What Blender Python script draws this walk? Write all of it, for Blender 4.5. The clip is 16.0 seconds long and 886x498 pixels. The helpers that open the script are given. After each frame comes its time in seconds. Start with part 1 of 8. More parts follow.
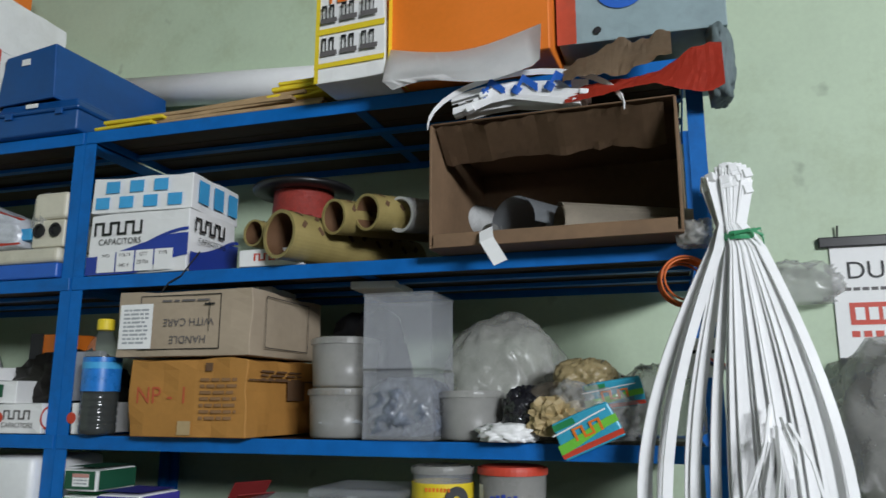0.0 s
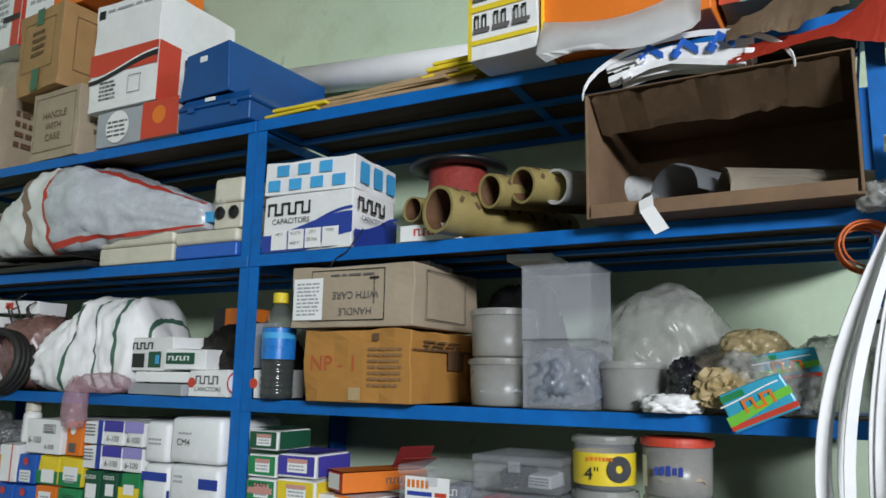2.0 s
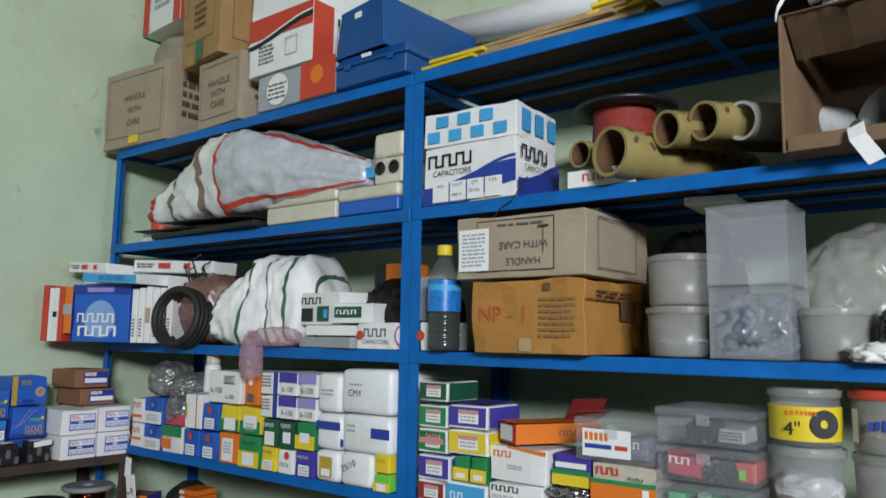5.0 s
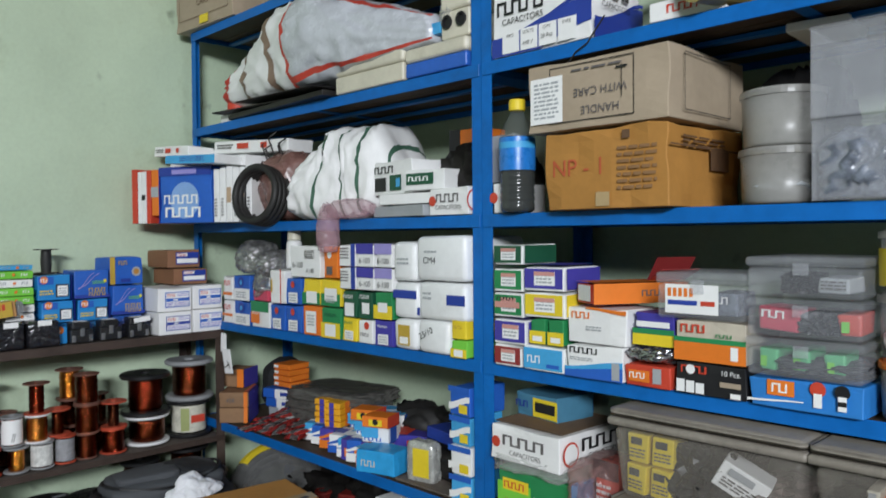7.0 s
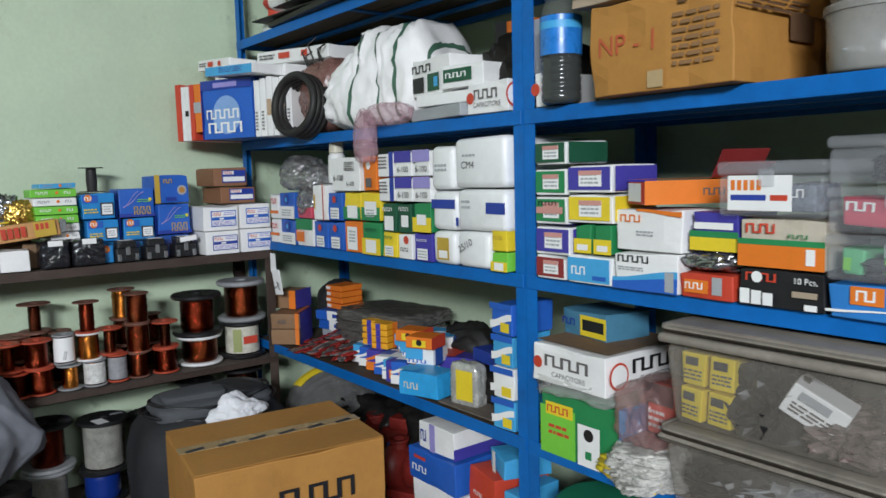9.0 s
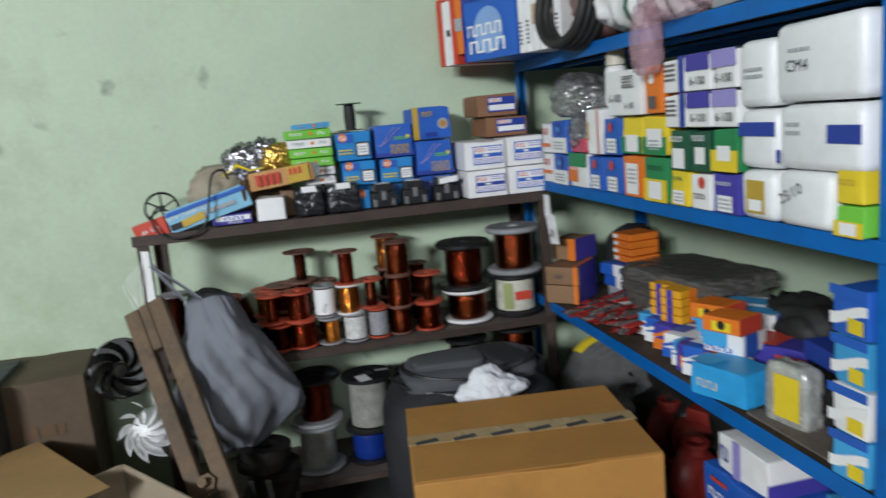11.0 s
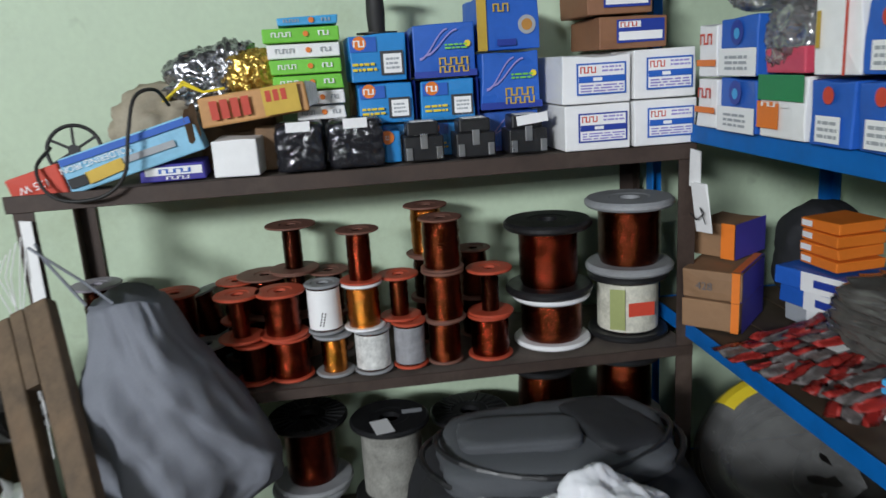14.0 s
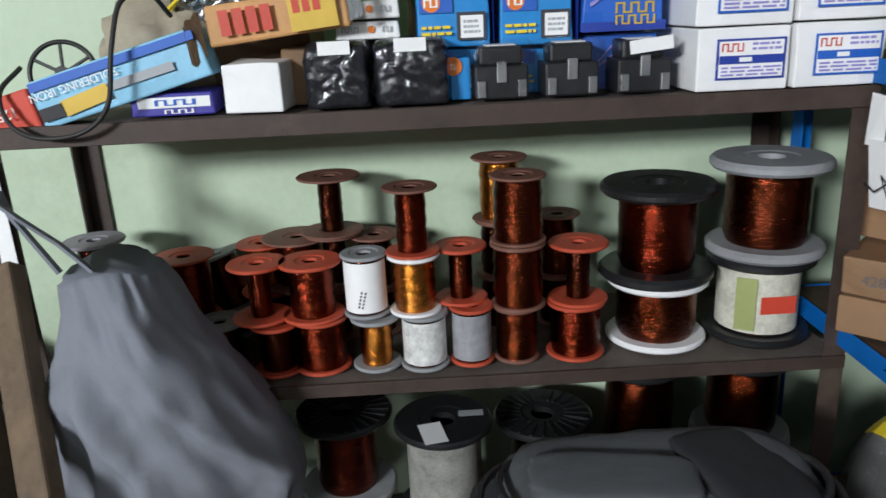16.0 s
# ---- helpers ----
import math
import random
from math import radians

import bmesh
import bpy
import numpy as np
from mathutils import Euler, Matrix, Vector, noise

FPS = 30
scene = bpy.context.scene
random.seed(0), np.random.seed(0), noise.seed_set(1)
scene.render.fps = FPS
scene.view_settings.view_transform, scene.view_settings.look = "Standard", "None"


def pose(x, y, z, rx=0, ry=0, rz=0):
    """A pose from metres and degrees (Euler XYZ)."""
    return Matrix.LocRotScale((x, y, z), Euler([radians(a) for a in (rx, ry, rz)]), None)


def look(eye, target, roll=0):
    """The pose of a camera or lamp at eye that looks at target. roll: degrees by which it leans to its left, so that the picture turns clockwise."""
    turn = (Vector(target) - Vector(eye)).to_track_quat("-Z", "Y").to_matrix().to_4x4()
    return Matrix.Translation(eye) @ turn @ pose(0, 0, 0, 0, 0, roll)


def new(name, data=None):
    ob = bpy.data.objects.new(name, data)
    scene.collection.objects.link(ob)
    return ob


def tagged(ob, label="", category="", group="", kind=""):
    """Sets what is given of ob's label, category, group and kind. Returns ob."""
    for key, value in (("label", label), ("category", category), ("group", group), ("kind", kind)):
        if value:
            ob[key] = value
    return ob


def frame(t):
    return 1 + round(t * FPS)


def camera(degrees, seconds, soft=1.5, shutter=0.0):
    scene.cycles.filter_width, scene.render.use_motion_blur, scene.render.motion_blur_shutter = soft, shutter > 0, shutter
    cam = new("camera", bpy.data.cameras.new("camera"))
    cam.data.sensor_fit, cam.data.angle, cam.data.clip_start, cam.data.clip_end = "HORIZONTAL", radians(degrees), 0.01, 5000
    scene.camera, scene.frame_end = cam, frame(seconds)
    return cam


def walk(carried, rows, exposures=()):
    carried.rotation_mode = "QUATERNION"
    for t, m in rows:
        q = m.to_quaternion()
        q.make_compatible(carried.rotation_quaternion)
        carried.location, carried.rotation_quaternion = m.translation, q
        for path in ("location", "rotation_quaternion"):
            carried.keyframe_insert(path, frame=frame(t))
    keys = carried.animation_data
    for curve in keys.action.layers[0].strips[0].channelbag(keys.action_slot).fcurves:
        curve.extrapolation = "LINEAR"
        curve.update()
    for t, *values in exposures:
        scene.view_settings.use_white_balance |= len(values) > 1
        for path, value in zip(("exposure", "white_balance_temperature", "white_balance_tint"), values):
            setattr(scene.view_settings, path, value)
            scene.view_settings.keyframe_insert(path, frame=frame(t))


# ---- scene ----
cam = camera(61.1, 16.0, shutter=0.5)
PATH = [
    (0, (1.502, -1.569, 1.503), (0.923, 0.303, 1.902), 0.1),
    (0.5, (1.491, -1.574, 1.484), (0.836, 0.272, 1.886), 0.4),
    (1, (1.487, -1.58, 1.48), (0.718, 0.225, 1.869), 0.9),
    (1.5, (1.479, -1.592, 1.482), (0.615, 0.174, 1.851), 1.0),
    (2, (1.477, -1.604, 1.482), (0.55, 0.135, 1.824), 1.0),
    (2.5, (1.468, -1.601, 1.473), (0.492, 0.116, 1.789), 1.0),
    (3, (1.448, -1.609, 1.49), (0.4, 0.068, 1.792), 0.9),
    (3.5, (1.425, -1.617, 1.493), (0.329, 0.025, 1.81), 0.9),
    (4, (1.4, -1.622, 1.486), (0.228, -0.034, 1.81), 1.3),
    (6.5, (1.353, -1.519, 1.388), (0.054, 0.001, 1.415), -0.3),
    (7, (1.35, -1.476, 1.365), (-0.075, -0.074, 1.329), -0.5),
    (7.5, (1.361, -1.431, 1.334), (-0.077, -0.047, 1.217), -0.1),
    (8, (1.364, -1.36, 1.311), (-0.134, -0.045, 1.146), -1.1),
    (10.5, (1.009, -1.009, 1.263), (-0.776, -0.183, 0.903), -2.0),
    (11, (0.887, -0.855, 1.268), (-1.037, -0.44, 0.915), -5.0),
    (11.5, (0.777, -0.686, 1.268), (-1.178, -0.498, 0.892), -5.0),
    (12, (0.687, -0.621, 1.239), (-1.266, -0.524, 0.822), -5.0),
    (12.5, (0.5, -0.616, 1.22), (-1.449, -0.518, 0.783), -5.0),
    (13, (0.294, -0.667, 1.231), (-1.649, -0.499, 0.788), -4.6),
    (13.5, (0.167, -0.691, 1.193), (-1.768, -0.486, 0.728), -4.0),
    (14, (-0.026, -0.675, 1.179), (-1.952, -0.44, 0.693), -3.6),
    (14.5, (-0.193, -0.622, 1.172), (-2.116, -0.406, 0.664), -3.2),
    (15, (-0.292, -0.607, 1.135), (-2.209, -0.448, 0.586), -3.0),
    (15.5, (-0.35, -0.623, 1.129), (-2.257, -0.524, 0.536), -2.9),
    (16, (-0.368, -0.642, 1.128), (-2.269, -0.602, 0.509), -2.7),
]
EXPOSURES = [(0, -0.77), (1.0, -0.69), (2.0, -0.46), (3.0, -0.39), (4.0, -0.48), (6.5, -0.31), (8, -0.22), (10.5, -0.22), (12, -0.33), (13.5, -0.22), (14.5, -0.05), (16, 0.11)]
walk(cam, [(t, look(eye, target, roll)) for t, eye, target, roll in PATH], EXPOSURES)

# ---- light ----
world = bpy.data.worlds.new("world")
scene.world = world
world.use_nodes = True
world.node_tree.nodes["Background"].inputs["Color"].default_value = (0.9, 0.95, 1.0, 1)
world.node_tree.nodes["Background"].inputs["Strength"].default_value = 0.05


def tube_lamp(name, eye, target, watts, long, wide, color):
    data = bpy.data.lights.new(name, "AREA")
    data.shape, data.size, data.size_y, data.energy, data.color = "RECTANGLE", long, wide, watts, color
    ob = new(name, data)
    ob.matrix_world = look(eye, target)
    return ob


tube_lamp("ceiling_tube_light_south", (4.6, -4.40, 2.85), (-0.9, -0.3, 1.2), 435, 1.6, 0.6, (0.95, 1.0, 1.06))
tube_lamp("ceiling_tube_light_east", (6.90, -1.30, 2.90), (-1.7, -0.9, 0.9), 55, 1.2, 0.10, (0.95, 1.0, 1.06))

# ---- materials ----
MATS = {}


def node(nt, kind, **values):
    n = nt.nodes.new(kind)
    for key, v in values.items():
        n.inputs[key.replace("_", " ")].default_value = v
    return n


def mat(name, color, rough=0.55, metal=0.0, var=0.12, grain=90.0, blotch=7.0, bump=0.15, alpha=1.0, coat=0.0, stain=None, stain_amount=0.0, specks=0.0):
    """A worn surface: base colour with fine grain and coarse blotches, fine relief, uneven gloss."""
    if name in MATS:
        return MATS[name]
    m = bpy.data.materials.new(name)
    m.use_nodes = True
    nt = m.node_tree
    link = nt.links.new
    bsdf = nt.nodes["Principled BSDF"]
    coords, info = nt.nodes.new("ShaderNodeTexCoord"), nt.nodes.new("ShaderNodeObjectInfo")
    shift = nt.nodes.new("ShaderNodeVectorMath")
    shift.operation = "MULTIPLY_ADD"
    shift.inputs[1].default_value = (1, 1, 1)
    scale = nt.nodes.new("ShaderNodeMath")
    scale.operation, scale.inputs[1].default_value = "MULTIPLY", 13.0
    link(info.outputs["Random"], scale.inputs[0])
    link(coords.outputs["Object"], shift.inputs[0])
    link(scale.outputs[0], shift.inputs[2])
    fine = node(nt, "ShaderNodeTexNoise", Scale=grain, Detail=4.0, Roughness=0.6)
    coarse = node(nt, "ShaderNodeTexNoise", Scale=blotch, Detail=5.0, Roughness=0.65)
    link(shift.outputs[0], fine.inputs["Vector"])
    link(shift.outputs[0], coarse.inputs["Vector"])
    both = nt.nodes.new("ShaderNodeMath")
    both.operation = "MULTIPLY_ADD"
    both.inputs[1].default_value = 0.4
    link(fine.outputs[0], both.inputs[0])
    link(coarse.outputs[0], both.inputs[2])
    spread = node(nt, "ShaderNodeMapRange")
    for key, v in (("From Min", 0.45), ("From Max", 0.95), ("To Min", 1.0 - var), ("To Max", 1.0 + var)):
        spread.inputs[key].default_value = v
    link(both.outputs[0], spread.inputs["Value"])
    tint = nt.nodes.new("ShaderNodeVectorMath")
    tint.operation = "SCALE"
    tint.inputs[0].default_value = color
    link(spread.outputs[0], tint.inputs["Scale"])
    out = tint.outputs[0]
    if stain:
        spots = node(nt, "ShaderNodeTexNoise", Scale=blotch * 0.45, Detail=9.0, Roughness=0.75)
        link(shift.outputs[0], spots.inputs["Vector"])
        edge = node(nt, "ShaderNodeMapRange")
        for key, v in (("From Min", 0.54), ("From Max", 0.74), ("To Min", 0.0), ("To Max", stain_amount)):
            edge.inputs[key].default_value = v
        link(spots.outputs[0], edge.inputs["Value"])
        mix = nt.nodes.new("ShaderNodeMix")
        mix.data_type = "RGBA"
        link(edge.outputs[0], mix.inputs["Factor"])
        link(out, mix.inputs["A"])
        mix.inputs["B"].default_value = (*stain, 1)
        out = mix.outputs["Result"]
    if specks:
        dots = node(nt, "ShaderNodeTexNoise", Scale=8.0, Detail=3.0, Roughness=0.5)
        link(coords.outputs["Object"], dots.inputs["Vector"])
        near = node(nt, "ShaderNodeMapRange")
        for key, v in (("From Min", 0.67), ("From Max", 0.77), ("To Min", 0.0), ("To Max", specks)):
            near.inputs[key].default_value = v
        link(dots.outputs[0], near.inputs["Value"])
        dirt = nt.nodes.new("ShaderNodeMix")
        dirt.data_type = "RGBA"
        link(near.outputs[0], dirt.inputs["Factor"])
        link(out, dirt.inputs["A"])
        dirt.inputs["B"].default_value = (0.09, 0.10, 0.07, 1)
        out = dirt.outputs["Result"]
    link(out, bsdf.inputs["Base Color"])
    gloss = node(nt, "ShaderNodeMapRange")
    for key, v in (("From Min", 0.3), ("From Max", 0.7), ("To Min", max(0.04, rough - 0.08)), ("To Max", min(1, rough + 0.1))):
        gloss.inputs[key].default_value = v
    link(coarse.outputs[0], gloss.inputs["Value"])
    link(gloss.outputs[0], bsdf.inputs["Roughness"])
    bsdf.inputs["Metallic"].default_value = metal
    bsdf.inputs["Alpha"].default_value = alpha
    bsdf.inputs["Coat Weight"].default_value = coat
    relief = node(nt, "ShaderNodeBump", Strength=bump, Distance=0.002)
    link(both.outputs[0], relief.inputs["Height"])
    link(relief.outputs[0], bsdf.inputs["Normal"])
    MATS[name] = m
    return m


def wire_mat(name, color, metal=1.0, rough=0.10):
    """Enamelled wire wound in fine level turns."""
    if name in MATS:
        return MATS[name]
    m = mat(name, color, rough, metal, 0.3, 260, 90, 0.02)
    nt = m.node_tree
    coords, flat = nt.nodes.new("ShaderNodeTexCoord"), nt.nodes.new("ShaderNodeVectorMath")
    flat.operation = "MULTIPLY"
    flat.inputs[1].default_value = (90, 90, 650)
    nt.links.new(coords.outputs["Object"], flat.inputs[0])
    turns = node(nt, "ShaderNodeTexNoise", Scale=1.0, Detail=2.0, Roughness=0.5)
    relief = node(nt, "ShaderNodeBump", Strength=1.0, Distance=0.0017)
    bsdf = nt.nodes["Principled BSDF"]
    bsdf.inputs["Anisotropic"].default_value = 0.7
    nt.links.remove(bsdf.inputs["Roughness"].links[0])
    bsdf.inputs["Roughness"].default_value = rough
    around = nt.nodes.new("ShaderNodeTangent")
    around.direction_type, around.axis = "RADIAL", "Z"
    nt.links.new(around.outputs[0], bsdf.inputs["Tangent"])
    old = bsdf.inputs["Normal"].links[0].from_socket
    nt.links.new(flat.outputs[0], turns.inputs["Vector"])
    nt.links.new(turns.outputs[0], relief.inputs["Height"])
    nt.links.new(old, relief.inputs["Normal"])
    nt.links.new(relief.outputs[0], bsdf.inputs["Normal"])
    return m


WALL = mat("mint_wall_paint", (0.53, 0.645, 0.47), 0.6, 0, 0.10, 60, 2.2, 0.25, stain=(0.29, 0.33, 0.17), stain_amount=0.6, specks=0.55)
# Closing walls out of view, near black to keep fill light low.
FAR = mat("dark_closing_wall", (0.06, 0.06, 0.055), 0.8, 0, 0.15, 40, 3, 0.3)
# Ceiling out of view, coloured near black so it bounces little light.
CEIL = mat("dark_closing_ceiling", (0.09, 0.093, 0.09), 0.8, 0, 0.06, 50, 2, 0.2)
# Cement darkened well below grey: less bounce, more shade near the ground.
FLOOR = mat("darkened_cement", (0.042, 0.041, 0.038), 0.8, 0, 0.25, 40, 4, 0.4)
BLUE = mat("blue_rack_enamel", (0.002, 0.135, 0.47), 0.5, 0.0, 0.16, 35, 9, 0.22, stain=(0.01, 0.05, 0.14), stain_amount=0.5)
BLUE.node_tree.nodes["Principled BSDF"].inputs["Specular IOR Level"].default_value = 0.3
DECK = mat("dark_plywood_deck", (0.060, 0.038, 0.022), 0.75, 0, 0.35, 30, 6, 0.3, stain=(0.02, 0.013, 0.009), stain_amount=0.6)
IRON = mat("brown_painted_angle_iron", (0.055, 0.036, 0.028), 0.6, 0.1, 0.3, 60, 10, 0.35, stain=(0.12, 0.09, 0.07), stain_amount=0.6)
SHELFWOOD = mat("dusty_dark_board", (0.13, 0.105, 0.088), 0.85, 0, 0.35, 50, 8, 0.3, stain=(0.05, 0.04, 0.033), stain_amount=0.6)
KRAFT = mat("kraft_card", (0.40, 0.235, 0.095), 0.75, 0, 0.12, 60, 6, 0.2, stain=(0.2, 0.12, 0.06), stain_amount=0.35)
KRAFT2 = mat("pale_kraft_card", (0.40, 0.32, 0.23), 0.75, 0, 0.10, 60, 6, 0.2, stain=(0.25, 0.17, 0.1), stain_amount=0.3)
KRAFT3 = mat("orange_kraft_card", (0.45, 0.212, 0.046), 0.7, 0, 0.12, 60, 5, 0.2, stain=(0.25, 0.12, 0.04), stain_amount=0.4)
TOOLCARD = mat("brown_tool_card", (0.29, 0.165, 0.085), 0.75, 0, 0.15, 60, 6, 0.2, stain=(0.16, 0.09, 0.05), stain_amount=0.35)
OLDCARD = mat("old_brown_card", (0.20, 0.122, 0.068), 0.8, 0, 0.2, 50, 6, 0.3, stain=(0.12, 0.08, 0.05), stain_amount=0.4)
WHITE = mat("white_card", (0.86, 0.86, 0.85), 0.55, 0, 0.05, 60, 8, 0.1, stain=(0.5, 0.48, 0.42), stain_amount=0.25)
PAPER = mat("white_paper_label", (0.88, 0.88, 0.87), 0.6, 0, 0.04)
CREAM = mat("cream_plastic", (0.66, 0.62, 0.50), 0.45, 0, 0.1, 50, 10, 0.15, stain=(0.3, 0.26, 0.18), stain_amount=0.5)
RED = mat("red_print", (0.60, 0.06, 0.03), 0.5, 0, 0.1)
ORANGE = mat("orange_print", (0.80, 0.20, 0.02), 0.5, 0, 0.08)
YELLOW = mat("yellow_print", (0.82, 0.62, 0.03), 0.5, 0, 0.08)
GREEN = mat("green_print", (0.02, 0.24, 0.08), 0.5, 0, 0.1)
DKGREEN = mat("dark_green_print", (0.012, 0.09, 0.045), 0.5, 0, 0.1)
LIME = mat("lime_print", (0.19, 0.60, 0.06), 0.5, 0, 0.08)
BLUEP = mat("blue_print", (0.02, 0.12, 0.52), 0.45, 0, 0.12)
ROYAL = mat("royal_blue_print", (0.02, 0.05, 0.33), 0.45, 0, 0.12)
VIOLET = mat("violet_print", (0.06, 0.05, 0.36), 0.5, 0, 0.12)
LILAC = mat("lilac_print", (0.32, 0.28, 0.62), 0.5, 0, 0.1)
CYAN = mat("sky_blue_print", (0.06, 0.38, 0.72), 0.45, 0, 0.1)
BLACK = mat("black_print", (0.012, 0.012, 0.014), 0.5, 0, 0.1)
INK = mat("grey_ink", (0.13, 0.12, 0.12), 0.6, 0, 0.1)
BROWNINK = mat("brown_ink", (0.13, 0.07, 0.035), 0.7, 0, 0.1)
FAINTINK = mat("faded_brown_ink", (0.26, 0.14, 0.06), 0.7, 0, 0.1)
REDINK = mat("red_marker", (0.50, 0.10, 0.04), 0.7, 0, 0.1)
GOLDINK = mat("gold_print", (0.60, 0.40, 0.06), 0.4, 0.2, 0.1)
GREYP = mat("grey_print", (0.38, 0.40, 0.42), 0.55, 0, 0.1)
DKGREY = mat("dark_grey_plastic", (0.045, 0.047, 0.052), 0.45, 0, 0.2, 60, 12, 0.15)
BLKPLASTIC = mat("black_plastic", (0.014, 0.014, 0.015), 0.38, 0, 0.2, 60, 12, 0.12)
GREYPLASTIC = mat("grey_plastic", (0.30, 0.31, 0.32), 0.5, 0, 0.15, 60, 12, 0.15, stain=(0.15, 0.13, 0.12), stain_amount=0.4)
WHITEPLASTIC = mat("white_plastic", (0.88, 0.88, 0.88), 0.35, 0, 0.04, 60, 12, 0.08)
REDFLANGE = mat("orange_red_plastic", (0.50, 0.075, 0.035), 0.5, 0, 0.15, 60, 12, 0.15, stain=(0.25, 0.1, 0.07), stain_amount=0.4)
BRNFLANGE = mat("dusty_brown_plastic", (0.19, 0.085, 0.06), 0.6, 0, 0.2, 60, 12, 0.15)
BLUEENAMEL = mat("blue_tool_case", (0.006, 0.075, 0.27), 0.4, 0, 0.15, 50, 9, 0.15)
TAPE = mat("brown_packing_tape", (0.46, 0.33, 0.17), 0.25, 0, 0.1)
GREENTAPE = mat("green_tape", (0.02, 0.14, 0.07), 0.35, 0, 0.1)
CLEAR = mat("clear_box_plastic", (0.60, 0.62, 0.66), 0.18, 0, 0.06, 60, 10, 0.12, alpha=0.20)
CLOUDY = mat("cloudy_tub_plastic", (0.46, 0.455, 0.43), 0.3, 0, 0.12, 60, 10, 0.12, alpha=0.52)
DUSTYCLEAR = mat("dusty_bin_plastic", (0.38, 0.345, 0.30), 0.4, 0, 0.25, 60, 7, 0.15, alpha=0.30)
DUSTYLID = mat("dusty_bin_lid", (0.29, 0.26, 0.22), 0.5, 0, 0.3, 60, 7, 0.15, alpha=0.88, stain=(0.19, 0.165, 0.135), stain_amount=0.5)
FILM = mat("thin_plastic_bag", (0.60, 0.60, 0.58), 0.16, 0, 0.1, 40, 12, 0.3, alpha=0.36)
THINFILM = mat("very_thin_film", (0.05, 0.05, 0.055), 0.05, 0, 0.1, 90, 40, 1.0, alpha=0.10, coat=1.0)
DARKCARD = mat("dark_stained_card", (0.11, 0.075, 0.048), 0.8, 0, 0.3, 50, 6, 0.3, stain=(0.16, 0.11, 0.07), stain_amount=0.4)
FILMGREY = mat("cloudy_plastic_bag", (0.50, 0.495, 0.46), 0.24, 0, 0.2, 30, 12, 0.3, alpha=0.45)
FILMBROWN = mat("brownish_plastic_bag", (0.20, 0.17, 0.13), 0.16, 0, 0.3, 30, 14, 0.4, alpha=0.5)
FILMPINK = mat("pink_plastic_bag", (0.66, 0.40, 0.46), 0.2, 0, 0.1, 40, 12, 0.3, alpha=0.36)
BLACKFILM = mat("black_shrink_film", (0.014, 0.014, 0.018), 0.12, 0, 0.2, 110, 60, 1.0, coat=0.5)
SACK = mat("woven_white_sack", (0.84, 0.84, 0.83), 0.5, 0, 0.08, 260, 9, 0.35)
SACKRED = mat("red_sack_edge", (0.52, 0.05, 0.03), 0.6, 0, 0.12, 260, 9, 0.35)
SACKBROWN = mat("brown_sack_stripe", (0.25, 0.17, 0.12), 0.6, 0, 0.12, 260, 9, 0.35)
SACKGREEN = mat("green_sack_stripe", (0.05, 0.13, 0.085), 0.6, 0, 0.12, 260, 9, 0.35)
SACKGREY = mat("translucent_grey_sheet", (0.54, 0.56, 0.60), 0.25, 0, 0.15, 60, 14, 0.4)
RUBBER = mat("black_rubber", (0.018, 0.017, 0.016), 0.6, 0, 0.2, 80, 14, 0.2)
DARKMETAL = mat("dull_dark_metal", (0.032, 0.029, 0.027), 0.5, 0.6, 0.3, 60, 14, 0.3)
STEEL = mat("bare_steel", (0.5, 0.5, 0.5), 0.3, 0.9, 0.15, 60, 14, 0.2)
RUST = mat("rusty_brown_iron", (0.14, 0.096, 0.060), 0.75, 0.1, 0.4, 70, 12, 0.6, stain=(0.25, 0.15, 0.085), stain_amount=0.6)
ALU = mat("cast_aluminium", (0.55, 0.56, 0.56), 0.45, 0.5, 0.12, 60, 10, 0.2)
GREYCLOTH = mat("grey_bag_cloth", (0.20, 0.212, 0.245), 0.8, 0, 0.12, 320, 7, 0.35)
DARKCLOTH = mat("charcoal_bag_cloth", (0.019, 0.020, 0.023), 0.75, 0, 0.15, 320, 9, 0.35)
MIDCLOTH = mat("slate_bag_cloth", (0.075, 0.080, 0.088), 0.8, 0, 0.15, 320, 9, 0.35)
CLOTH = mat("dirty_beige_cloth", (0.36, 0.31, 0.23), 0.85, 0, 0.2, 200, 14, 0.5)
FOIL = mat("crumpled_foil", (0.40, 0.40, 0.42), 0.24, 0.95, 0.5, 60, 40, 0.5)
FOILGOLD = mat("gold_foil", (0.55, 0.36, 0.08), 0.25, 0.8, 0.2, 60, 40, 0.5)
TUBECARD = mat("printed_card_tube", (0.33, 0.26, 0.095), 0.5, 0, 0.15, 60, 20, 0.1)
TUBEIN = mat("card_tube_inside", (0.15, 0.075, 0.035), 0.7, 0, 0.15)
STICK = mat("dry_wood_stick", (0.45, 0.30, 0.16), 0.6, 0, 0.2, 60, 20, 0.2)
REDWIRE = wire_mat("red_twisted_wire", (0.30, 0.03, 0.02), 0.0, 0.5)
COPPER = wire_mat("dark_copper_wire", (0.12, 0.026, 0.011))
COPPERRED = wire_mat("red_copper_wire", (0.14, 0.022, 0.010))
COPPERGOLD = wire_mat("golden_copper_wire", (0.50, 0.17, 0.03))
COPPERDK = wire_mat("deep_brown_copper_wire", (0.06, 0.015, 0.008))
SILVERWRAP = mat("grey_film_wrap", (0.42, 0.42, 0.44), 0.2, 0.3, 0.2, 60, 30, 0.5)


# ---- builders ----
def mesh_of(name, bm, *materials, smooth=False):
    me = bpy.data.meshes.new(name)
    bm.to_mesh(me)
    bm.free()
    for m in materials:
        me.materials.append(m)
    if smooth:
        me.shade_smooth()
    return me


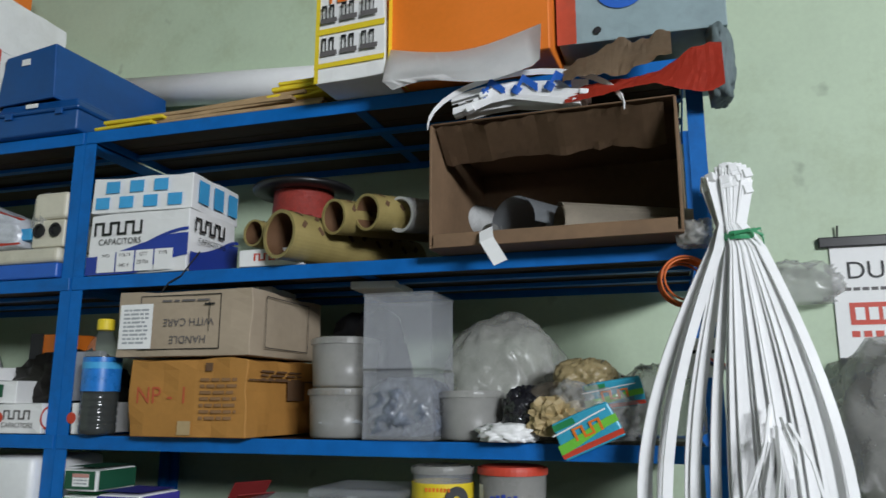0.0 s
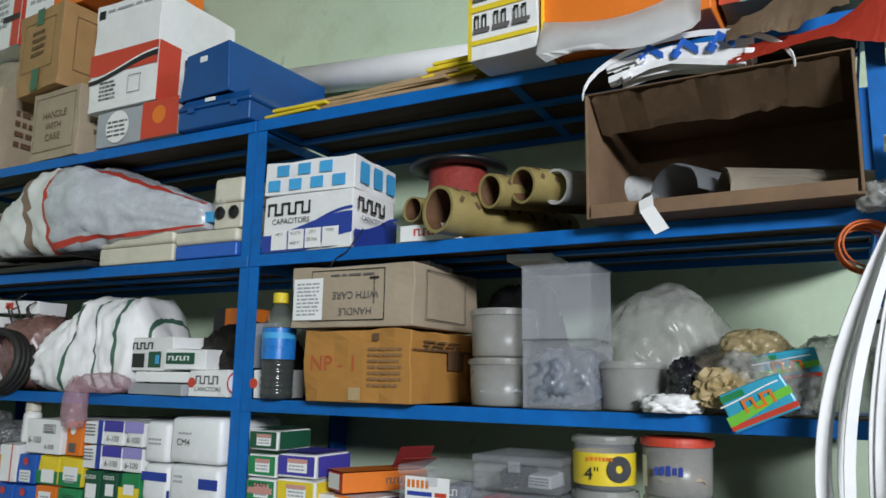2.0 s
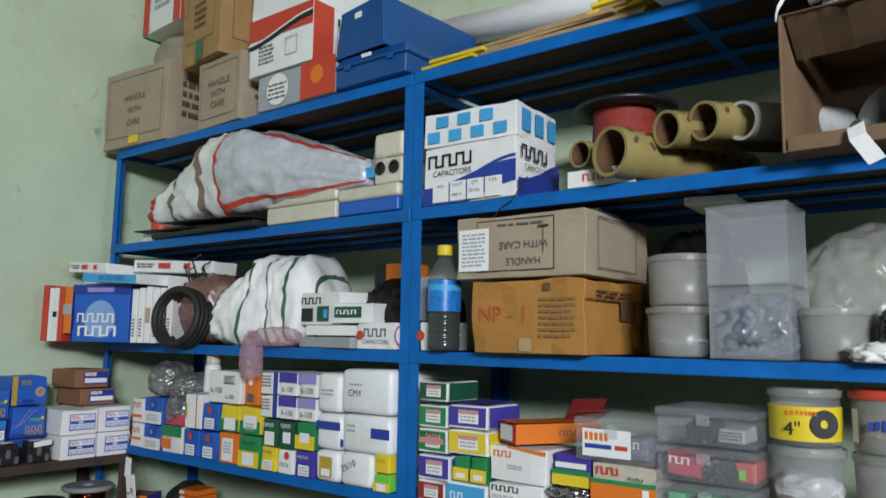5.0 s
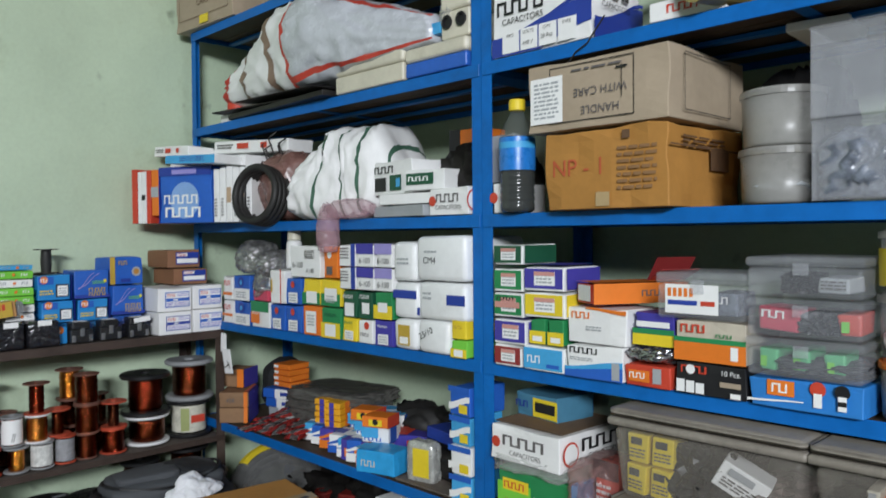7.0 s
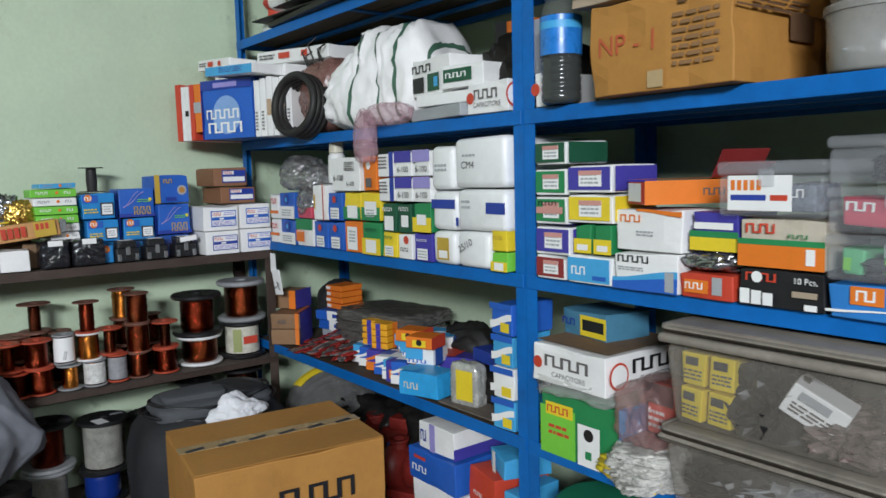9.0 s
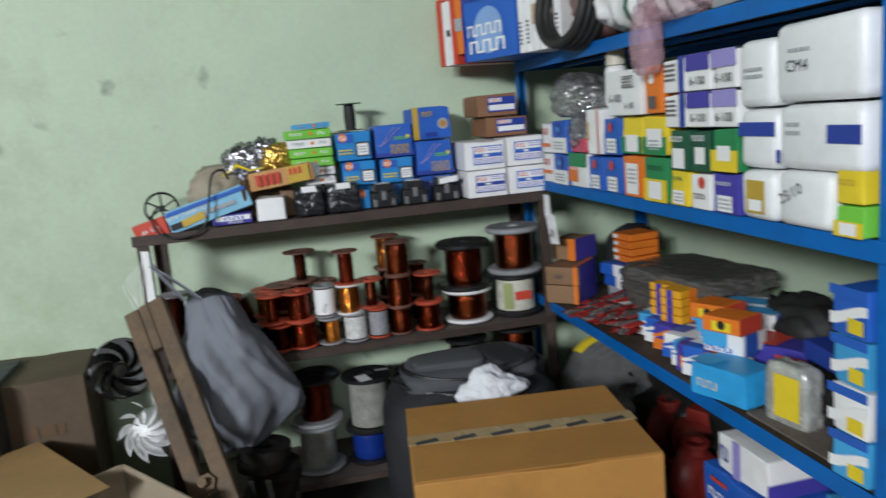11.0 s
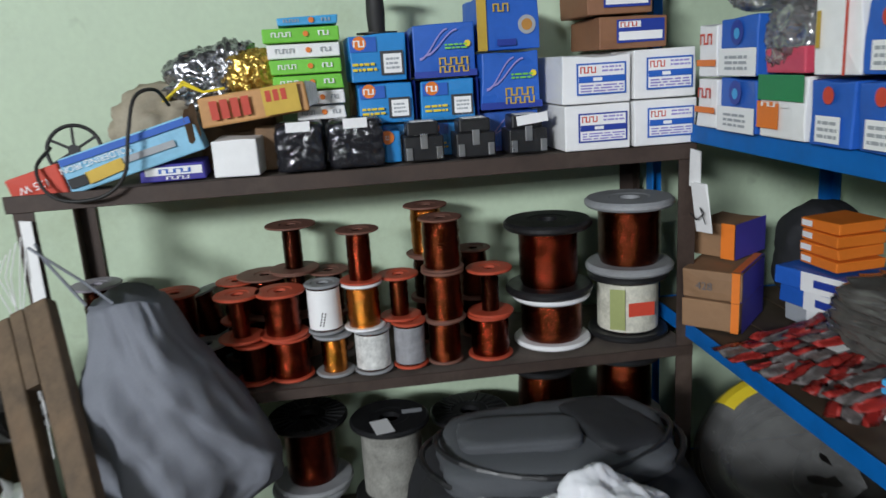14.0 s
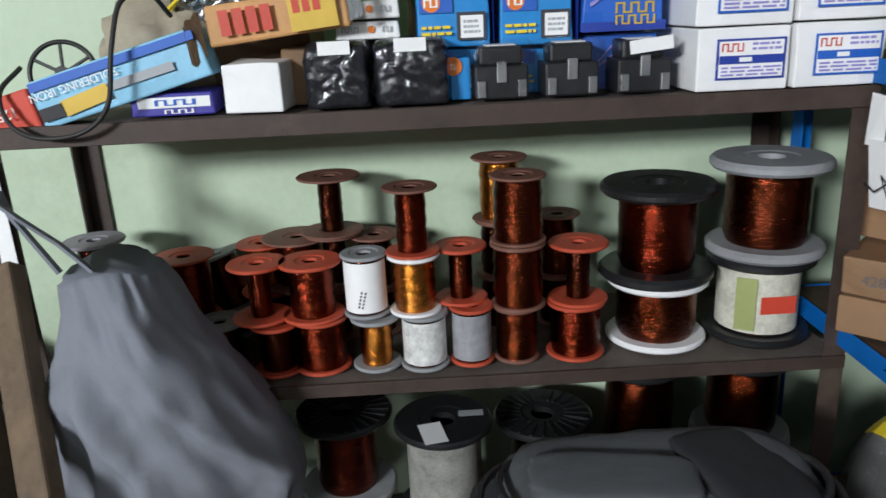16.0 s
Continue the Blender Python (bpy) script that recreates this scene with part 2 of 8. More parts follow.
def part(name, bm, material, parent, label="", smooth=False, at=None):
    me = bm if isinstance(bm, bpy.types.Mesh) else mesh_of(name, bm, material, smooth=smooth)
    ob = new(name, me)
    ob.parent = parent
    if at is not None:
        ob.matrix_basis = at
    return tagged(ob, label)


def thing(name, label, category, at, group="", kind=""):
    ob = new(name)
    ob.matrix_basis = at
    ob.empty_display_size = 0.05
    return tagged(ob, label, category, group, kind)


def add_box(bm, x0, x1, y0, y1, z0, z1, turn=None):
    m = Matrix.Translation(((x0 + x1) / 2, (y0 + y1) / 2, (z0 + z1) / 2)) @ Matrix.Diagonal((x1 - x0, y1 - y0, z1 - z0, 1))
    return bmesh.ops.create_cube(bm, size=1, matrix=(turn @ m) if turn is not None else m)["verts"]


def block(x0, x1, y0, y1, z0, z1, bevel=0.002, seg=2, jit=0.0, seed=0):
    bm = bmesh.new()
    vs = add_box(bm, x0, x1, y0, y1, z0, z1)
    rnd = random.Random(seed)
    mid = Vector(((x0 + x1) / 2, (y0 + y1) / 2, (z0 + z1) / 2))
    for v in vs:
        v.co.x += rnd.uniform(0, jit) * (-1 if v.co.x > mid.x else 1)
        v.co.y += rnd.uniform(0, jit) * (-1 if v.co.y > mid.y else 1)
        v.co.z -= rnd.uniform(0, jit) if v.co.z > mid.z else 0
    if bevel:
        bmesh.ops.bevel(bm, geom=bm.edges[:], offset=bevel, segments=seg, affect="EDGES", profile=0.5)
    return bm


def dent(bm, size, depth, seed, cuts=5):
    """Press shallow hollows into the faces of a carton and soften its corners unevenly."""
    long = [e for e in bm.edges if e.calc_length() > min(size) * 0.5]
    bmesh.ops.subdivide_edges(bm, edges=long, cuts=cuts, use_grid_fill=True)
    low = Vector([min(v.co[a] for v in bm.verts) for a in range(3)])
    high = Vector([max(v.co[a] for v in bm.verts) for a in range(3)])
    for v in bm.verts:
        q = (v.co - low) / 0.09 + Vector((seed * 1.7, seed * 0.9, 0))
        sides = [a for a in range(3) if min(v.co[a] - low[a], high[a] - v.co[a]) < 0.007]
        for a in sides:
            if a == 2 and v.co.z - low.z < 0.007:
                continue
            amount = depth * max(0.0, noise.noise(q + Vector((a * 7.0, 0, 0))) + 0.1) * (2.2 if len(sides) > 1 else 1.0)
            v.co[a] += amount * (1 if v.co[a] - low[a] < high[a] - v.co[a] else -1)
    return bm


def lathe(profile, seg=36, top=0.0, closed=False):
    """Turn (radius, height) points about z."""
    bm = bmesh.new()
    rings = []
    for r, z in profile:
        rings.append([bm.verts.new((max(r, 1e-5) * math.cos(2 * math.pi * i / seg), max(r, 1e-5) * math.sin(2 * math.pi * i / seg), z)) for i in range(seg)])
    pairs = list(zip(rings, rings[1:])) + ([(rings[-1], rings[0])] if closed else [])
    for a, b in pairs:
        for i in range(seg):
            j = (i + 1) % seg
            bm.faces.new((a[i], a[j], b[j], b[i]))
    bmesh.ops.remove_doubles(bm, verts=bm.verts[:], dist=2e-5)
    bmesh.ops.recalc_face_normals(bm, faces=bm.faces[:])
    return bm


def bend(points, n=6):
    """Points along a smooth curve through the given ones."""
    p = [Vector(v) for v in points]
    p = [2 * p[0] - p[1]] + p + [2 * p[-1] - p[-2]]
    out = []
    for a, b, c, d in zip(p, p[1:], p[2:], p[3:]):
        for i in range(n):
            t = i / n
            out.append(0.5 * (2 * b + (c - a) * t + (2 * a - 5 * b + 4 * c - d) * t * t + (3 * b - a - 3 * c + d) * t ** 3))
    return out + [p[-2]]


def rod(points, r, seg=8):
    """A round bar or cable along the points."""
    bm = bmesh.new()
    pts = [Vector(p) for p in points]
    rings, side = [], None
    for i, p in enumerate(pts):
        way = (pts[min(i + 1, len(pts) - 1)] - pts[max(i - 1, 0)]).normalized()
        ref = side if side is not None else (Vector((0, 0, 1)) if abs(way.z) < 0.9 else Vector((1, 0, 0)))
        a = way.cross(ref).normalized()
        side = a.cross(way).normalized()
        rr = r[i] if isinstance(r, (list, tuple)) else r
        rings.append([bm.verts.new(p + rr * (math.cos(2 * math.pi * k / seg) * a + math.sin(2 * math.pi * k / seg) * side)) for k in range(seg)])
    for a, b in zip(rings, rings[1:]):
        for k in range(seg):
            bm.faces.new((a[k], a[(k + 1) % seg], b[(k + 1) % seg], b[k]))
    for ring in (rings[0], rings[-1]):
        bm.faces.new(ring)
    bmesh.ops.recalc_face_normals(bm, faces=bm.faces[:])
    return bm


def band(points, wide, thick, up=(0, 0, 1)):
    """A flat strap along the points, its width across the given direction."""
    bm = bmesh.new()
    pts, rings, u = [Vector(p) for p in points], [], Vector(up).normalized()
    for i, p in enumerate(pts):
        way = (pts[min(i + 1, len(pts) - 1)] - pts[max(i - 1, 0)]).normalized()
        s = way.cross(u)
        s = s.normalized() if s.length > 1e-4 else Vector((1, 0, 0))
        w = wide[i] if isinstance(wide, (list, tuple)) else wide
        rings.append([bm.verts.new(p + s * a * thick / 2 + u * b * w / 2) for a, b in ((-1, -1), (1, -1), (1, 1), (-1, 1))])
    for a, b in zip(rings, rings[1:]):
        for k in range(4):
            bm.faces.new((a[k], a[(k + 1) % 4], b[(k + 1) % 4], b[k]))
    bm.faces.new(rings[0]), bm.faces.new(rings[-1])
    bmesh.ops.recalc_face_normals(bm, faces=bm.faces[:])
    return bm


def lump(sx, sy, sz, seed, rough=0.12, crease=0.10, power=2.6, sub=4, flat=True):
    """A crumpled bag: a rounded block with folds, its base flat on z = 0."""
    bm = bmesh.new()
    bmesh.ops.create_icosphere(bm, subdivisions=sub, radius=1)
    off = Vector((seed * 3.7, seed * 1.9, seed * 5.3))
    for v in bm.verts:
        n = v.co.normalized()
        k = (abs(n.x) ** power + abs(n.y) ** power + abs(n.z) ** power) ** (-1 / power)
        big = noise.noise(n * 1.6 + off)
        warp = n + 0.30 * Vector((noise.noise(n * 2.3 + off), noise.noise(n * 2.3 + off * 1.4), noise.noise(n * 2.3 + off * 0.6)))
        warp = Vector((warp.x * 1.25, warp.y * 1.25, warp.z * 0.65))
        fold = 1 - abs(noise.noise(warp * 3.0 + off * 2)) * 2.6
        fine = 1 - abs(noise.noise(warp * 6.5 + off * 3)) * 2.4
        tiny = 1 - abs(noise.noise(warp * 13.0 + off)) * 2
        v.co = n * k * (1 + rough * big + crease * 0.75 * fold + crease * 0.24 * fine + crease * 0.07 * tiny)
        v.co = Vector((v.co.x * sx / 2, v.co.y * sy / 2, v.co.z * sz / 2 + sz / 2))
        if flat and v.co.z < sz * 0.07:
            v.co.z = sz * 0.07 + (v.co.z - sz * 0.07) * 0.15
    low = min(v.co.z for v in bm.verts)
    for v in bm.verts:
        v.co.z -= low
    return bm


def text_mesh(body, size, material, spread=1.0):
    cu = bpy.data.curves.new("lettering", "FONT")
    cu.body, cu.size, cu.space_character = body, size, spread
    cu.align_x = "CENTER"
    ob = bpy.data.objects.new("lettering", cu)
    me = bpy.data.meshes.new_from_object(ob)
    bpy.data.objects.remove(ob)
    me.materials.clear()
    me.materials.append(material)
    return me


FACE_TURN = {"F": (90, 0, 0), "R": (90, 0, 90), "L": (90, 0, -90), "T": (0, 0, 0), "B": (90, 0, 180)}


def face_frame(face, w, d, h):
    """The frame of one face of a box (origin at its lower left corner) with its width and height."""
    o = {"F": (-w / 2, -d / 2, 0), "R": (w / 2, -d / 2, 0), "L": (-w / 2, d / 2, 0), "T": (-w / 2, -d / 2, h), "B": (w / 2, d / 2, 0)}[face]
    fw, fh = {"F": (w, h), "R": (d, h), "L": (d, h), "T": (w, d), "B": (w, h)}[face]
    return pose(*o, *FACE_TURN[face]), fw, fh


def quads(rects):
    bm = bmesh.new()
    for u0, v0, u1, v1 in rects:
        bm.faces.new([bm.verts.new((u, v, 0)) for u, v in ((u0, v0), (u1, v0), (u1, v1), (u0, v1))])
    return bm


def word_bar(n, x0, y0, x1, y1, rnd):
    """A word as one plain notched bar."""
    bm, s, h = bmesh.new(), (x1 - x0) / n, y1 - y0
    ys = (y0, y0 + h * 0.17, y0 + h * 0.83, y1)

    def cell(a, b, j):
        bm.faces.new([bm.verts.new((u, v, 0)) for u, v in ((a, ys[j]), (b, ys[j]), (b, ys[j + 1]), (a, ys[j + 1]))])
    for k in range(n):
        a, b, e = x0 + s * k, x0 + s * (k + rnd.uniform(0.28, 0.38)), x0 + s * (k + 1)
        for j in range(3):
            cell(a, b, j)
        if k < n - 1:
            cell(b, e, 0 if k % 2 else 2)
    bmesh.ops.remove_doubles(bm, verts=bm.verts[:], dist=1e-6)
    return bm


def decorate(ob, w, d, h, decor, seed=1):
    rnd = random.Random(seed)
    for i, (kind, face, *a) in enumerate(decor):
        fr, fw, fh = face_frame(face, w, d, h)
        fr = fr @ pose(0, 0, 0.0012 + 0.0005 * i)
        if kind == "p":      # a printed panel or stuck label
            u0, v0, u1, v1, m = a[:5]
            part(a[5] if len(a) > 5 else "printed_panel", quads([(u0 * fw, v0 * fh, u1 * fw, v1 * fh)]), m, ob, at=fr)
        elif kind == "t":    # lettering
            text, u, v, size, m = a[:5]
            part("lettering", text_mesh(text, size, m), None, ob, at=fr @ pose(u * fw, v * fh, 0, 0, 0, a[5] if len(a) > 5 else 0))
        elif kind == "b":    # a word as plain bars
            n, u0, v0, u1, v1, m = a
            part("word_mark", word_bar(n, u0 * fw, v0 * fh, u1 * fw, v1 * fh, rnd), m, ob, at=fr)
        elif kind == "l":    # lines of small print
            n, u0, v0, u1, v1, m = a
            rects, s = [], (v1 - v0) / n
            for k in range(n):
                u = u0
                while u < u1 - 0.02:
                    e = min(u1, u + (u1 - u0) * rnd.uniform(0.1, 0.35))
                    rects.append((u * fw, (v0 + s * (k + 0.25)) * fh, e * fw, (v0 + s * (k + 0.75)) * fh))
                    u = e + (u1 - u0) * 0.05
            part("small_print", quads(rects), m, ob, at=fr)
        elif kind == "r":    # a printed frame line
            u0, v0, u1, v1, m = a
            t = 0.0022
            x0, y0, x1, y1 = u0 * fw, v0 * fh, u1 * fw, v1 * fh
            part("printed_frame", quads([(x0, y0, x1, y0 + t), (x0, y1 - t, x1, y1), (x0, y0, x0 + t, y1), (x1 - t, y0, x1, y1)]), m, ob, at=fr)
        elif kind == "o":    # a printed disc
            u, v, r, m = a
            bm = bmesh.new()
            bmesh.ops.create_circle(bm, cap_ends=True, segments=28, radius=r, matrix=Matrix.Translation((u * fw, v * fh, 0)))
            part("printed_disc", bm, m, ob, at=fr)
        elif kind == "w":    # a printed swoosh from one height to another
            u0, u1, va, vb, ta, tb, m = a
            bm, n, rows = bmesh.new(), 14, []
            for k in range(n + 1):
                f = k / n
                e = f * f * (3 - 2 * f)
                mid, t = va + (vb - va) * e, ta + (tb - ta) * f
                rows.append([bm.verts.new(((u0 + (u1 - u0) * f) * fw, min(1, max(0, mid + s * t / 2)) * fh, 0)) for s in (-1, 1)])
            for p, q in zip(rows, rows[1:]):
                bm.faces.new((p[0], q[0], q[1], p[1]))
            part("printed_swoosh", bm, m, ob, at=fr)


COUNT = [0]


def carton_at(name, label, category, m, w, d, h, material, decor=(), group="", bevel=0.0025, jit=0.0035):
    """A closed carton on its base at the pose m; its front looks to -y."""
    COUNT[0] += 1
    bm = block(-w / 2, w / 2, -d / 2, d / 2, 0, h, min(bevel, h * 0.15), 2, jit, COUNT[0])
    if min(w, h) > 0.05:
        dent(bm, (w, d, h), 0.008 if material in (KRAFT, KRAFT3, OLDCARD) else 0.0035, COUNT[0], 6 if w > 0.2 else 3)
    ob = new(name, mesh_of(name, bm, material))
    ob.matrix_basis = m
    decorate(ob, w, d, h, decor, COUNT[0])
    return tagged(ob, label, category, group)


def B(name, label, x0, x1, z0, z1, front, depth, material, decor=(), yaw=0, group="", category="box"):
    """A carton on the blue rack by its front's extent, front plane and depth."""
    w = x1 - x0
    c = Vector(((x0 + x1) / 2, front, z0))
    return carton_at(name, label, category, Matrix.Translation(c) @ pose(0, 0, 0, 0, 0, yaw) @ pose(0, depth / 2, 0), w, depth, z1 - z0, material, decor, group)


def S(name, label, y0, y1, z0, z1, front, depth, material, decor=(), yaw=0, group="", category="box"):
    """A carton on the brown rack, whose front looks to +x."""
    c = Vector((front, (y0 + y1) / 2, z0))
    return carton_at(name, label, category, Matrix.Translation(c) @ pose(0, 0, 0, 0, 0, 90 + yaw) @ pose(0, depth / 2, 0), y1 - y0, depth, z1 - z0, material, decor, group)


def bag(name, label, x, y, z, sx, sy, sz, material, seed, category="bag", yaw=0, tilt=0, group="", smooth=True, **kw):
    ob = new(name, mesh_of(name, lump(sx, sy, sz, seed, **kw), material, smooth=smooth))
    ob.matrix_basis = pose(x, y, z, tilt, 0, yaw)
    return tagged(ob, label, category, group)

# ---- structure ----
WX, WY, EX, SY, TOP = -1.76, 0.50, 7.00, -5.60, 3.30


def wall(name, x0, x1, y0, y1, z0, z1, material, label):
    ob = new(name, mesh_of(name, block(x0, x1, y0, y1, z0, z1, 0), material))
    return tagged(ob, label, name.split("_")[0], kind="structure")


wall("floor", WX - 0.2, EX + 0.2, SY - 0.2, WY + 0.2, -0.15, 0, FLOOR, "cement floor of the shop, darkened to cut bounced light")
wall("ceiling", WX - 0.2, EX + 0.2, SY - 0.2, WY + 0.2, TOP, TOP + 0.15, CEIL, "plain unseen ceiling, darkened to cut bounced light")
wall("wall_north", WX, EX, WY, WY + 0.2, 0, TOP, WALL, "mint green painted wall behind the blue racks")
wall("wall_west", WX - 0.2, WX, SY, WY + 0.2, 0, TOP, WALL, "mint green painted wall with scuffs and stains")
# Added walls that close the room; their dark colour deepens the shade.
wall("wall_east", EX, EX + 0.2, SY, WY + 0.2, 0, TOP, FAR, "plain unseen closing wall, darkened to cut bounced light")
wall("wall_south", WX - 0.2, EX + 0.2, SY - 0.2, SY, 0, TOP, FAR, "plain unseen closing wall, darkened to cut bounced light")

LEVELS = (2.22, 1.82, 1.42, 1.03, 0.622, 0.22)


def angle_post(x, y, sx, sy, z0, z1, w=0.034, t=0.003):
    """An L-shaped upright: corner at (x, y), legs towards sx and sy."""
    bm = bmesh.new()
    add_box(bm, min(x, x + sx * w), max(x, x + sx * w), min(y, y + sy * t), max(y, y + sy * t), z0, z1)
    add_box(bm, min(x, x + sx * t), max(x, x + sx * t), min(y + sy * t, y + sy * w), max(y + sy * t, y + sy * w), z0, z1)
    return bm


def blue_rack(x0, x1, label):
    d = 0.46
    ob = thing("storage_rack", label, "rack", pose(x0, 0, 0), group="blue steel racks")
    w = x1 - x0
    for x, sx in ((0, 1), (w, -1)):
        for y, sy in ((0, 1), (d, -1)):
            part("upright", angle_post(x, y, sx, sy, 0, LEVELS[0]), BLUE, ob)
    for z in LEVELS:
        shelf = part("shelf_frame", block(0.004, w - 0.004, -0.004, -0.0005, z - 0.034, z, 0.001, 1), BLUE, ob)
        part("back_rail", block(0.004, w - 0.004, d + 0.0005, d + 0.004, z - 0.034, z, 0.001, 1), BLUE, shelf)
        for x in (0.0355, w - 0.039):
            part("side_rail", block(x, x + 0.0035, 0.004, d - 0.004, z - 0.034, z - 0.004, 0.001, 1), BLUE, shelf)
        part("cross_bar", block(w / 2 - 0.015, w / 2 + 0.015, 0.004, d - 0.004, z - 0.0195, z - 0.0165, 0.001, 1), BLUE, shelf)
        for y in (0.15, 0.30):
            part("long_bar", block(0.04, w - 0.04, y, y + 0.025, z - 0.030, z - 0.020, 0.001, 1), BLUE, shelf)
        for k in range(4):
            y0 = 0.004 + k * 0.1135
            part("deck_board", block(0.042, w - 0.042, y0, y0 + 0.110, z - 0.016, z - 0.004, 0.001, 1, 0.0008, k), DECK, shelf)
    return ob


blue_rack(-1.65, -0.001, "blue enamelled steel angle rack loaded with cartons, sacks and boxes")
blue_rack(0.001, 1.585, "blue enamelled steel angle rack with cartons, tubs and clear cases")


def brown_rack():
    y0, y1, x0, x1 = -1.27, 0.012, -1.755, -1.43
    ob = thing("wall_rack", "dark brown angle iron rack with copper wire spools against the wall", "rack", pose(0, 0, 0))
    for y, sy in ((y0, 1), (y1, -1)):
        for x, sx in ((x0, 1), (x1, -1)):
            part("upright", angle_post(x, y, sx, sy, 0, 0.990, 0.036), IRON, ob)
    for z in (0.993, 0.570, 0.13):
        h = 0.031 if z > 0.9 else 0.022
        f = part("shelf_frame", block(x1 + 0.0005, x1 + 0.005, y0 - (0.01 if z > 0.9 else -0.002), y1 - 0.001, z - h, z, 0.001, 1), IRON, ob)
        part("deck_board", block(x0 + 0.004, x1 - 0.002, y0 + 0.004, y1 - 0.004, z - 0.018, z - 0.003, 0.0015, 1), SHELFWOOD, f)
    return ob


brown_rack()

# ---- blue racks: top shelf ----
Z1, Z2, Z3, Z4, Z5 = 2.222, 1.822, 1.422, 1.032, 0.624
CARE = [("r", "F", 0.08, 0.12, 0.92, 0.9, BROWNINK), ("t", "F", "HANDLE", 0.5, 0.58, 0.036, BROWNINK), ("t", "F", "WITH", 0.5, 0.42, 0.036, BROWNINK),
        ("t", "F", "CARE", 0.5, 0.26, 0.036, BROWNINK), ("l", "R", 4, 0.2, 0.3, 0.7, 0.8, BROWNINK)]
B("carton", "pale brown carton with care instructions on the top shelf", -1.70, -1.27, Z1, 2.55, -0.03, 0.34, KRAFT2,
  CARE + [("p", "F", 0.45, 0.02, 0.6, 0.12, YELLOW, "sticker")], yaw=4, group="care cartons")
B("carton", "pale brown carton printed with care instructions, its edge creased", -1.08, -0.80, Z1, 2.48, -0.01, 0.30, KRAFT2, CARE, yaw=-3, group="care cartons")
bag("wrapped_parcel", "camouflage patterned parcel squeezed behind the cartons", -1.55, 0.28, Z1, 0.30, 0.28, 0.58, CLOTH, 21, "parcel", rough=0.05, crease=0.05, power=5)
B("appliance_box", "white and red appliance box on the parcel", -1.74, -1.42, 2.80, 3.10, 0.12, 0.32, WHITE,
  [("p", "F", 0, 0, 0.16, 1, RED), ("p", "F", 0.82, 0, 1, 1, RED), ("l", "F", 5, 0.3, 0.3, 0.7, 0.8, GREYP), ("p", "R", 0, 0, 1, 1, RED), ("p", "R", 0.15, 0.2, 0.9, 0.7, LILAC), ("b", "R", 4, 0.25, 0.35, 0.8, 0.6, VIOLET), ("p", "F", 0.62, 0.38, 1, 0.46, BLACK, "strap")], yaw=-3)
B("carton", "brown carton sealed with green tape, stacked askew", -1.20, -0.90, 2.485, 2.80, -0.03, 0.34, KRAFT,
  [("r", "F", 0.15, 0.25, 0.85, 0.85, BROWNINK), ("l", "F", 4, 0.35, 0.4, 0.65, 0.75, BROWNINK), ("p", "F", 0.42, 0.0, 0.58, 0.26, GREENTAPE, "tape"), ("p", "F", 0.42, 0.8, 0.58, 1, GREENTAPE, "tape"), ("r", "R", 0.15, 0.2, 0.85, 0.85, BROWNINK)], yaw=-6)
B("appliance_box", "orange printed appliance box lying on the stack", -1.20, -0.60, 2.81, 3.0, 0.0, 0.32, ORANGE,
  [("p", "F", 0, 0, 0.28, 0.8, WHITE), ("l", "F", 3, 0.04, 0.2, 0.24, 0.7, GREYP), ("o", "F", 0.45, 0.5, 0.06, WHITE), ("p", "F", 0.72, 0, 0.82, 1, ROYAL), ("o", "F", 0.9, 0.6, 0.03, WHITE)])
HSW = [("p", "F", 0, 0.62, 1, 1, RED), ("w", "F", 0, 1, 0.52, 0.80, 0.10, 0.12, BLACK), ("w", "F", 0, 1, 0.56, 0.85, 0.03, 0.03, WHITE), ("l", "F", 5, 0.18, 0.15, 0.42, 0.5, INK), ("r", "F", 0.6, 0.2, 0.78, 0.5, INK),
       ("p", "R", 0, 0, 0.3, 1, RED), ("b", "R", 5, 0.36, 0.1, 0.48, 0.85, BLACK)]
B("appliance_box", "grey and red printed pump box under the stack", -0.70, -0.31, Z1, 2.345, -0.02, 0.30, GREYP,
  [("o", "F", 0.28, 0.5, 0.055, WHITE), ("l", "F", 4, 0.16, 0.2, 0.4, 0.7, INK), ("p", "F", 0.58, 0, 1, 1, RED), ("o", "F", 0.78, 0.6, 0.03, ORANGE)], group="pump boxes")
B("appliance_box", "white box with a red and black swoosh", -0.75, -0.42, 2.35, 2.555, -0.025, 0.30, WHITE, HSW, group="pump boxes")
B("appliance_box", "plain white box with a small mark, stacked on top", -0.755, -0.43, 2.56, 2.745, -0.02, 0.34, WHITE, [("p", "F", 0.06, 0.7, 0.16, 0.86, BLACK), ("l", "F", 1, 0.2, 0.78, 0.9, 0.86, GREYP)], group="pump boxes")


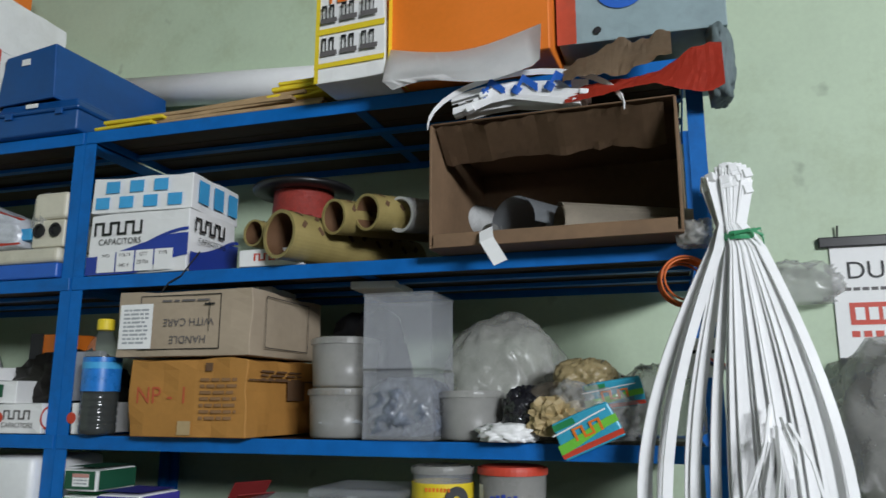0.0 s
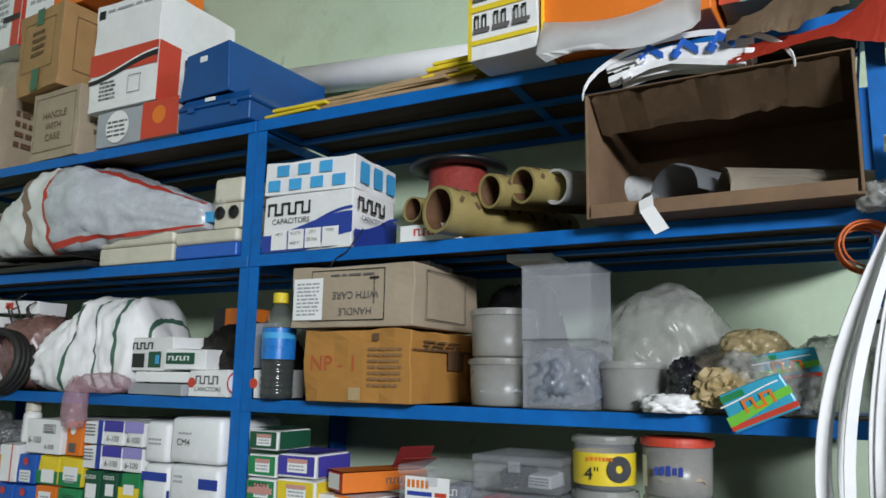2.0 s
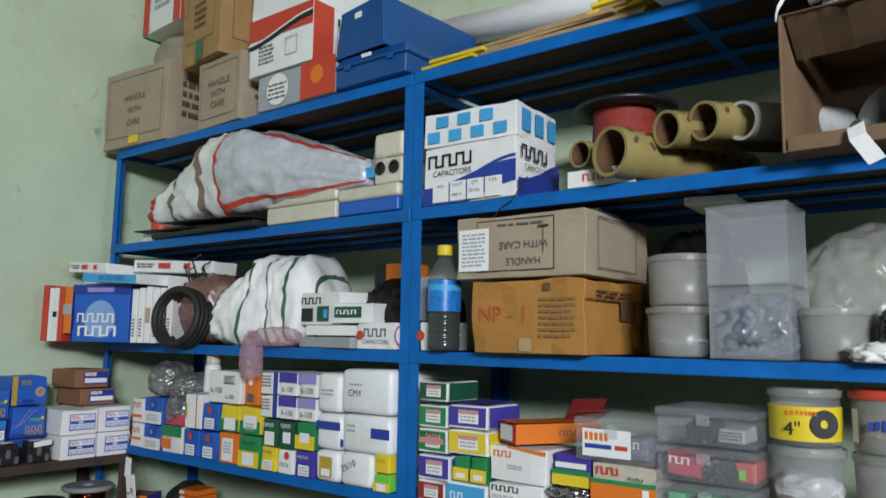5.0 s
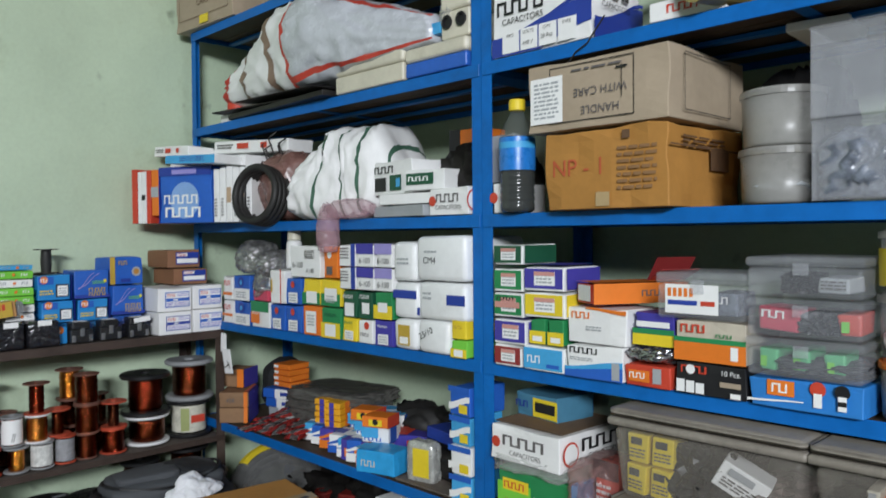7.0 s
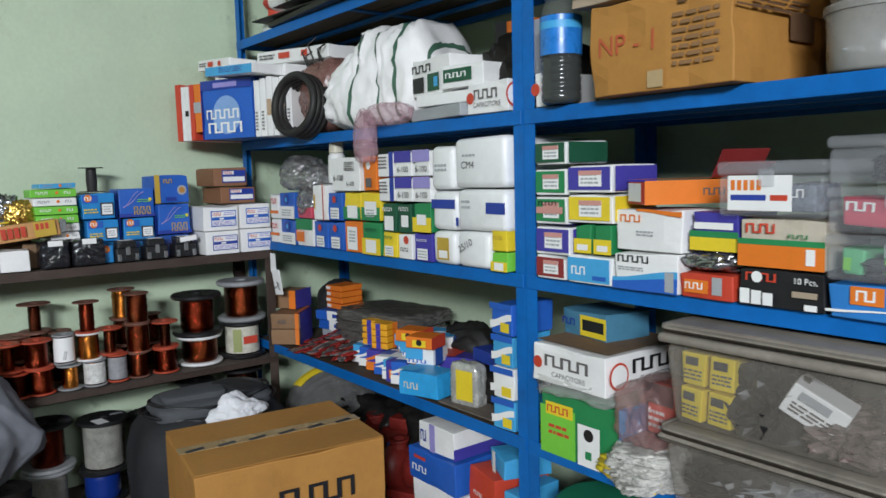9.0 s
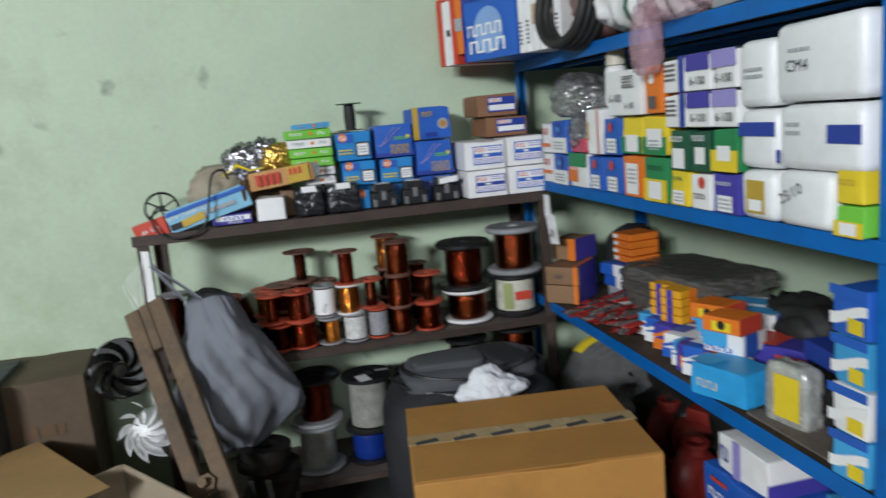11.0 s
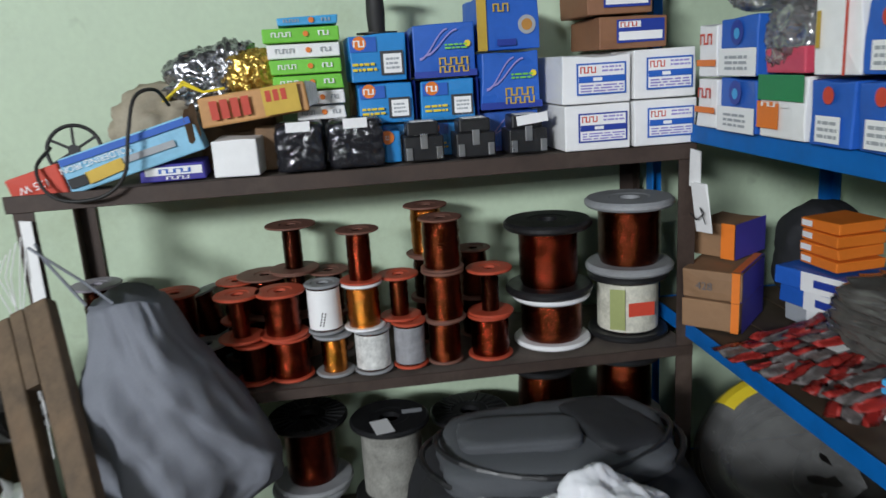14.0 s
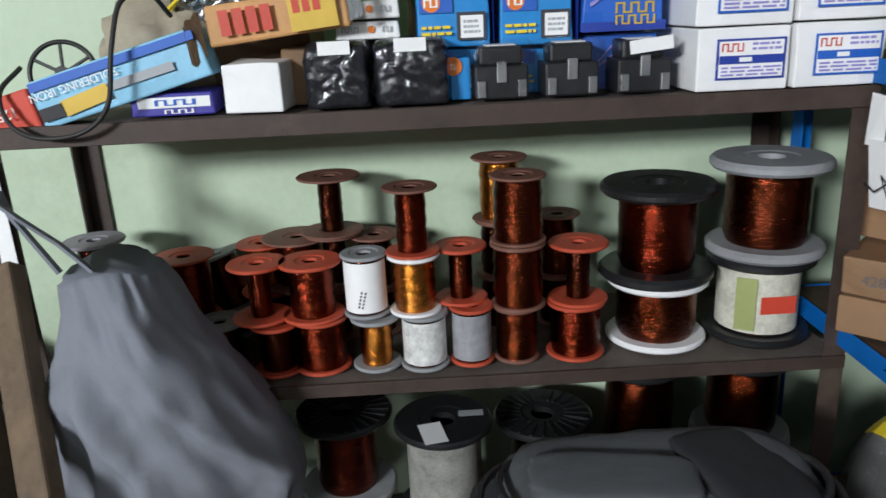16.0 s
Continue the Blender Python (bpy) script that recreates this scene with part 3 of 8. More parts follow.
def tool_case(x0, x1, z0, z1, front, depth, yaw, label, plain=False):
    w, h = x1 - x0, z1 - z0
    ob = thing("tool_case", label, "case", Matrix.Translation(((x0 + x1) / 2, front, z0)) @ pose(0, 0, 0, 0, 0, yaw), group="blue cases")
    if plain:
        bm = block(-w / 2, w / 2, 0, depth, 0, h, 0.005, 3)
        for v in bm.verts:
            if v.co.z > h * 0.5:
                v.co.x = v.co.x * 0.86 + w * 0.02
                v.co.z += (v.co.x / w) * 0.018
        part("body", bm, BLUEENAMEL, ob)
        part("rim", block(-w / 2 - 0.002, w / 2 + 0.002, -0.002, depth + 0.002, 0.0, 0.012, 0.002), BLUEENAMEL, ob)
        part("sticker", block(-w * 0.1, w * 0.04, -0.003, -0.0012, h * 0.72, h * 0.84, 0), PAPER, ob)
        return ob
    part("body", block(-w / 2, w / 2, 0, depth, 0, h * 0.62, 0.006, 3), BLUEENAMEL, ob)
    bm = block(-w / 2 - 0.003, w / 2 + 0.003, -0.003, depth + 0.003, h * 0.63, h, 0.008, 3)
    for v in bm.verts:
        if v.co.z > h * 0.8:
            v.co.x *= 0.90
            v.co.y = depth / 2 + (v.co.y - depth / 2) * 0.93
    part("lid", bm, BLUEENAMEL, ob)
    part("sticker", block(-w * 0.1, w * 0.04, -0.0065, -0.0045, h * 0.78, h * 0.9, 0), PAPER, ob)
    for u in (-0.3, 0.3):
        part("latch", block(u * w - 0.012, u * w + 0.012, -0.009, -0.002, h * 0.5, h * 0.68, 0.002), BLUEENAMEL, ob)
    return ob


tool_case(-0.30, -0.01, Z1, 2.318, -0.03, 0.30, 0, "dark blue lidded case on the top shelf")
tool_case(-0.31, -0.09, 2.32, 2.475, -0.03, 0.44, -4, "dark blue case with a white sticker, lying across another", True)

# sticks, papers and the long roll behind
roll = thing("paper_roll", "long white rolled sheet lying behind the shelf load", "roll", pose(-0.42, 0.444, 2.56, 0, 94, 0))
part("sheet", lathe([(0.04, 0), (0.052, 0), (0.052, 1.25), (0.04, 1.25)], 32, closed=True), WHITEPLASTIC, roll, smooth=True)
for k in range(10):
    rnd = random.Random(k)
    m = pose(0.42 + rnd.uniform(-0.06, 0.06), 0.012 + 0.013 * (k % 4), Z1 + 0.002 + 0.0105 * (k // 3), 0, rnd.uniform(-1.5, 1.5), rnd.uniform(-5, 3))
    st = new("wooden_stick", mesh_of("wooden_stick", block(-0.24, 0.24, -0.007, 0.007, 0, 0.010, 0.002), STICK))
    st.matrix_basis = m
    tagged(st, "thin dry wooden stick in a loose bundle on the shelf", "stick", "bundle of sticks")
for k in range(6):
    m = pose(0.12 + 0.03 * k, 0.075, Z1 + 0.002 + 0.0125 * k, 0, 0.8 * k, -4 + 3 * k) if k < 2 else pose(0.60 + 0.012 * k, 0.09, Z1 + 0.014 * k, 0, -7, -6 + 4 * k)
    env = new("yellow_envelope", mesh_of("yellow_envelope", block(-0.10, 0.10, -0.08, 0.10, 0, 0.012, 0.004, 2, 0.004, k), YELLOW))
    env.matrix_basis = m
    tagged(env, "glossy yellow packet in a sliding pile on the top shelf", "packet", "yellow packets")

YB = [("p", "F", 0, 0, 0.06, 1, YELLOW), ("p", "F", 0, 0.15, 1, 0.2, YELLOW), ("p", "F", 0, 0.5, 1, 0.56, YELLOW), ("b", "F", 6, 0.2, 0.82, 0.9, 0.97, ORANGE)]
for r in range(2):
    for c in range(3):
        u, v = 0.1 + 0.29 * c, 0.22 + 0.34 * r
        YB += [("b", "F", 4, u, v + 0.06, u + 0.22, v + 0.24, BLACK), ("p", "F", u - 0.01, v + 0.05, u + 0.23, v + 0.1, INK)]
B("connector_box", "yellow and white box printed with rows of black connectors", 0.735, 0.915, Z1, 2.46, -0.11, 0.15, WHITE, YB + [("p", "R", 0, 0, 1, 1, YELLOW)], yaw=-4)


def open_box_down(x0, x1, z0, z1, front, depth):
    """The orange box whose white inner flap hangs out over the edge."""
    w, h = x1 - x0, z1 - z0
    ob = thing("appliance_box", "orange box with a torn white flap hanging out", "box", Matrix.Translation(((x0 + x1) / 2, front, z0)) @ pose(0, 0, 0, 0, 0, -3))
    part("body", block(-w / 2, w / 2, 0, depth, 0, h, 0.003, 2, 0.004, 3), ORANGE, ob)
    bm = bmesh.new()
    rows = []
    for i in range(13):
        f = i / 12
        sag = 0.03 * math.sin(math.pi * f)
        x = -w / 2 + 0.02 + (w - 0.04) * f
        rows.append([bm.verts.new((x, -0.004 - 0.002 * math.sin(9 * f), 0.055 - sag)), bm.verts.new((x, -0.035 - 0.01 * math.sin(5 * f), -0.035 - sag * 0.3)), bm.verts.new((x * 0.9, -0.02, -0.052 + 0.01 * math.sin(7 * f)))])
    for a, b in zip(rows, rows[1:]):
        for k in range(2):
            bm.faces.new((a[k], b[k], b[k + 1], a[k + 1]))
    bmesh.ops.solidify(bm, geom=bm.faces[:], thickness=0.003)
    part("flap", bm, WHITE, ob, "torn white inner flap", smooth=True)
    decorate(ob, w, 0.0, h, [("p", "F", 0.38, 0.62, 0.75, 0.85, YELLOW, "printed_panel"), ("p", "F", 0.4, 0.65, 0.73, 0.82, ORANGE, "printed_panel"), ("b", "F", 5, 0.44, 0.68, 0.7, 0.78, WHITE)])
    return ob


open_box_down(0.90, 1.29, Z1 + 0.005, 2.50, -0.11, 0.40)
GB = B("appliance_box", "grey blue tool box with torn brown card edges", 1.295, 1.64, Z1 + 0.03, 2.48, -0.07, 0.38, mat("grey_blue_card", (0.27, 0.36, 0.38), 0.6, 0, 0.15, 50, 6, 0.2, stain=(0.15, 0.16, 0.15), stain_amount=0.4),
       [("p", "F", 0, 0, 0.12, 1, REDFLANGE), ("o", "F", 0.40, 0.55, 0.058, BLUEP), ("o", "F", 0.40, 0.55, 0.040, CYAN), ("o", "F", 0.40, 0.55, 0.012, BLUEP), ("p", "F", 0.58, 0.35, 0.92, 0.8, GREYP), ("l", "F", 5, 0.61, 0.4, 0.88, 0.75, INK), ("o", "F", 0.25, 0.1, 0.008, BLACK)])


def torn_sheet(name, label, pts, wide, material, seed, amp=0.006, lean=0.0):
    """A torn strip of card along the points, hanging over an edge."""
    bm, rnd, rows = bmesh.new(), random.Random(seed), []
    fine = []
    for (p, wd), (q, we) in zip(list(zip(pts, wide)), list(zip(pts, wide))[1:]):
        fine += [(Vector(p).lerp(Vector(q), f), wd + (we - wd) * f) for f in (0, 0.25, 0.5, 0.75)]
    for p, wd in fine:
        bow = 0.010 * noise.noise(p * 9) + lean / 2
        rows.append([bm.verts.new(p + Vector((0, bow - lean * (1 - k / 5) + rnd.uniform(-0.0006, 0.0006), wd * (k / 5 - 0.5) + (1.6 * amp * noise.noise(p * 45 + Vector((seed, k, 0))) if k in (0, 5) else 0)))) for k in range(6)])
    for a, b in zip(rows, rows[1:]):
        for k in range(5):
            bm.faces.new((a[k], b[k], b[k + 1], a[k + 1]))
    bmesh.ops.solidify(bm, geom=bm.faces[:], thickness=0.0008 if material is PAPER else 0.004)
    return mesh_of(name, bm, material)


torn = new("torn_carton_flap", torn_sheet("torn_carton_flap", "", [(1.31 + 0.028 * k, -0.108 - 0.004 * math.sin(k), 2.170 + 0.005 * k) for k in range(9)], [0.05, 0.055, 0.06, 0.065, 0.10, 0.07, 0.065, 0.075, 0.07], mat("torn_pale_card", (0.30, 0.21, 0.13), 0.8, 0, 0.2, 50, 8, 0.3), 5, 0.010, 0.035))
tagged(torn, "torn brown carton flap hanging from the shelf edge", "carton flap")
redf = new("red_carton_flap", torn_sheet("red_carton_flap", "", [(1.31 + 0.032 * k, -0.092 - 0.001 * k, 2.125 + 0.003 * k) for k in range(11)], [0.03, 0.035, 0.04, 0.035, 0.03, 0.03, 0.04, 0.07, 0.10, 0.11, 0.09], RED, 9, 0.003, 0.02))
tagged(redf, "red torn carton flap drooping below the top shelf", "carton flap")
bag("torn_card_corner", "crushed grey card corner beside the rack post", 1.62, -0.03, 2.10, 0.05, 0.10, 0.17, mat("dark_grey_blue_card", (0.13, 0.17, 0.175), 0.7, 0, 0.2, 50, 8, 0.3), 31, "card", crease=0.2)

# ---- blue racks: second shelf ----


def sack(name, label, m, length, wide, high, rings, stripes, seed, rise, sheet=None, close=5.0):
    """A folded woven sack along x: cloth, coloured stripes, a red hem and a grey sheet are parts of their own."""
    n, rows = 56, []
    off = Vector((seed * 2.1, seed, 0))
    for i in range(rings + 1):
        f = i / rings
        env = min(1.0, rise[0] + (1 - rise[0]) * f / rise[1]) * min(1, (1 - f) * close + 0.25)
        row = []
        for k in range(n):
            a = 2 * math.pi * k / n
            c, s = math.cos(a), math.sin(a)
            q = (abs(c) ** 3.4 + abs(s) ** 3.4) ** (-1 / 3.4)
            p = Vector((f * 4, c * 1.2, s * 1.2))
            d = 1 + 0.10 * noise.noise(p * 1.3 + off) + 0.09 * (1 - abs(noise.noise(p * 2.4 + off)) * 2) + 0.045 * (1 - abs(noise.noise(p * 6 + off)) * 2) + 0.015 * noise.noise(p * 15 + off)
            lift = high * (1 - env) * 0.15
            row.append(Vector((length * (f - 0.5) + 0.03 * noise.noise(p + off) + 0.10 * (1 - f) * (s * 0.5) * (f < 0.3), c * q * d * wide / 2, max(0.0, lift + high * env * 0.5 + s * q * d * high * env / 2))))
            row[-1].y *= min(1.0, (1 - f) * close + 0.3)
        rows.append(row)
    ob = thing(name, label, "sack", m)
    groups = {}
    for i in range(rings):
        kind = "cloth"
        for lo, hi, which in stripes:
            if lo <= i < hi:
                kind = which
        for k in range(n):
            here = kind
            if sheet and i >= sheet[0]:
                a = 360 * (k + 0.5) / n
                here = "hem" if 118 < a < 131 or (218 < a < 226) or i == sheet[0] else "sheet"
            face = (rows[i][k], rows[i][(k + 1) % n], rows[i + 1][(k + 1) % n], rows[i + 1][k])
            if here in ("stripe", "green", "edge"):
                groups.setdefault("cloth", []).append(face)
                mid = sum(rows[i], Vector()) / n
                face = tuple(v + Vector((0, v.y - mid.y, v.z - mid.z)).normalized() * 0.0016 for v in face)
                here = (here, i)
            groups.setdefault(here, []).append(face)
    groups["cloth"].append(tuple(rows[0])), groups["sheet" if sheet else "cloth"].append(tuple(rows[-1]))
    looks = {"cloth": SACK, "hem": SACKRED, "stripe": SACKBROWN, "green": SACKGREEN, "edge": SACKRED, "sheet": SACKGREY}
    joined = {}
    for key, faces in groups.items():
        joined.setdefault(key if isinstance(key, str) else (key[0], key[1] // 4), []).extend(faces)
    for key, faces in joined.items():
        kind = key if isinstance(key, str) else key[0]
        bm = bmesh.new()
        for face in faces:
            bm.faces.new([bm.verts.new(v) for v in face])
        bmesh.ops.remove_doubles(bm, verts=bm.verts[:], dist=1e-5)
        bmesh.ops.recalc_face_normals(bm, faces=bm.faces[:])
        part({"cloth": "sack_cloth", "green": "stripe", "edge": "end_hem", "sheet": "grey_sheet"}.get(kind, kind), bm, looks[kind], ob, smooth=True)
    return ob


sack("woven_sack", "white woven sack with red hem and brown stripes", pose(-0.76, 0.10, 1.872, 0, -1, -6), 1.16, 0.32, 0.30, 64,
     [(0, 2, "edge"), (9, 11, "stripe"), (20, 22, "stripe")], 4, (0.42, 0.34), (28,), 1.6)
part_sheet = thing("metal_sheet", "dark sheet metal plates under the sack", "sheet", pose(-1.02, 0.10, Z2, 0, 0, -3), group="metal plates")
part("plate", block(-0.40, 0.33, -0.13, 0.2, 0.0, 0.006, 0.001, 1, 0.003, 1), DARKMETAL, part_sheet, at=pose(0, 0, 0.022, 0, 1.5, 4))
part("plate", block(-0.30, 0.38, -0.13, 0.2, 0.0, 0.02, 0.001, 1, 0.003, 2), DARKMETAL, part_sheet)
part("plate", block(-0.22, 0.38, -0.15, 0.2, 0.0, 0.005, 0.001, 1, 0.003, 2), DARKMETAL, part_sheet, at=pose(0, 0, 0.045, 0, 3, -3))
B("parts_box", "white and brown flat box below dark plates", -1.45, -1.16, Z2, Z2 + 0.04, 0.02, 0.25, WHITE)
tin = thing("paint_tin", "small red tin standing by the plates", "tin", pose(-1.36, 0.05, Z2 + 0.046))
part("can", lathe([(0, 0), (0.04, 0), (0.04, 0.07), (0, 0.07)], 24), RED, tin, smooth=False)
part("lid", lathe([(0, 0.07), (0.042, 0.07), (0.042, 0.078), (0.03, 0.078), (0, 0.075)], 24), BLACK, tin)


def switch_box(x0, x1, z0, z1, front, depth, label, base=None, holes=0):
    w, h = x1 - x0, z1 - z0
    ob = thing("switch_box", label, "switch box", Matrix.Translation(((x0 + x1) / 2, front, z0)), group="old switch boxes")
    part("body", block(-w / 2, w / 2, 0, depth, 0, h * 0.5, 0.006, 3), base or CREAM, ob)
    part("cover", block(-w / 2 - 0.003, w / 2 + 0.003, -0.003, depth, h * 0.51, h, 0.012, 3), CREAM, ob)
    for k in range(holes):
        u = -w / 2 + w * (k + 0.5) / holes
        part("cable_hole", lathe([(0.004, 0), (0.017, 0), (0.02, 0.006), (0.013, 0.008), (0.012, 0.002), (0, 0.002)], 20), BLACK, ob, at=pose(u, 0.0, h * 0.3, 90, 0, 0))
    return ob


switch_box(-0.63, -0.30, Z2, 1.93, -0.01, 0.2, "dirty cream metal switch box covered in stains")
switch_box(-0.29, -0.045, Z2, 1.905, -0.01, 0.2, "cream plastic box with a blue base", BLUEP)
switch_box(-0.15, -0.042, 1.907, 2.06, 0.0, 0.16, "cream junction box with round cable holes", None, 2)
bag("plastic_wrap", "clear film wrapped round the junction box", -0.14, 0.07, 1.92, 0.07, 0.14, 0.16, FILM, 8)
B("small_box", "light blue plastic block on the switch boxes", -0.245, -0.155, 1.932, 1.965, -0.0, 0.10, CYAN)

ELK = [("w", "F", 0.0, 1.0, 0.02, 0.42, 0.55, 0.35, ROYAL), ("w", "F", 0.0, 1.0, 0.10, 0.66, 0.06, 0.05, ROYAL), ("b", "F", 7, 0.06, 0.63, 0.60, 0.85, BLACK), ("t", "F", "CAPACITORS", 0.33, 0.48, 0.022, BLACK),
       ("p", "F", 0.12, 0.03, 0.30, 0.36, PAPER, "label"), ("p", "F", 0.315, 0.03, 0.49, 0.36, PAPER, "label"), ("p", "F", 0.505, 0.03, 0.68, 0.36, PAPER, "label"), ("p", "F", 0.695, 0.03, 0.87, 0.36, PAPER, "label"),
       ("t", "F", "MFD", 0.21, 0.27, 0.012, INK), ("t", "F", "VOLTS", 0.40, 0.27, 0.012, INK), ("t", "F", "QTY", 0.59, 0.27, 0.012, INK), ("t", "F", "TYPE", 0.78, 0.27, 0.012, INK), ("t", "F", "440 V", 0.40, 0.10, 0.014, INK), ("t", "F", "20 Pcs", 0.59, 0.14, 0.014, INK),
       ("w", "R", 0.0, 1.0, 0.02, 0.42, 0.55, 0.35, ROYAL), ("w", "R", 0.0, 1.0, 0.12, 0.66, 0.06, 0.05, ROYAL), ("b", "R", 7, 0.06, 0.63, 0.75, 0.85, BLACK), ("t", "R", "CAPACITORS", 0.42, 0.46, 0.02, BLACK)]
B("capacitor_box", "white capacitor carton with blue swooshes and quantity labels", 0.045, 0.352, Z2, 1.985, -0.005, 0.21, WHITE, ELK)
BW = [("p", "F", 0.05 + 0.24 * (k % 4) + 0.1 * (k // 4), 0.1 + 0.42 * (k // 4), 0.19 + 0.24 * (k % 4) + 0.1 * (k // 4), 0.42 + 0.42 * (k // 4), CYAN) for k in range(7)]
B("capacitor_box", "white carton with light blue blocks printed all over", 0.045, 0.345, 1.987, 2.085, 0.0, 0.24, WHITE, BW + [("p", "R", 0.1 + 0.3 * k, 0.2, 0.3 + 0.3 * k, 0.8, CYAN) for k in range(3)], yaw=3)


def cable_reel(x, y, z, r, h):
    ob = thing("cable_reel", "black plastic reel wound with red twisted wire", "reel", pose(x, y, z))
    for zz in (0, h - 0.014):
        part("flange", lathe([(0.02, zz), (r, zz), (r + 0.003, zz + 0.005), (r + 0.003, zz + 0.010), (r, zz + 0.014), (0.02, zz + 0.014)], 48, closed=True), BLKPLASTIC, ob, smooth=True)
    part("winding", lathe([(r * 0.66, 0.014), (r * 0.68, h * 0.3), (r * 0.64, h * 0.6), (r * 0.6, h - 0.014)], 40), REDWIRE, ob, smooth=True)
    return ob


cable_reel(0.55, 0.22, Z2, 0.135, 0.25)


def card_tube(x, y, z, r, length, yaw, label, up=-2, material=None, pattern=True):
    ob = thing("card_tube", label, "tube", pose(x, y, z + r) @ pose(0, 0, 0, 0, 0, yaw) @ pose(0, 0, 0, -90 + up, 0, 0), group="card tubes")
    part("shell", lathe([(r * 0.86, 0), (r, 0), (r, length), (r * 0.86, length)], 40, closed=True), material or TUBECARD, ob, smooth=False)
    if pattern:
        part("lining", lathe([(r * 0.858, 0.004), (r * 0.858, length), (0, length)], 40), TUBEIN, ob, smooth=True)
        for k in range(9):
            for j in range(5):
                a = math.radians(200 + 35 * j + 9 * (k % 2))
                part("printed_mark", quads([(-r * 0.18, -0.0055, r * 0.18, 0.0055)]), BROWNINK, ob, at=Matrix.Rotation(a, 4, "Z") @ Matrix.Translation((r + 0.0012, 0, 0.03 + k * length / 9.5)) @ pose(0, 0, 0, 90, 0, 90) @ pose(0, 0, 0, 0, 0, 38 if (j + k) % 2 else -38))
    return ob


card_tube(0.520, 0.02, Z2 + 0.055, 0.034, 0.42, -14, "thin printed card tube on the tube stack", 0)
card_tube(0.637, -0.06, Z2 + 0.004, 0.058, 0.46, -22, "wide printed card tube, open end outwards", 0)
card_tube(0.755, -0.02, Z2 + 0.062, 0.042, 0.46, -24, "printed card tube resting on a wider one", 6)
card_tube(0.838, -0.02, Z2 + 0.066, 0.043, 0.44, -24, "printed card tube, open end outwards", 7)
card_tube(0.905, 0.02, Z2 + 0.066, 0.042, 0.34, -24, "translucent plastic sheet rolled up", 7, mat("milky_sheet", (0.72, 0.73, 0.72), 0.25, 0, 0.08, 60, 14, 0.2, alpha=0.75), False)
B("small_box", "white box with a red mark between tube and shelf", 0.495, 0.67, Z2, Z2 + 0.045, 0.0, 0.14, WHITE, [("b", "F", 6, 0.25, 0.3, 0.7, 0.7, RED)], yaw=2)


def open_carton(x0, x1, z0, z1, front, depth, yaw, label):
    """A carton on its side, its mouth towards the room."""
    w, h, t = x1 - x0, z1 - z0, 0.006
    ob = thing("open_carton", label, "carton", Matrix.Translation(((x0 + x1) / 2, front, z0)) @ pose(0, 0, 0, 0, 0, yaw))
    part("bottom_panel", block(-w / 2, w / 2, 0, depth, 0, t, 0.001, 1), OLDCARD, ob)
    part("top_panel", block(-w / 2, w / 2, 0, depth, h - t, h, 0.001, 1, 0.004, 2), OLDCARD, ob)
    part("back_panel", block(-w / 2, w / 2, depth - t, depth, t, h - t, 0.001, 1), OLDCARD, ob)
    for s in (-1, 1):
        a, b = sorted((s * w / 2, s * (w / 2 - t)))
        part("side_panel", block(a, b, 0, depth - t, t, h - t, 0.001, 1), OLDCARD, ob)
    part("flap", block(-w / 2 + 0.01, w / 2 - 0.01, -0.005, 0.004, -0.0, 0.030, 0.001, 1, 0.003, 4), OLDCARD, ob)
    part("inner_flap", torn_sheet("inner_flap", "", [(-w / 2 + 0.012 + (w - 0.024) * k / 9, 0.045, h - t - 0.036 + 0.004 * math.sin(2.1 * k)) for k in range(10)], [0.062 + 0.006 * math.sin(1.7 * k) for k in range(10)], OLDCARD, 33, 0.004, -0.075), None, ob, "torn top flap folded inwards")
    return ob


open_carton(1.01, 1.53, Z2, 2.105, -0.09, 0.42, -2, "old brown carton lying open with rolled paper inside")


def paper_curl(x, y, z, r0, turns, length, yaw, material, label):
    bm, n, rows = bmesh.new(), 30, []
    for i in range(n + 1):
        a = turns * 2 * math.pi * i / n
        r = r0 * (1 + 0.35 * i / n)
        rows.append([bm.verts.new((r * math.cos(a), L, r * math.sin(a))) for L in (0, length)])
    for a, b in zip(rows, rows[1:]):
        bm.faces.new((a[0], b[0], b[1], a[1]))
    bmesh.ops.solidify(bm, geom=bm.faces[:], thickness=0.0012)
    ob = new("rolled_paper", mesh_of("rolled_paper", bm, material, smooth=True))
    ob.matrix_basis = pose(x, y, z, 0, 0, yaw)
    return tagged(ob, label, "paper", "papers in the carton")


paper_curl(1.285, -0.055, Z2 + 0.048, 0.030, 1.3, 0.30, -62, mat("cream_paper", (0.55, 0.48, 0.38), 0.7), "rolled cream paper sheet in the open carton")
paper_curl(1.19, -0.04, Z2 + 0.050, 0.055, 0.55, 0.30, -30, GREYP, "curled grey paper sheet in the carton")
paper_curl(1.22, 0.08, Z2 + 0.062, 0.045, 0.40, 0.20, -60, mat("grey_paper", (0.42, 0.42, 0.40), 0.7), "loose grey paper curling upwards")
paper_curl(1.145, -0.07, Z2 + 0.030, 0.018, 1.1, 0.16, 12, PAPER, "small curl of white paper")
strip = new("paper_strip", mesh_of("paper_strip", band([(1.14, -0.10, Z2 + 0.03), (1.145, -0.115, Z2 + 0.005), (1.16, -0.118, Z2 - 0.02), (1.175, -0.12, Z2 - 0.045)], 0.03, 0.001, up=(1, 0, 0.4)), PAPER))
tagged(strip, "white paper strip hanging over the shelf edge", "paper strip")


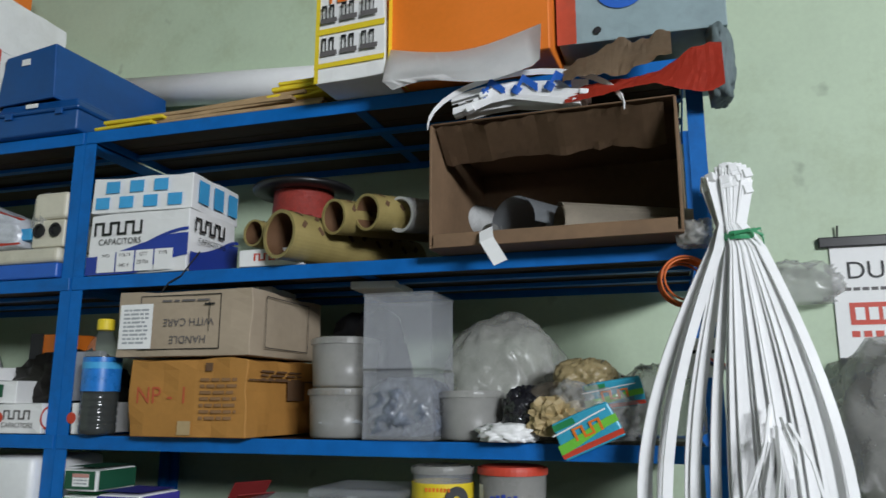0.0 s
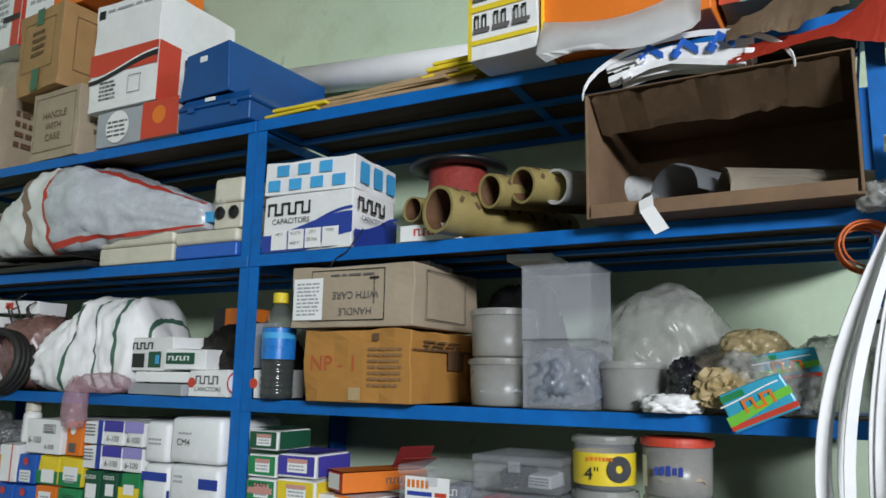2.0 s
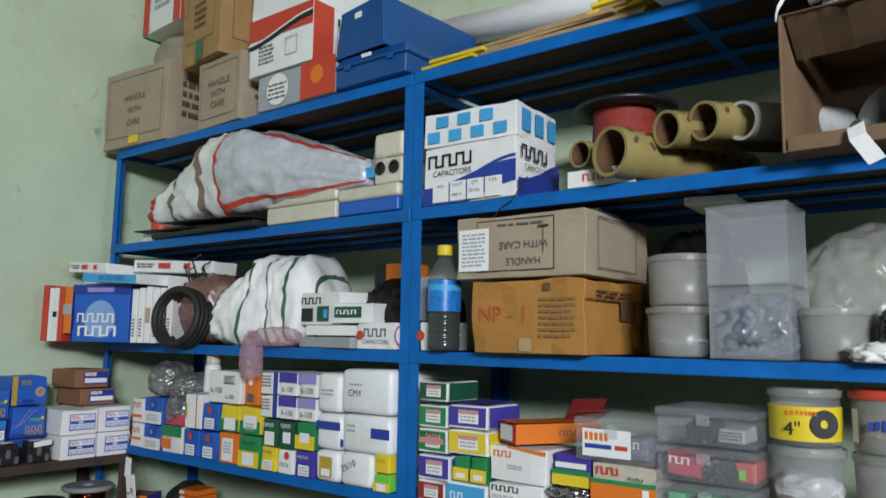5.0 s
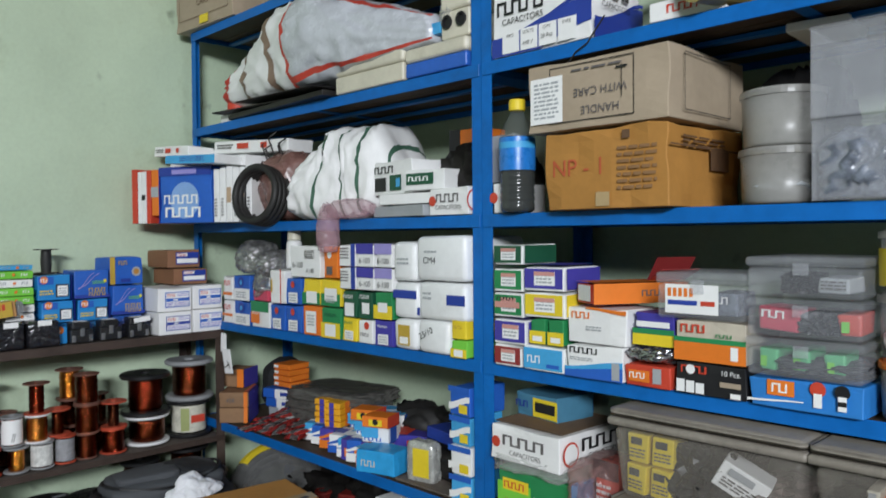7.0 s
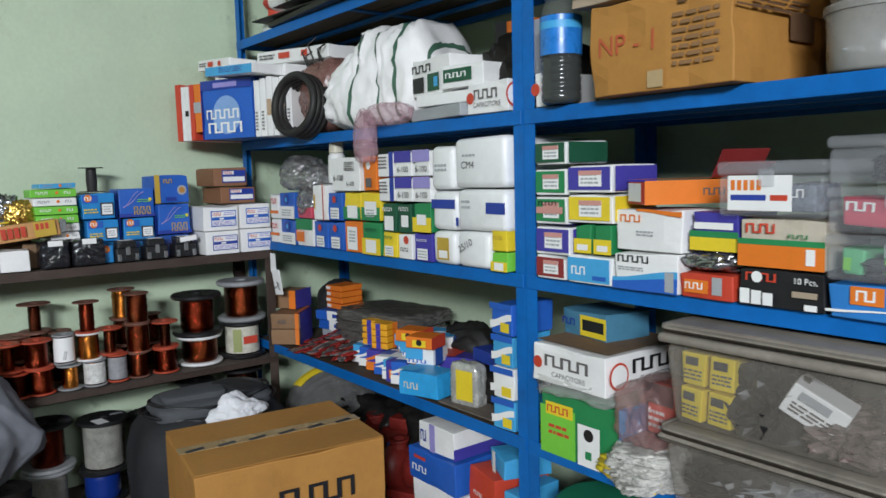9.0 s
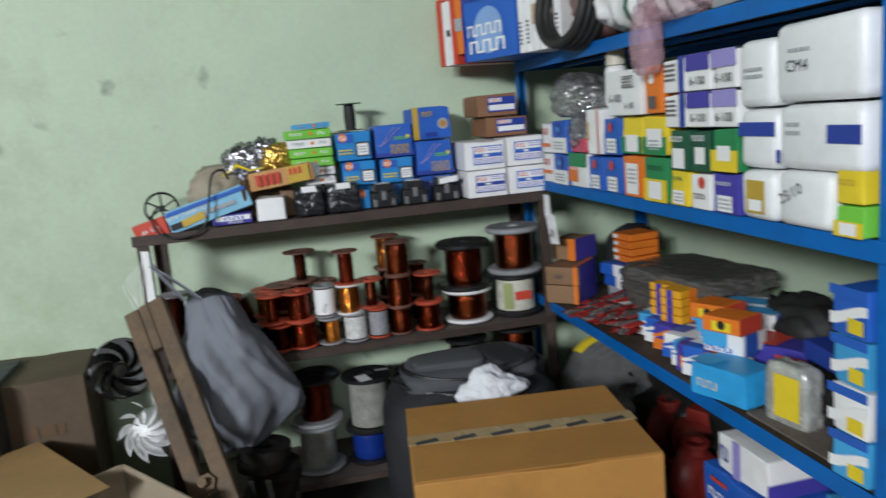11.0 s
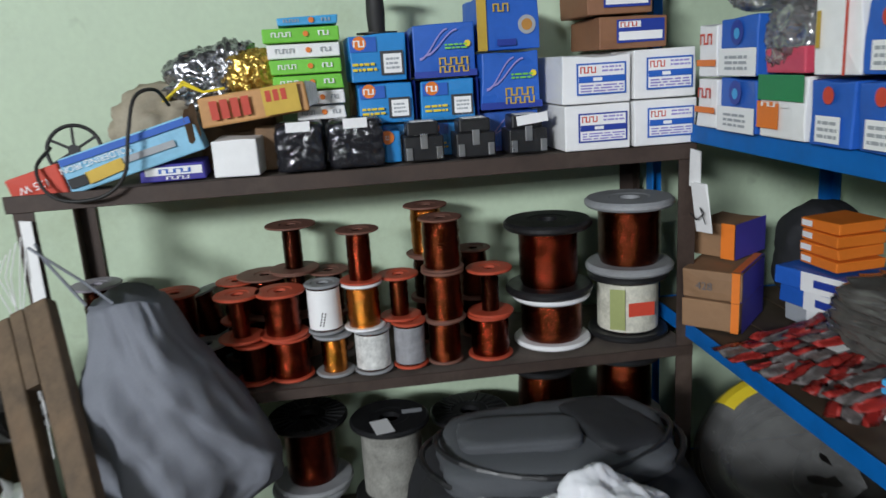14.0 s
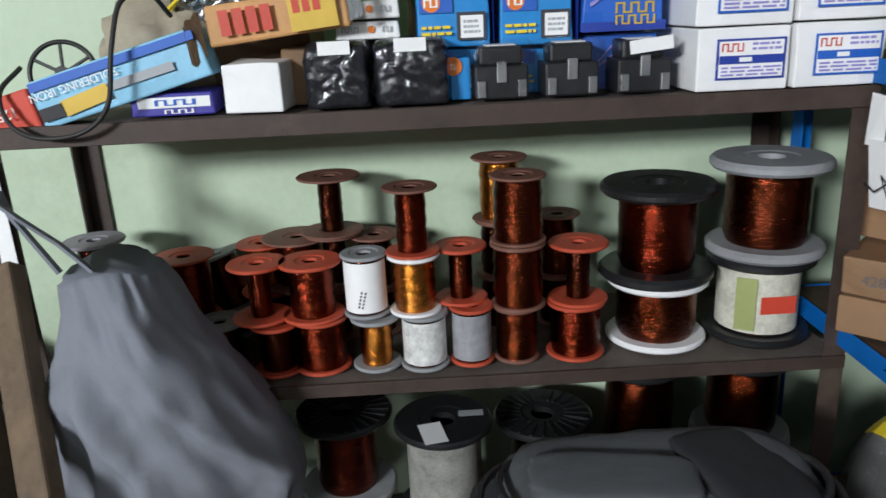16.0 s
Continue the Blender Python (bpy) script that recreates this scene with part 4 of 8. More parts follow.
def cable_tie(pts, r=0.004, head=True, label="white nylon cable tie lying on the carton", material=None, wide=0.013):
    ob = thing("cable_tie", label, "cable tie", pose(0, 0, 0), group="cable ties")
    part("strap", band(pts, wide, 0.0025, up=(0.1, -0.45, 1)), material or WHITEPLASTIC, ob)
    if head:
        a, b = Vector(pts[0]), Vector(pts[1])
        part("head", block(-0.009, 0.009, -0.006, 0.006, -0.009, 0.009, 0.002), material or WHITEPLASTIC, ob, at=look(a, b))
    return ob


rnd = random.Random(12)
for k in range(16):
    z = 2.112 + 0.006 * (k % 7)
    y = -0.09 + 0.012 * (k % 5)
    a = (1.06 + 0.02 * rnd.random() + 0.012 * (k % 6), y - 0.01, z + 0.01 * rnd.random())
    b = (1.20, y - 0.005, z + 0.022 + 0.01 * rnd.random())
    c = (1.33 + 0.03 * rnd.random(), y, z + 0.012 * rnd.random())
    cable_tie([a, tuple((Vector(a) + Vector(b)) / 2 + Vector((0, 0, 0.004))), b, tuple((Vector(b) + Vector(c)) / 2), c][:: 1 if k % 2 else -1])
for k in range(3):
    cable_tie([(1.14 + 0.07 * k, -0.10, 2.15), (1.155 + 0.07 * k, -0.108, 2.172), (1.185 + 0.07 * k, -0.10, 2.150)], label="blue cable tie end in the bundle", material=BLUEP, wide=0.016)
arc = [(1.01 + 0.21 * (1 - math.cos(math.pi * k / 16)), -0.095, 2.09 + 0.10 * math.sin(math.pi * k / 16)) for k in range(17)]
cable_tie(arc, head=False, label="long white cable tie bent in an arc over the carton", wide=0.012)

for x0, x1, m, lab in ((0.40, 0.53, OLDCARD, "thin brown box tucked under the shelf bars"), (0.415, 0.52, WHITE, "thin white box tucked under the shelf bars"), (0.74, 0.86, WHITE, "white paper packet tucked under the shelf bars")):
    B("flat_box", lab, x0, x1, 1.776 - (0.018 if m is OLDCARD else 0.0), 1.7965 - (0.021 if m is OLDCARD else 0.0), 0.12, 0.16, m, yaw=4, group="boxes under the bars")
ob = new("loose_wire", mesh_of("loose_wire", rod([(0.37, 0.02, Z2 + 0.05), (0.36, -0.012, Z2 + 0.005), (0.345, -0.014, Z2 - 0.015), (0.31, -0.012, Z2 - 0.03), (0.285, -0.008, Z2 - 0.055)], 0.0018, 6), RUBBER))
tagged(ob, "thin black wire hanging over the shelf edge", "wire")

# ---- blue racks: third shelf ----
ROW = Matrix.Translation((-1.64, -0.265, Z3)) @ pose(0, 0, 0, 0, 0, 22)


def in_row(name, label, u0, u1, z0, z1, depth, material, decor=(), group="upright boxes"):
    return carton_at(name, label, "box", ROW @ pose((u0 + u1) / 2, depth / 2, z0), u1 - u0, depth, z1 - z0, material, decor, group, 0.002, 0.002)


in_row("slim_box", "red slim carton standing upright in a row", 0.0, 0.028, 0, 0.215, 0.34, RED)
in_row("slim_box", "white slim carton standing upright", 0.03, 0.05, 0, 0.205, 0.34, WHITE)
in_row("slim_box", "white slim carton with a black spot, standing upright", 0.052, 0.075, 0, 0.205, 0.34, WHITE, [("p", "F", 0.1, 0.45, 0.9, 0.55, BLACK)])
in_row("slim_box", "red slim carton standing upright in a row", 0.077, 0.10, 0, 0.21, 0.34, RED)
in_row("slim_box", "orange slim carton with a grey band", 0.102, 0.14, 0.03, 0.21, 0.34, ORANGE, [("p", "F", 0, 0.4, 1, 0.62, GREYP)])
in_row("wire_box", "blue printed box standing upside down on its edge", 0.145, 0.40, 0, 0.215, 0.34, BLUEP,
       [("p", "F", 0, 0.84, 1, 1, ROYAL), ("p", "F", 0.25, 0.87, 0.72, 0.95, LILAC), ("o", "F", 0.5, 0.4, 0.07, mat("pale_blue_print", (0.25, 0.42, 0.75), 0.45)), ("b", "F", 6, 0.12, 0.10, 0.88, 0.28, PAPER), ("b", "F", 8, 0.10, 0.34, 0.80, 0.50, PAPER), ("p", "L", 0, 0, 1, 1, ROYAL)])
for k in range(6):
    in_row("slim_box", "white slim carton with worn edges and small print", 0.408 + 0.03 * k, 0.434 + 0.03 * k, 0, 0.20 + 0.004 * (k % 3), 0.30, WHITE, [("p", "F", 0.1, 0.35, 0.9, 0.62, mat("tan_print", (0.5, 0.36, 0.24), 0.6)) if k in (2, 4) else ("l", "F", 6, 0.25, 0.1, 0.7, 0.45, INK)])
for k, (u0, u1, z0, z1, y, yaw) in enumerate(((0.06, 0.55, 0.222, 0.266, 0.10, -14), (0.02, 0.25, 0.270, 0.314, 0.09, -12), (0.27, 0.72, 0.270, 0.322, 0.12, -13), (0.22, 0.50, 0.219, 0.257, -0.055, -10))):
    carton_at("long_box", ("white long carton with red marks, lying on the upright boxes", "crushed white carton lying on the pile", "long white carton with two red squares", "pale blue and white open carton")[k], "box",
              ROW @ pose((u0 + u1) / 2, y + 0.06, z0, 0, 2.5, yaw), u1 - u0, 0.13, z1 - z0, WHITE,
              [("p", "F", 0.35, 0.3, 0.5, 0.7, RED), ("p", "F", 0.66, 0.3, 0.74, 0.7, RED), ("l", "F", 2, 0.08, 0.3, 0.3, 0.7, INK)] if k != 3 else [("p", "F", 0, 0, 1, 0.8, CYAN), ("l", "F", 3, 0.3, 0.2, 0.8, 0.7, ROYAL)], "lying boxes", 0.003, 0.006)


def torus(R, r, label, m, n, name="rubber_ring", seg=48):
    ob = thing(name, label, "ring", m)
    for k in range(n):
        prof = [(R + r * math.cos(a), r * math.sin(a) + (k - n / 2) * r * 1.6) for a in (2 * math.pi * i / 12 for i in range(12))]
        part("ring", lathe(prof, seg, closed=True), RUBBER, ob, smooth=True)
    return ob


torus(0.098, 0.013, "dark rubber rings leaning against the boxes", pose(-1.04, -0.05, Z3 + 0.095, 82, 0, 14), 4)
bag("parts_bag", "clear bag with reddish parts behind the rings", -1.05, 0.12, Z3, 0.26, 0.24, 0.26, mat("reddish_plastic_bag", (0.25, 0.13, 0.11), 0.25, 0, 0.3, 40, 18, 0.3, alpha=0.8), 3, crease=0.2)
for k in range(5):
    pr = new("steel_prong", mesh_of("steel_prong", rod([(-1.14 + 0.03 * k, 0.06, Z3 + 0.20), (-1.15 + 0.03 * k + 0.012 * math.sin(5 * k), 0.03 + 0.02 * math.sin(3 * k), Z3 + 0.29 + 0.02 * math.sin(4 * k)), (-1.14 + 0.03 * k, 0.05, Z3 + 0.31 + 0.025 * math.sin(4 * k))], 0.003), DARKMETAL))
    tagged(pr, "thin dark steel prong sticking up from the parts", "prong", "steel prongs")
sack("woven_sack", "white woven sack with dark green stripes, bulging", pose(-0.655, 0.16, Z3, 0, 0, 16), 0.45, 0.31, 0.295, 48, [(13, 14, "green"), (22, 23, "green"), (31, 32, "green"), (39, 40, "green")], 11, (0.62, 0.30), None, 2.6)
PICT = [("p", "F", 0.05, 0.1, 0.35, 0.5, BLACK), ("p", "F", 0.45, 0.1, 0.75, 0.55, DKGREEN), ("b", "F", 6, 0.05, 0.62, 0.6, 0.82, BLACK), ("p", "F", 0.62, 0.2, 0.72, 0.45, CYAN)]
B("bearing_box", "white bearing carton with a black picture", -0.49, -0.29, Z3 + 0.07, Z3 + 0.175, 0.02, 0.16, WHITE, PICT, yaw=-5, group="bearing boxes")
B("bearing_box", "white bearing carton with green print, tilted", -0.31, -0.15, Z3 + 0.075, Z3 + 0.14, 0.0, 0.15, WHITE, [("p", "F", 0.1, 0.25, 0.75, 0.75, DKGREEN), ("b", "F", 6, 0.15, 0.4, 0.68, 0.6, PAPER)], yaw=6, group="bearing boxes")
B("bearing_box", "flattened grey white carton under the pile", -0.47, -0.20, Z3, Z3 + 0.035, -0.01, 0.20, GREYP, yaw=-8, group="bearing boxes")
B("bearing_box", "crumpled white carton under the pile", -0.42, -0.16, Z3 + 0.037, Z3 + 0.07, 0.0, 0.18, WHITE, yaw=4, group="bearing boxes")
TIB = [("o", "F", 0.10, 0.5, 0.014, RED), ("b", "F", 6, 0.2, 0.45, 0.85, 0.75, INK), ("t", "F", "CAPACITORS", 0.52, 0.2, 0.017, INK), ("o", "R", 0.14, 0.5, 0.03, RED), ("o", "R", 0.14, 0.5, 0.025, PAPER), ("b", "R", 6, 0.3, 0.5, 0.95, 0.85, BLACK), ("t", "R", "CAPACITORS", 0.62, 0.25, 0.02, INK)]
B("capacitor_box", "low white capacitor box at the rack post", -0.19, -0.04, Z3, Z3 + 0.078, -0.015, 0.18, WHITE, TIB, group="white capacitor boxes")
B("capacitor_box", "small white capacitor box with a round red mark", 0.038, 0.075, Z3, Z3 + 0.08, 0.0, 0.18, WHITE, TIB[:1], group="white capacitor boxes")
B("grey_board", "pale grey board standing behind the rack post", -0.055, 0.085, Z3 + 0.082, Z3 + 0.21, 0.03, 0.03, GREYP)
bag("black_tool", "black power tool lying behind the tubs", 0.70, 0.34, Z3, 0.20, 0.16, 0.32, BLKPLASTIC, 18, "tool", crease=0.2)
bag("motor_part", "black greasy motor parts in a heap", -0.14, 0.20, Z3 + 0.0, 0.24, 0.22, 0.21, DARKMETAL, 17, "parts", crease=0.3)
B("small_box", "orange and black printed box behind the parts", -0.36, -0.22, Z3 + 0.2, Z3 + 0.28, 0.24, 0.12, ORANGE, [("p", "F", 0, 0, 0.35, 1, BLACK)])
bag("plastic_bag", "pink plastic bag drooping over the shelf edge", -0.64, -0.04, Z3 - 0.11, 0.075, 0.05, 0.15, FILMPINK, 5, crease=0.25)
bag("plastic_bag", "pink plastic bag mouth lying on the shelf", -0.56, -0.01, Z3, 0.18, 0.09, 0.06, FILMPINK, 6, crease=0.25)


def bottle(x, y, z):
    ob = thing("bottle", "plastic bottle of dark liquid with blue label and yellow cap", "bottle", pose(x, y, z))
    body = [(0, 0.0), (0.036, 0.0), (0.044, 0.006)]
    for k in range(5):
        zz = 0.012 + 0.018 * k
        body += [(0.045, zz), (0.045, zz + 0.011), (0.0425, zz + 0.014)]
    body += [(0.045, 0.10), (0.045, 0.19), (0.043, 0.20), (0.034, 0.225), (0.021, 0.245), (0.016, 0.255), (0.016, 0.265)]
    part("bottle_body", lathe(body, 32), mat("clear_bottle_plastic", (0.30, 0.33, 0.31), 0.10, 0, 0.05, alpha=0.16), ob, smooth=True)
    part("liquid", lathe([(0, 0.002)] + [(r - 0.002, zz) for r, zz in body[1:-7]] + [(0.0425, 0.19), (0, 0.19)], 32), mat("dark_liquid", (0.004, 0.004, 0.006), 0.15), ob, smooth=True)
    part("label", lathe([(0.0462, 0.105), (0.0462, 0.188)], 32), mat("blue_bottle_label", (0.02, 0.20, 0.62), 0.3, 0, 0.2, 60, 30), ob, smooth=True)
    part("label_band", lathe([(0.0466, 0.160), (0.0466, 0.176)], 32), CYAN, ob, smooth=True)
    part("cap", lathe([(0, 0.285), (0.019, 0.285), (0.021, 0.281), (0.021, 0.258), (0.018, 0.256), (0.016, 0.256)], 28), YELLOW, ob, smooth=False)
    return ob


bottle(0.122, 0.0, Z3)
NPD = [("t", "F", "NP - 1", 0.30, 0.42, 0.055, REDINK), ("l", "F", 7, 0.62, 0.2, 0.92, 0.75, FAINTINK), ("p", "F", 0.45, 0.03, 0.56, 0.2, TAPE, "tape"), ("p", "F", 0.66, 0.82, 0.72, 0.92, BROWNINK), ("l", "R", 3, 0.15, 0.7, 0.7, 0.85, BROWNINK), ("p", "R", 0.5, 0.45, 0.75, 0.7, BROWNINK, "hand_hole"), ("p", "R", 0, 0.70, 1, 0.72, BROWNINK, "flap_seam")]
B("carton", "scuffed orange brown carton with a red marker number", 0.25, 0.572, Z3, 1.605, -0.055, 0.36, KRAFT3, NPD)
HC = [("r", "F", 0.18, 0.1, 0.78, 0.92, BLACK), ("p", "F", 0.03, 0.12, 0.28, 0.80, PAPER, "label"), ("l", "F", 9, 0.06, 0.18, 0.25, 0.74, GREYP), ("t", "F", "HANDLE", 0.55, 0.30, 0.026, INK, 180), ("t", "F", "WITH CARE", 0.55, 0.56, 0.026, INK, 180), ("l", "F", 1, 0.35, 0.80, 0.7, 0.86, INK), ("p", "F", 0.70, 0.35, 0.705, 0.8, BLACK), ("p", "F", 0.665, 0.75, 0.74, 0.78, BLACK), ("r", "R", 0.15, 0.12, 0.75, 0.9, BLACK)]
B("carton", "pale carton lying upside down with care print and label", 0.20, 0.575, 1.607, 1.765, -0.055, 0.36, KRAFT2, HC)


def round_tub(x, y, z, r, h, label, material=CLOUDY, lid=None, fill=None, group="plastic tubs"):
    ob = thing("plastic_tub", label, "tub", pose(x, y, z), group=group)
    part("tub_body", lathe([(0, 0.001), (r * 0.92, 0.001), (r * 0.95, 0.006), (r, h * 0.86), (r - 0.003, h * 0.86), (r * 0.92, 0.008), (0, 0.006)], 40), material, ob, smooth=True)
    part("lid", lathe([(0, h), (r * 0.92, h), (r * 0.94, h - 0.004), (r * 1.04, h - 0.003), (r * 1.05, h - 0.008), (r * 1.05, h * 0.86), (r * 1.01, h * 0.855)], 40), lid or CLOUDY, ob, smooth=False)
    if fill is not None:
        part("filling", lump(r * 1.6, r * 1.6, h * 0.5, int(x * 100) % 40, 0.1, 0.25, 2.2, 3), fill, ob, smooth=False, at=pose(0, 0, 0.009))
    return ob


round_tub(0.750, 0.075, Z3, 0.079, 0.112, "cloudy plastic tub with a white lid, small parts inside", fill=GREYP)
round_tub(0.752, 0.075, Z3 + 0.113, 0.078, 0.115, "cloudy plastic tub stacked on another tub", fill=None)
round_tub(1.062, 0.07, Z3, 0.070, 0.105, "cloudy plastic tub with a flat lid", fill=None)
tin = new("paint_tin", mesh_of("paint_tin", lathe([(0, 0), (0.05, 0), (0.05, 0.20), (0.047, 0.205), (0, 0.205)], 30), YELLOW))
tin.matrix_basis = pose(0.685, 0.20, Z3)
tagged(tin, "yellow and red tin behind the tubs", "tin")


def clear_jar(x0, x1, z0, z1, y, depth, label, fill, fill_h=0.6):
    w, h = x1 - x0, z1 - z0
    ob = thing("clear_container", label, "container", pose((x0 + x1) / 2, y + depth / 2, z0), group="square clear containers")
    t = 0.002
    for n, bm in (("base", block(-w / 2, w / 2, -depth / 2, depth / 2, 0.0005, 0.003, 0)), ("front", block(-w / 2, w / 2, -depth / 2, -depth / 2 + t, 0.003, h * 0.97, 0)), ("back", block(-w / 2, w / 2, depth / 2 - t, depth / 2, 0.003, h * 0.97, 0)),
                  ("side", block(-w / 2, -w / 2 + t, -depth / 2 + t, depth / 2 - t, 0.003, h * 0.97, 0)), ("side", block(w / 2 - t, w / 2, -depth / 2 + t, depth / 2 - t, 0.003, h * 0.97, 0))):
        part(n + "_wall", bm, CLEAR, ob)
    part("lid", block(-w / 2 - 0.003, w / 2 + 0.003, -depth / 2 - 0.003, depth / 2 + 0.003, h * 0.95, h, 0.004), CLEAR, ob)
    if fill is not None:
        part("filling", lump(w * 0.92, depth * 0.92, h * fill_h, int(x0 * 100), 0.12, 0.16, 4.5, 5), fill, ob, smooth=True, at=pose(0, 0, 0.005))
    return ob


clear_jar(0.84, 1.0, Z3, 1.571, -0.02, 0.16, "square clear container full of small bagged parts", mat("mixed_small_parts", (0.16, 0.18, 0.22), 0.25, 0.0, 0.7, 60, 26, 0.35), 0.85)
clear_jar(0.838, 0.998, 1.573, 1.742, -0.02, 0.16, "square clear container, almost empty, stacked", None)
bag("plastic_bag", "large cloudy plastic bag slumped behind the tub", 1.10, 0.27, Z3, 0.29, 0.26, 0.30, FILMGREY, 2, rough=0.14, crease=0.055, sub=5, power=2.2)
bag("plastic_bag", "cloudy plastic bag heaped against the wall", 1.28, 0.26, Z3, 0.26, 0.22, 0.165, FILMBROWN, 14, crease=0.15, sub=5)
bag("plastic_bag", "brown tinted plastic bag with parts on the shelf", 1.275, 0.08, Z3, 0.19, 0.17, 0.12, FILMBROWN, 7, crease=0.18, sub=5)
bag("plastic_bag", "torn brown plastic bag bunched up", 1.31, 0.09, Z3 + 0.085, 0.12, 0.12, 0.085, mat("tan_plastic_bag", (0.42, 0.33, 0.17), 0.25, 0, 0.25, 40, 14, 0.3, alpha=0.75), 19, crease=0.22, sub=5)
bag("paper_scrap", "crumpled tan paper inside the torn bag", 1.262, -0.01, Z3 + 0.012, 0.085, 0.06, 0.07, mat("tan_paper", (0.42, 0.32, 0.16), 0.6, 0, 0.2, 40, 14, 0.3), 21, "paper", crease=0.5, smooth=False)
bag("plastic_bag", "crumpled black plastic bag", 1.19, 0.045, Z3 + 0.005, 0.085, 0.10, 0.105, BLACKFILM, 23, crease=0.25, sub=5)
bag("plastic_bag", "crumpled white plastic scrap at the shelf edge", 1.16, -0.01, Z3, 0.10, 0.07, 0.035, PAPER, 29, crease=0.4)
bag("plastic_bag", "clear plastic bag hanging over packets", 1.33, 0.03, Z3, 0.15, 0.13, 0.12, FILM, 37, rough=0.35, crease=0.3, sub=5, power=2.0)
bag("plastic_bag", "grey bag of parts at the rack end", 1.47, 0.14, Z3, 0.16, 0.22, 0.16, FILMGREY, 41, crease=0.25)


def packet(x, y, z, w, h, rx, ry, rz, label):
    COUNT[0] += 1
    ob = carton_at("blister_packet", label, "packet", pose(x, y, z, rx, ry, rz), w, 0.012, h, mat("packet_teal", (0.05, 0.38, 0.55), 0.25), [], "colourful packets", 0.003, 0.002)
    decorate(ob, w, 0.012, h, [("p", "F", 0, 0.06, 1, 0.2, RED), ("w", "F", 0, 1, 0.3, 0.5, 0.25, 0.2, LIME), ("b", "F", 4, 0.3, 0.35, 0.85, 0.68, ORANGE), ("p", "F", 0.05, 0.78, 0.4, 0.94, GREEN), ("w", "F", 0, 0.9, 0.7, 0.8, 0.04, 0.04, PAPER)], 4)
    return ob


packet(1.345, -0.07, Z3 - 0.005, 0.13, 0.075, 8, -24, -8, "colourful blister packet tilting over the shelf edge")
packet(1.38, 0.02, Z3 + 0.07, 0.12, 0.06, 20, -8, -4, "colourful blister packet half under a plastic bag")

# ---- blue racks: fourth shelf, left ----
LAB = ("p", "F", 0.22, 0.06, 0.78, 0.45, PAPER, "label")
LAB2 = ("l", "F", 3, 0.28, 0.1, 0.72, 0.4, GREYP)


def seal(x0, x1, z0, z1, material, label, extra=(), front=-0.02, depth=0.28, lab=True, yaw=0.0):
    return B("seal_box", label, x0 + 0.002, x1 - 0.002, z0, z1, front, depth, material, ([LAB, LAB2] if lab else []) + list(extra), yaw, "small part boxes")


TWO = ("p", "F", 0, 0, 1, 0.5, YELLOW)
TWOG = ("p", "F", 0, 0, 1, 0.45, GREEN)
MARK = ("o", "F", 0.5, 0.75, 0.012, RED)
seal(-1.375, -1.295, Z4, 1.12, WHITE, "white seal box with red lettering on the shelf", [("b", "F", 4, 0.15, 0.6, 0.9, 0.8, RED), ("p", "F", 0, 0.3, 1, 0.42, ORANGE)], lab=False)
seal(-1.37, -1.295, 1.122, 1.215, WHITE, "white seal box with red lettering, stacked", [("b", "F", 4, 0.15, 0.6, 0.9, 0.8, RED), ("p", "F", 0, 0.2, 1, 0.32, ORANGE)], lab=False)
for z0, z1 in ((Z4, 1.123), (1.125, 1.222)):
    seal(-1.29, -1.165, z0, z1, BLUEP, "blue seal box with a light picture and label", [("p", "F", 0, 0, 1, 0.46, PAPER), ("o", "F", 0.5, 0.72, 0.020, ROYAL), ("o", "F", 0.5, 0.70, 0.009, CYAN), ("l", "F", 3, 0.2, 0.08, 0.8, 0.36, GREYP)], lab=False)
seal(-1.16, -1.035, Z4, 1.128, WHITE, "green, red and white part box", [("p", "F", 0, 0.6, 1, 1, GREEN), ("p", "F", 0, 0.15, 0.5, 0.58, ORANGE), ("b", "F", 5, 0.1, 0.5, 0.8, 0.57, PAPER)], lab=False)
seal(-1.03, -0.93, Z4, 1.125, BLUEP, "royal blue part box with a red mark", [MARK])
seal(-0.928, -0.825, Z4, 1.127, BLUEP, "royal blue part box with a red mark", [MARK])
seal(-0.82, -0.715, Z4, 1.134, ORANGE, "orange red part box with a white label", [("p", "F", 0.2, 0.08, 0.8, 0.8, PAPER, "label"), ("l", "F", 4, 0.3, 0.3, 0.7, 0.7, GREYP)], lab=False)
seal(-0.71, -0.602, Z4, 1.134, GREEN, "green and yellow part box", [TWO, ("b", "F", 6, 0.2, 0.7, 0.85, 0.8, DKGREEN), LAB])
seal(-0.60, -0.517, Z4, 1.106, YELLOW, "yellow part box with a white label", [("b", "F", 5, 0.2, 0.75, 0.8, 0.85, GREEN)])
seal(-0.515, -0.438, Z4, 1.106, WHITE, "white part box with a colour mark", [("o", "F", 0.6, 0.75, 0.012, RED), ("b", "F", 5, 0.2, 0.3, 0.8, 0.45, INK)], lab=False)
seal(-0.436, -0.345, Z4, 1.112, VIOLET, "violet part box with a white label", [("b", "F", 6, 0.2, 0.7, 0.8, 0.78, PAPER)])
seal(-1.025, -0.93, 1.128, 1.25, WHITE, "tall white part box with red edge", [("p", "F", 0.72, 0, 0.78, 1, RED), ("p", "F", 0.1, 0.3, 0.2, 0.7, GOLDINK)], lab=False, yaw=2)
seal(-0.926, -0.823, 1.13, 1.222, BLUEP, "royal blue part box stacked on another", [MARK])
seal(-0.82, -0.713, 1.137, 1.225, YELLOW, "yellow and green part box with a label", [TWOG, ("p", "F", 0.25, 0.05, 0.85, 0.5, PAPER, "label")], lab=False)
